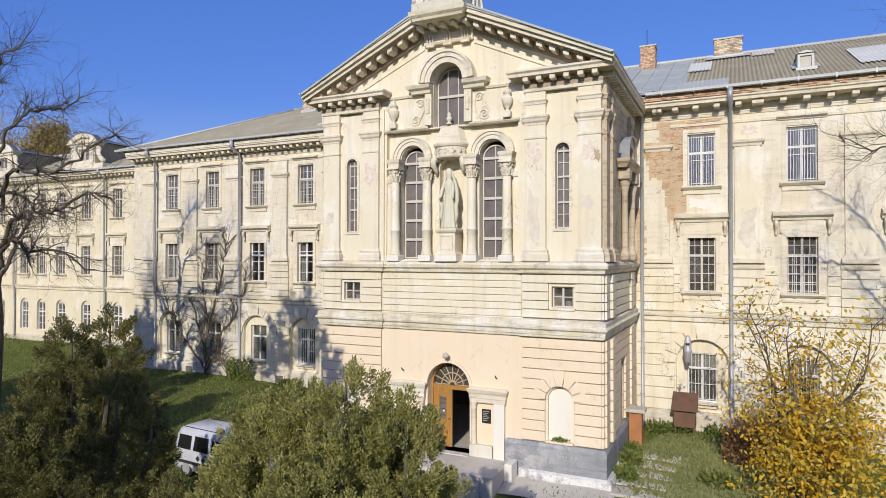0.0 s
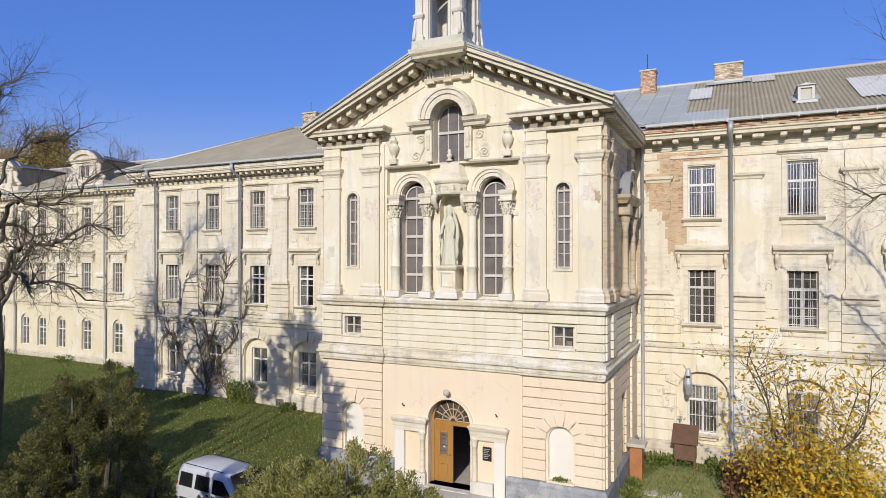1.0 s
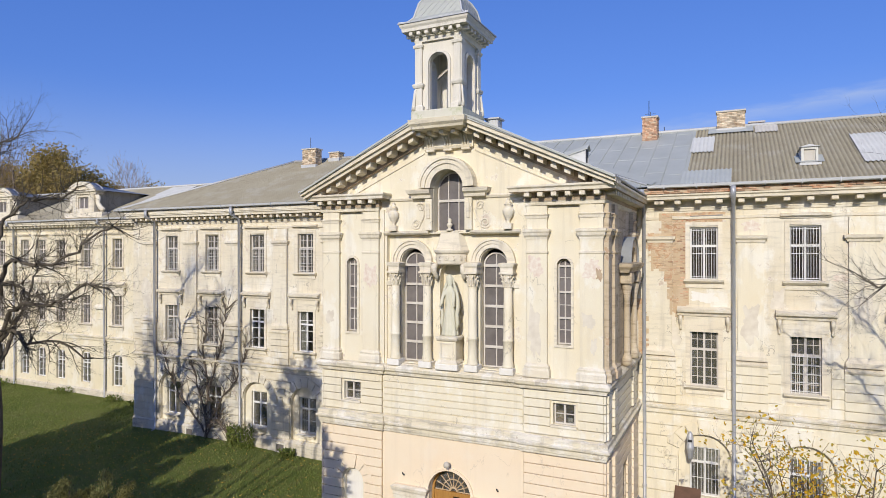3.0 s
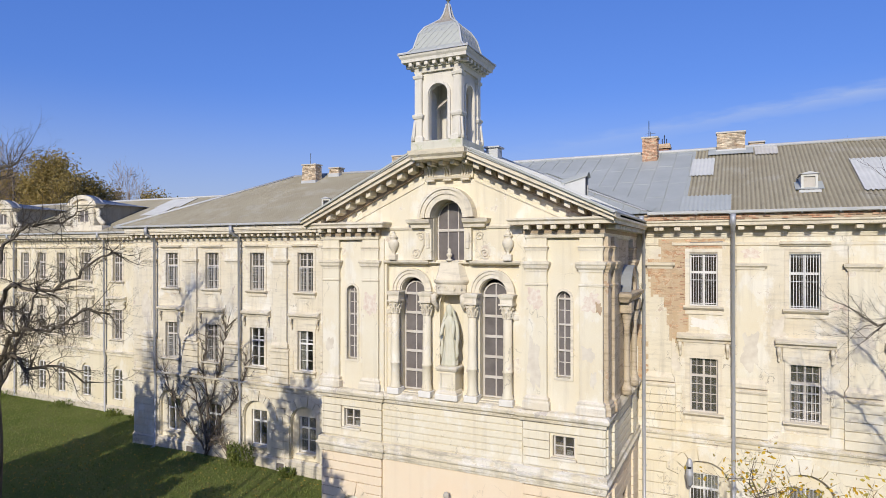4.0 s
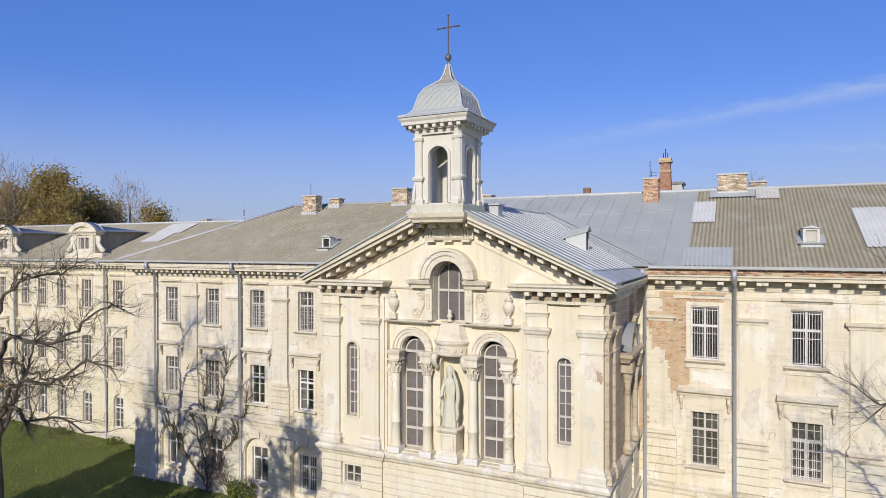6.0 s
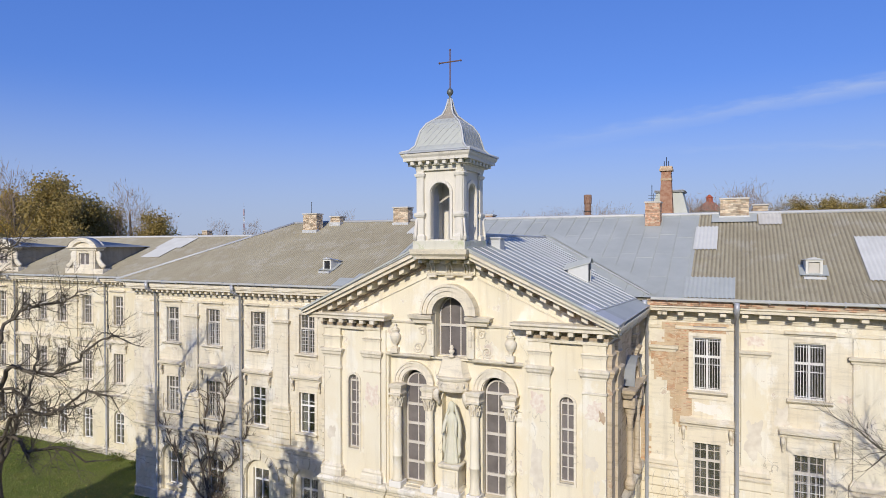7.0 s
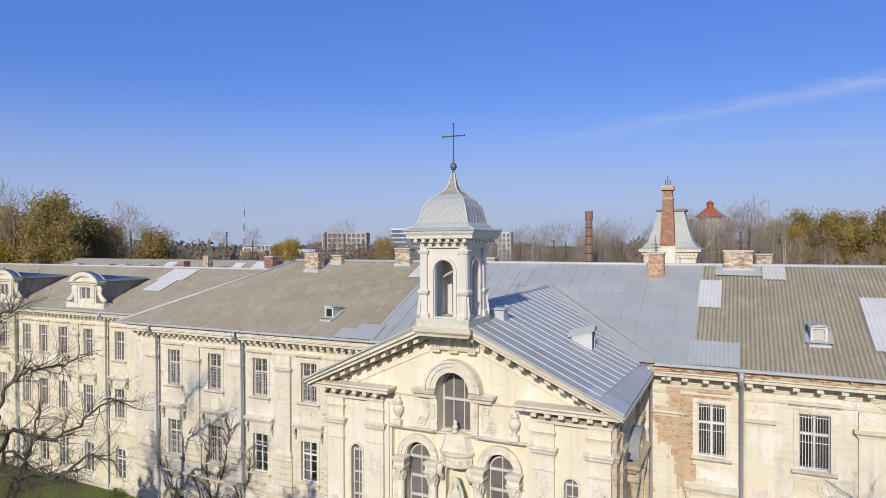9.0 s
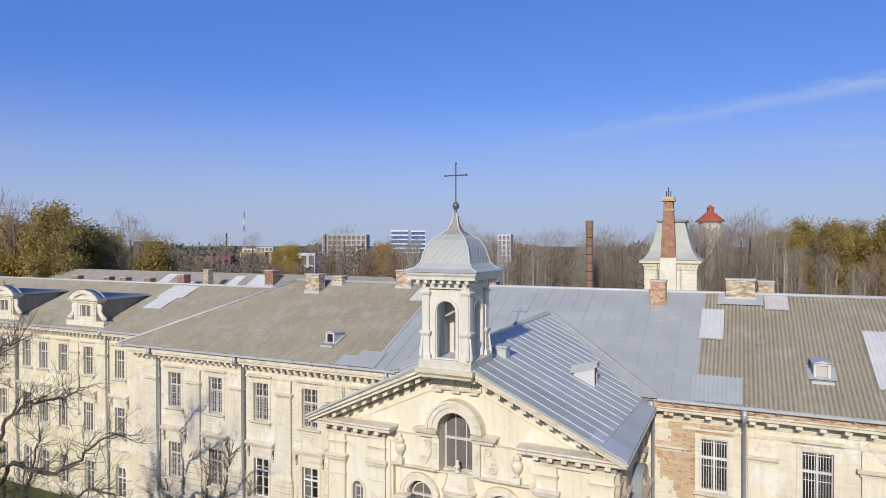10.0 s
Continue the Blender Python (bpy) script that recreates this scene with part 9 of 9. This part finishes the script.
for i in range(8):
    z0, z1 = 0.6 + 5.6 * i, 0.6 + 5.6 * (i + 1)
    w0, w1 = 1.7 - 0.18 * i, 1.7 - 0.18 * (i + 1)
    bm = bmesh.new()
    for a in range(4):
        c0, s0 = math.cos(math.pi / 4 + math.pi / 2 * a), math.sin(math.pi / 4 + math.pi / 2 * a)
        c1, s1 = math.cos(math.pi / 4 + math.pi / 2 * (a + 1)), math.sin(math.pi / 4 + math.pi / 2 * (a + 1))
        tube(bm, [(-353 + w0 * c0, 362 + w0 * s0, z0), (-353 + w1 * c0, 362 + w1 * s0, z1)], 0.12, 4)
        tube(bm, [(-353 + w0 * c0, 362 + w0 * s0, z0), (-353 + w1 * c1, 362 + w1 * s1, z1)], 0.07, 4)
    part("lattice_section", bm, MAST_R if i % 2 else FRAME_W, mast)
bm = bmesh.new()
tube(bm, [(-353, 362, 45), (-353, 362, 51)], 0.12, 4)
part("antenna", bm, GUTTER, mast)
for x, y, h in ((-372, 362, 27), (-240, 320, 24), (-212, 280, 24)):
    pl = thing("smoke_stack", (x, y, 0.6), "thin dark chimney stack in the distance", "chimney", "far stacks")
    bm = bmesh.new()
    lathe(bm, [(0.7, 0), (0.5, h)], (x, y, 0.6), 8)
    part("shaft", bm, DARK, pl)
    part("rim", boxed(x - 0.7, x + 0.7, y - 0.7, y + 0.7, h + 0.3, h + 0.8), DARK, pl)

# ---- van ----
VANP = shader("white_van_paint", 0.32, 0.0, 0.5)[0]
vn = VANP.node_tree
vb = vn.nodes["Principled BSDF"]
vb.inputs["Coat Weight"].default_value = 0.4
vn.links.new(mix_node(vn.nodes, vn.links, noise_node(vn.nodes, vn.links, place_node(vn.nodes, vn.links), 1.4, 5), (0.60, 0.61, 0.64), (0.52, 0.53, 0.56)), vb.inputs["Base Color"])
TYRE = painted("tyre_rubber", (0.02, 0.02, 0.02), (0.035, 0.034, 0.032), 0.9)
VGLASS = painted("tinted_van_glass", (0.012, 0.013, 0.015), (0.02, 0.02, 0.022), 0.08, 0.0, 2.0, 20, 0.0)
BLACK_TRIM = painted("black_plastic_trim", (0.025, 0.025, 0.027), (0.04, 0.04, 0.04), 0.6)
TAIL = painted("red_tail_lens", (0.35, 0.02, 0.015), (0.28, 0.015, 0.01), 0.2)


def build_van(at, turn):
    v = thing("van", at, "small white van with dark windows parked on the lawn", "car")
    rot = Matrix.Translation(at) @ Matrix.Rotation(radians(turn), 4, "Z")

    def p(name, bm, material, parent=None, label="", smooth=False):
        return link(name, turned(bm, rot), material, parent if parent is not None else v, label, smooth)

    # cross sections along the length: x, low, belt, roof heights and half widths
    sec = [(-1.78, 0.36, 0.86, 1.20, 0.70, 0.72, 0.62), (-1.74, 0.24, 0.86, 1.56, 0.74, 0.77, 0.58), (-1.55, 0.22, 0.86, 1.62, 0.75, 0.78, 0.60), (-0.6, 0.22, 0.86, 1.64, 0.75, 0.78, 0.61), (0.25, 0.22, 0.86, 1.62, 0.75, 0.78, 0.60), (0.55, 0.22, 0.86, 1.54, 0.75, 0.78, 0.58), (1.10, 0.22, 0.86, 1.00, 0.75, 0.77, 0.66), (1.60, 0.24, 0.78, 0.86, 0.73, 0.74, 0.62), (1.86, 0.28, 0.62, 0.70, 0.66, 0.66, 0.55), (1.92, 0.34, 0.52, 0.58, 0.60, 0.60, 0.5)]
    bm = bmesh.new()
    rings = []
    for x, lo, be, to, wl, wb, wt in sec:
        pts = [(-wl, lo), (-wb, lo + 0.25 * (be - lo)), (-wb, be), (-(0.35 * wb + 0.65 * wt), be + 0.72 * (to - be)), (-wt * 0.92, to - 0.04), (-wt * 0.6, to), (wt * 0.6, to), (wt * 0.92, to - 0.04), (0.35 * wb + 0.65 * wt, be + 0.72 * (to - be)), (wb, be), (wb, lo + 0.25 * (be - lo)), (wl, lo)]
        rings.append([bm.verts.new((x, y, z)) for y, z in pts])
    for a, b in zip(rings, rings[1:]):
        for i in range(12):
            bm.faces.new((a[i], b[i], b[(i + 1) % 12], a[(i + 1) % 12]))
    bm.faces.new(rings[0])
    bm.faces.new(rings[-1][::-1])
    bmesh.ops.recalc_face_normals(bm, faces=bm.faces)
    p("body", bm, VANP, smooth=True)

    def pane_side(s, x0, x1, z0, z1, cut0=0.0, cut1=0.0):
        def yy(z):
            t = (z - 0.86) / 0.72
            return s * (0.785 - 0.125 * t / 0.72 * 0.55 + 0.012)
        bm = bmesh.new()
        pts = [(x0, yy(z0), z0), (x1, yy(z0), z0), (x1 - cut1, yy(z1), z1), (x0 + cut0, yy(z1), z1)]
        a = [bm.verts.new(q) for q in pts]
        b = [bm.verts.new((q[0], q[1] - s * 0.02, q[2])) for q in pts]
        bm.faces.new(a)
        bm.faces.new(b[::-1])
        for i in range(4):
            bm.faces.new((a[i], a[(i + 1) % 4], b[(i + 1) % 4], b[i]))
        bmesh.ops.recalc_face_normals(bm, faces=bm.faces)
        return bm

    for s in (-1, 1):
        p("side_window", pane_side(s, -1.60, -0.95, 0.93, 1.38, 0.06, 0.02), VGLASS)
        p("side_window", pane_side(s, -0.80, -0.10, 0.93, 1.40, 0.04, 0.04), VGLASS)
        p("side_window", pane_side(s, 0.05, 1.00, 0.93, 1.38, 0.04, 0.50), VGLASS)
        d = p("door_line", boxed(-0.03, -0.015, s * 0.775 - 0.01, s * 0.775 + 0.012, 0.32, 0.9), BLACK_TRIM)
        for x in (-0.16, 0.12):
            p("door_handle", boxed(x - 0.07, x + 0.07, s * 0.79 - 0.015, s * 0.79 + 0.015, 0.80, 0.85, 0.008), BLACK_TRIM)
        p("side_strip", boxed(-1.55, 1.30, s * 0.785 - 0.012, s * 0.785 + 0.012, 0.46, 0.56, 0.008), BLACK_TRIM)
        p("roof_channel", boxed(-1.55, 0.35, s * 0.555 - 0.012, s * 0.555 + 0.012, 1.592, 1.61), BLACK_TRIM)
        bm = bmesh.new()
        tube(bm, [(0.92, s * 0.78, 0.96), (0.95, s * 0.93, 1.0)], 0.03, 6)
        box(bm, 0.88, 0.98, min(s * 0.88, s * 1.02), max(s * 0.88, s * 1.02), 0.93, 1.08)
        p("wing_mirror", bm, BLACK_TRIM)
        p("tail_light", boxed(-1.775, -1.70, min(s * 0.64, s * 0.755), max(s * 0.64, s * 0.755), 0.62, 1.02, 0.01), TAIL)
        p("headlight", boxed(1.62, 1.90, min(s * 0.42, s * 0.64), max(s * 0.42, s * 0.64), 0.60, 0.74, 0.02), GLASS)
        for x in (-1.15, 1.20):
            bm = bmesh.new()
            lathe(bm, [(0.20, -0.09), (0.28, -0.08), (0.285, 0.0), (0.28, 0.08), (0.20, 0.09)], (0, 0, 0), 20)
            turned(bm, Matrix.Translation((x, s * 0.69, 0.285)) @ Matrix.Rotation(math.pi / 2, 4, "X"))
            w = p("wheel", bm, TYRE, smooth=True)
            bm = bmesh.new()
            lathe(bm, [(0.19, -0.095), (0.17, -0.08), (0.05, -0.07), (0.05, 0.07), (0.17, 0.08), (0.19, 0.095)], (0, 0, 0), 16)
            turned(bm, Matrix.Translation((x, s * 0.69, 0.285)) @ Matrix.Rotation(math.pi / 2, 4, "X"))
            p("rim", bm, GUTTER, w)
    for s in (-1, 1):
        for x, z in ((-0.55, 0.70), (-0.28, 0.68)):
            bm = boxed(-0.07, 0.07, s * 0.792 - 0.006, s * 0.792 + 0.006, -0.07, 0.07)
            p("diamond_sticker", turned(bm, Matrix.Translation((x, 0, z)) @ Matrix.Rotation(radians(45), 4, "Y")), BLACK_TRIM)
    bm = bmesh.new()
    q = [(0.60, -0.52, 1.50), (0.60, 0.52, 1.50), (1.12, 0.64, 1.02), (1.12, -0.64, 1.02)]
    nrm = Vector((0.68, 0, 0.74)) * 0.03
    bm.faces.new([bm.verts.new(Vector(c) + nrm) for c in q])
    p("windscreen", bm, VGLASS)
    p("rear_window", boxed(-1.79, -1.75, -0.55, 0.55, 0.96, 1.40, 0.01), VGLASS)
    p("rear_bumper", boxed(-1.86, -1.70, -0.70, 0.70, 0.26, 0.46, 0.03), BLACK_TRIM)
    p("front_bumper", boxed(1.80, 1.98, -0.62, 0.62, 0.26, 0.46, 0.03), BLACK_TRIM)
    p("plate_bar", boxed(-1.872, -1.86, -0.22, 0.22, 0.34, 0.43), FRAME_W)


build_van((-6.55, -3.45, ground_z(-6.55, -3.45) - 0.02), -5)

# ---- porch, path, small fixtures ----
porch = thing("porch_slab", (0.8, -0.9, 0.0), "worn pale concrete landing before the chapel door", "landing", kind="structure")
part("slab", boxed(-1.2, 2.3, -1.75, 0.07, -0.6, 0.40, 0.02), CONCRETE, porch)
part("threshold", boxed(-0.82, 0.82, -0.25, 0.55, 0.28, 0.42, 0.015), STONE, porch)
part("step", boxed(-1.2, 1.9, -2.1, -1.75, -0.6, 0.20, 0.02), CONCRETE, porch)
part("step", boxed(-1.2, 1.6, -2.45, -2.1, -0.7, -0.05, 0.02), CONCRETE, porch)
part("parapet", boxed(2.31, 2.56, -0.72, -0.12, -0.4, 0.52, 0.02), WHITE, porch, "whitewashed stub wall")
apron = thing("paved_apron", (4.0, -0.6, 0.0), "grey asphalt strip along the chapel foot", "paving", kind="structure")
bm = bmesh.new()
xs, ys = [2.32 + 0.42 * i for i in range(9)], [-1.4, -1.0, -0.6, -0.2]
rows = [[bm.verts.new((x, y, ground_z(x, y) + 0.05 + 0.02 * math.sin(3 * x + y))) for x in xs] for y in ys]
for a, b in zip(rows, rows[1:]):
    for i in range(len(xs) - 1):
        bm.faces.new((a[i], a[i + 1], b[i + 1], b[i]))
part("strip", bm, CONCRETE, apron)
# path of slabs beside the chapel
flag = mesh_of("paving_slab", boxed(-0.38, 0.38, -0.38, 0.38, -0.06, 0.035, 0.02), CONCRETE)
path = thing("garden_path", (6.0, 1.0, 0.0), "cracked mossy paving slabs leading round the chapel", "path", kind="structure")
r = random.Random(3)
for i in range(7):
    for j in range(2):
        x, y = 5.75 + 0.78 * j + 0.06 * i, -1.6 + 0.80 * i
        ob = put("paving_slab", flag, (x, y, ground_z(x, y) - 0.012), path, turn=r.uniform(-5, 5))
        ob.rotation_euler = (radians(r.uniform(-2, 2)), radians(r.uniform(-2, 2)), ob.rotation_euler[2])
post = thing("brick_post", (5.62, 4.2, 0.2), "orange-painted brick post with a flat grey cap", "post")
part("shaft", boxed(5.42, 5.86, 3.98, 4.42, 0.0, 1.45, 0.01), ORANGE, post)
part("cap", boxed(5.32, 5.98, 3.86, 4.54, 1.45, 1.58, 0.02), CONCRETE, post)
part("foot", boxed(5.38, 5.92, 3.9, 4.5, -0.1, 0.18, 0.02), CONCRETE, post)
bin_ = thing("rusty_container", (7.15, 6.1, 0.4), "brown rusty metal container with a sloping lid against the wall", "container")
part("body", boxed(6.78, 7.55, 5.85, 6.45, 0.62, 1.32, 0.015), RUST, bin_)
bm = bmesh.new()
q = [(6.70, 5.70, 1.32), (7.63, 5.70, 1.32), (7.63, 6.55, 1.82), (6.70, 6.55, 1.82)]
a = [bm.verts.new(c) for c in q]
b = [bm.verts.new((c[0], c[1], c[2] - 0.05)) for c in q]
bm.faces.new(a)
bm.faces.new(b[::-1])
for i in range(4):
    bm.faces.new((a[i], b[i], b[(i + 1) % 4], a[(i + 1) % 4]))
part("lid", bm, RUST, bin_)
for x in (6.72, 7.61):
    bm = bmesh.new()
    f = [(x, 5.74, 1.30), (x, 6.5, 1.30), (x, 6.5, 1.76)]
    bm.faces.new([bm.verts.new(c) for c in f])
    part("cheek", bm, RUST, bin_)
for x in (6.84, 7.49):
    for y in (5.9, 6.4):
        part("leg", boxed(x - 0.03, x + 0.03, y - 0.03, y + 0.03, 0.2, 0.62), RUST, bin_)
tap = thing("wall_tap", (6.95, 6.7, 1.9), "small iron tap bracket on the wall", "tap")
bm = bmesh.new()
tube(bm, [(6.95, 6.75, 1.98), (6.95, 6.5, 1.98), (6.95, 6.5, 2.08)], 0.025, 6)
part("pipe", bm, BAR, tap)
part("handle", boxed(6.86, 7.04, 6.47, 6.53, 2.08, 2.11), BAR, tap)
lamp = thing("wall_lantern", (7.27, 6.15, 2.9), "long grey lamp housing on a short wall bracket", "lamp")
bm = bmesh.new()
tube(bm, [(7.27, 6.72, 2.9), (7.27, 6.4, 2.92), (7.27, 6.15, 3.06)], 0.03, 8)
part("arm", bm, GUTTER, lamp)
bm = bmesh.new()
lathe(bm, [(0.05, 0), (0.09, 0.08), (0.12, 0.35), (0.15, 0.42), (0.15, 0.50), (0.13, 0.54), (0.12, 0.86), (0.08, 1.0), (0.04, 1.06)], (7.27, 6.15, 3.02), 12)
hd = part("head", bm, GUTTER, lamp, "long grey lamp housing", smooth=True)
link("slot", boxed(7.20, 7.34, 6.0, 6.06, 3.72, 3.80), DARK, hd)
# aerials and wires
for x, y, z in ((4.9, 14.0, 17.0),):
    an = thing("roof_aerial", (x, y, z), "thin roof aerial with short cross rods", "aerial", "roof aerials")
    bm = bmesh.new()
    tube(bm, [(x, y, z - 0.4), (x, y, z + 1.1)], 0.016, 4)
    part("rod", bm, DARK, an)
    bm = bmesh.new()
    for dz in (0.7, 0.85, 1.0):
        tube(bm, [(x - 0.25, y, z + dz), (x + 0.25, y, z + dz)], 0.01, 4)
    part("cross_rod", bm, DARK, an)
# stub hooks beside the portal
for x in (-1.75, 1.78):
    hk = thing("wall_hook", (x, 0.05, 3.05), "small iron hook in the plaster", "hook", "wall hooks")
    bm = bmesh.new()
    tube(bm, [(x, 0.09, 3.02), (x + 0.01, -0.04, 3.05), (x - 0.02, -0.06, 3.14)], 0.018, 5)
    part("rod", bm, DARK, hk)

# trampled pale grass in the yard beside the chapel
bm = bmesh.new()
r = random.Random(71)
n = 48
mid = bm.verts.new((7.9, 2.4, ground_z(7.9, 2.4) + 0.02))
rings = [[mid] * n]
for k in range(1, 8):
    ring = []
    for i in range(n):
        a = 2 * math.pi * i / n
        q = k / 7 * (1 + 0.10 * math.sin(3 * a + 1) + 0.07 * math.sin(7 * a) + r.uniform(-0.04, 0.04) * (k == 7))
        x, y = 7.9 + 2.5 * q * math.cos(a), 2.4 + 4.0 * q * math.sin(a)
        ring.append(bm.verts.new((x, y, ground_z(x, y) + (0.02 if k < 7 else -0.03))))
    rings.append(ring)
for i in range(n):
    bm.faces.new((mid, rings[1][i], rings[1][(i + 1) % n]))
for a, b in zip(rings[1:], rings[2:]):
    for i in range(n):
        bm.faces.new((a[i], b[i], b[(i + 1) % n], a[(i + 1) % n]))
TRODDEN = painted("trampled_grass", (0.19, 0.235, 0.075), (0.30, 0.30, 0.14), 0.95, 0.0, 1.4, 14, 0.8)
tagged(link("yard_grass", bm, TRODDEN, smooth=True), "pale trampled grass in the yard beside the chapel", "grass", kind="structure")
rng = np.random.default_rng(72)
n = 5200
a, q = rng.random(n) * 2 * np.pi, np.sqrt(rng.random(n))
gx, gy = 7.9 + 2.4 * q * np.cos(a), 2.4 + 3.8 * q * np.sin(a)
c = np.stack([gx, gy, np.array([ground_z(u, v) for u, v in zip(gx, gy)]) + 0.01], 1)
PALE_BLADE = leaf_mat("pale_grass_blades", [(0.13, 0.16, 0.05), (0.22, 0.235, 0.08), (0.32, 0.30, 0.14)], 0.7)
w = rng.normal(size=(n, 3)) * np.array([0.6, 0.6, 0.1]) + np.array([0, 0, 1.0])
tagged(new("yard_tufts", blades("yard_tufts", c, w, 0.06 + 0.10 * rng.random(n), 0.012 + 0.014 * rng.random(n), PALE_BLADE, rng, 1)), "pale tufts of grass in the yard", "grass", kind="stuff")
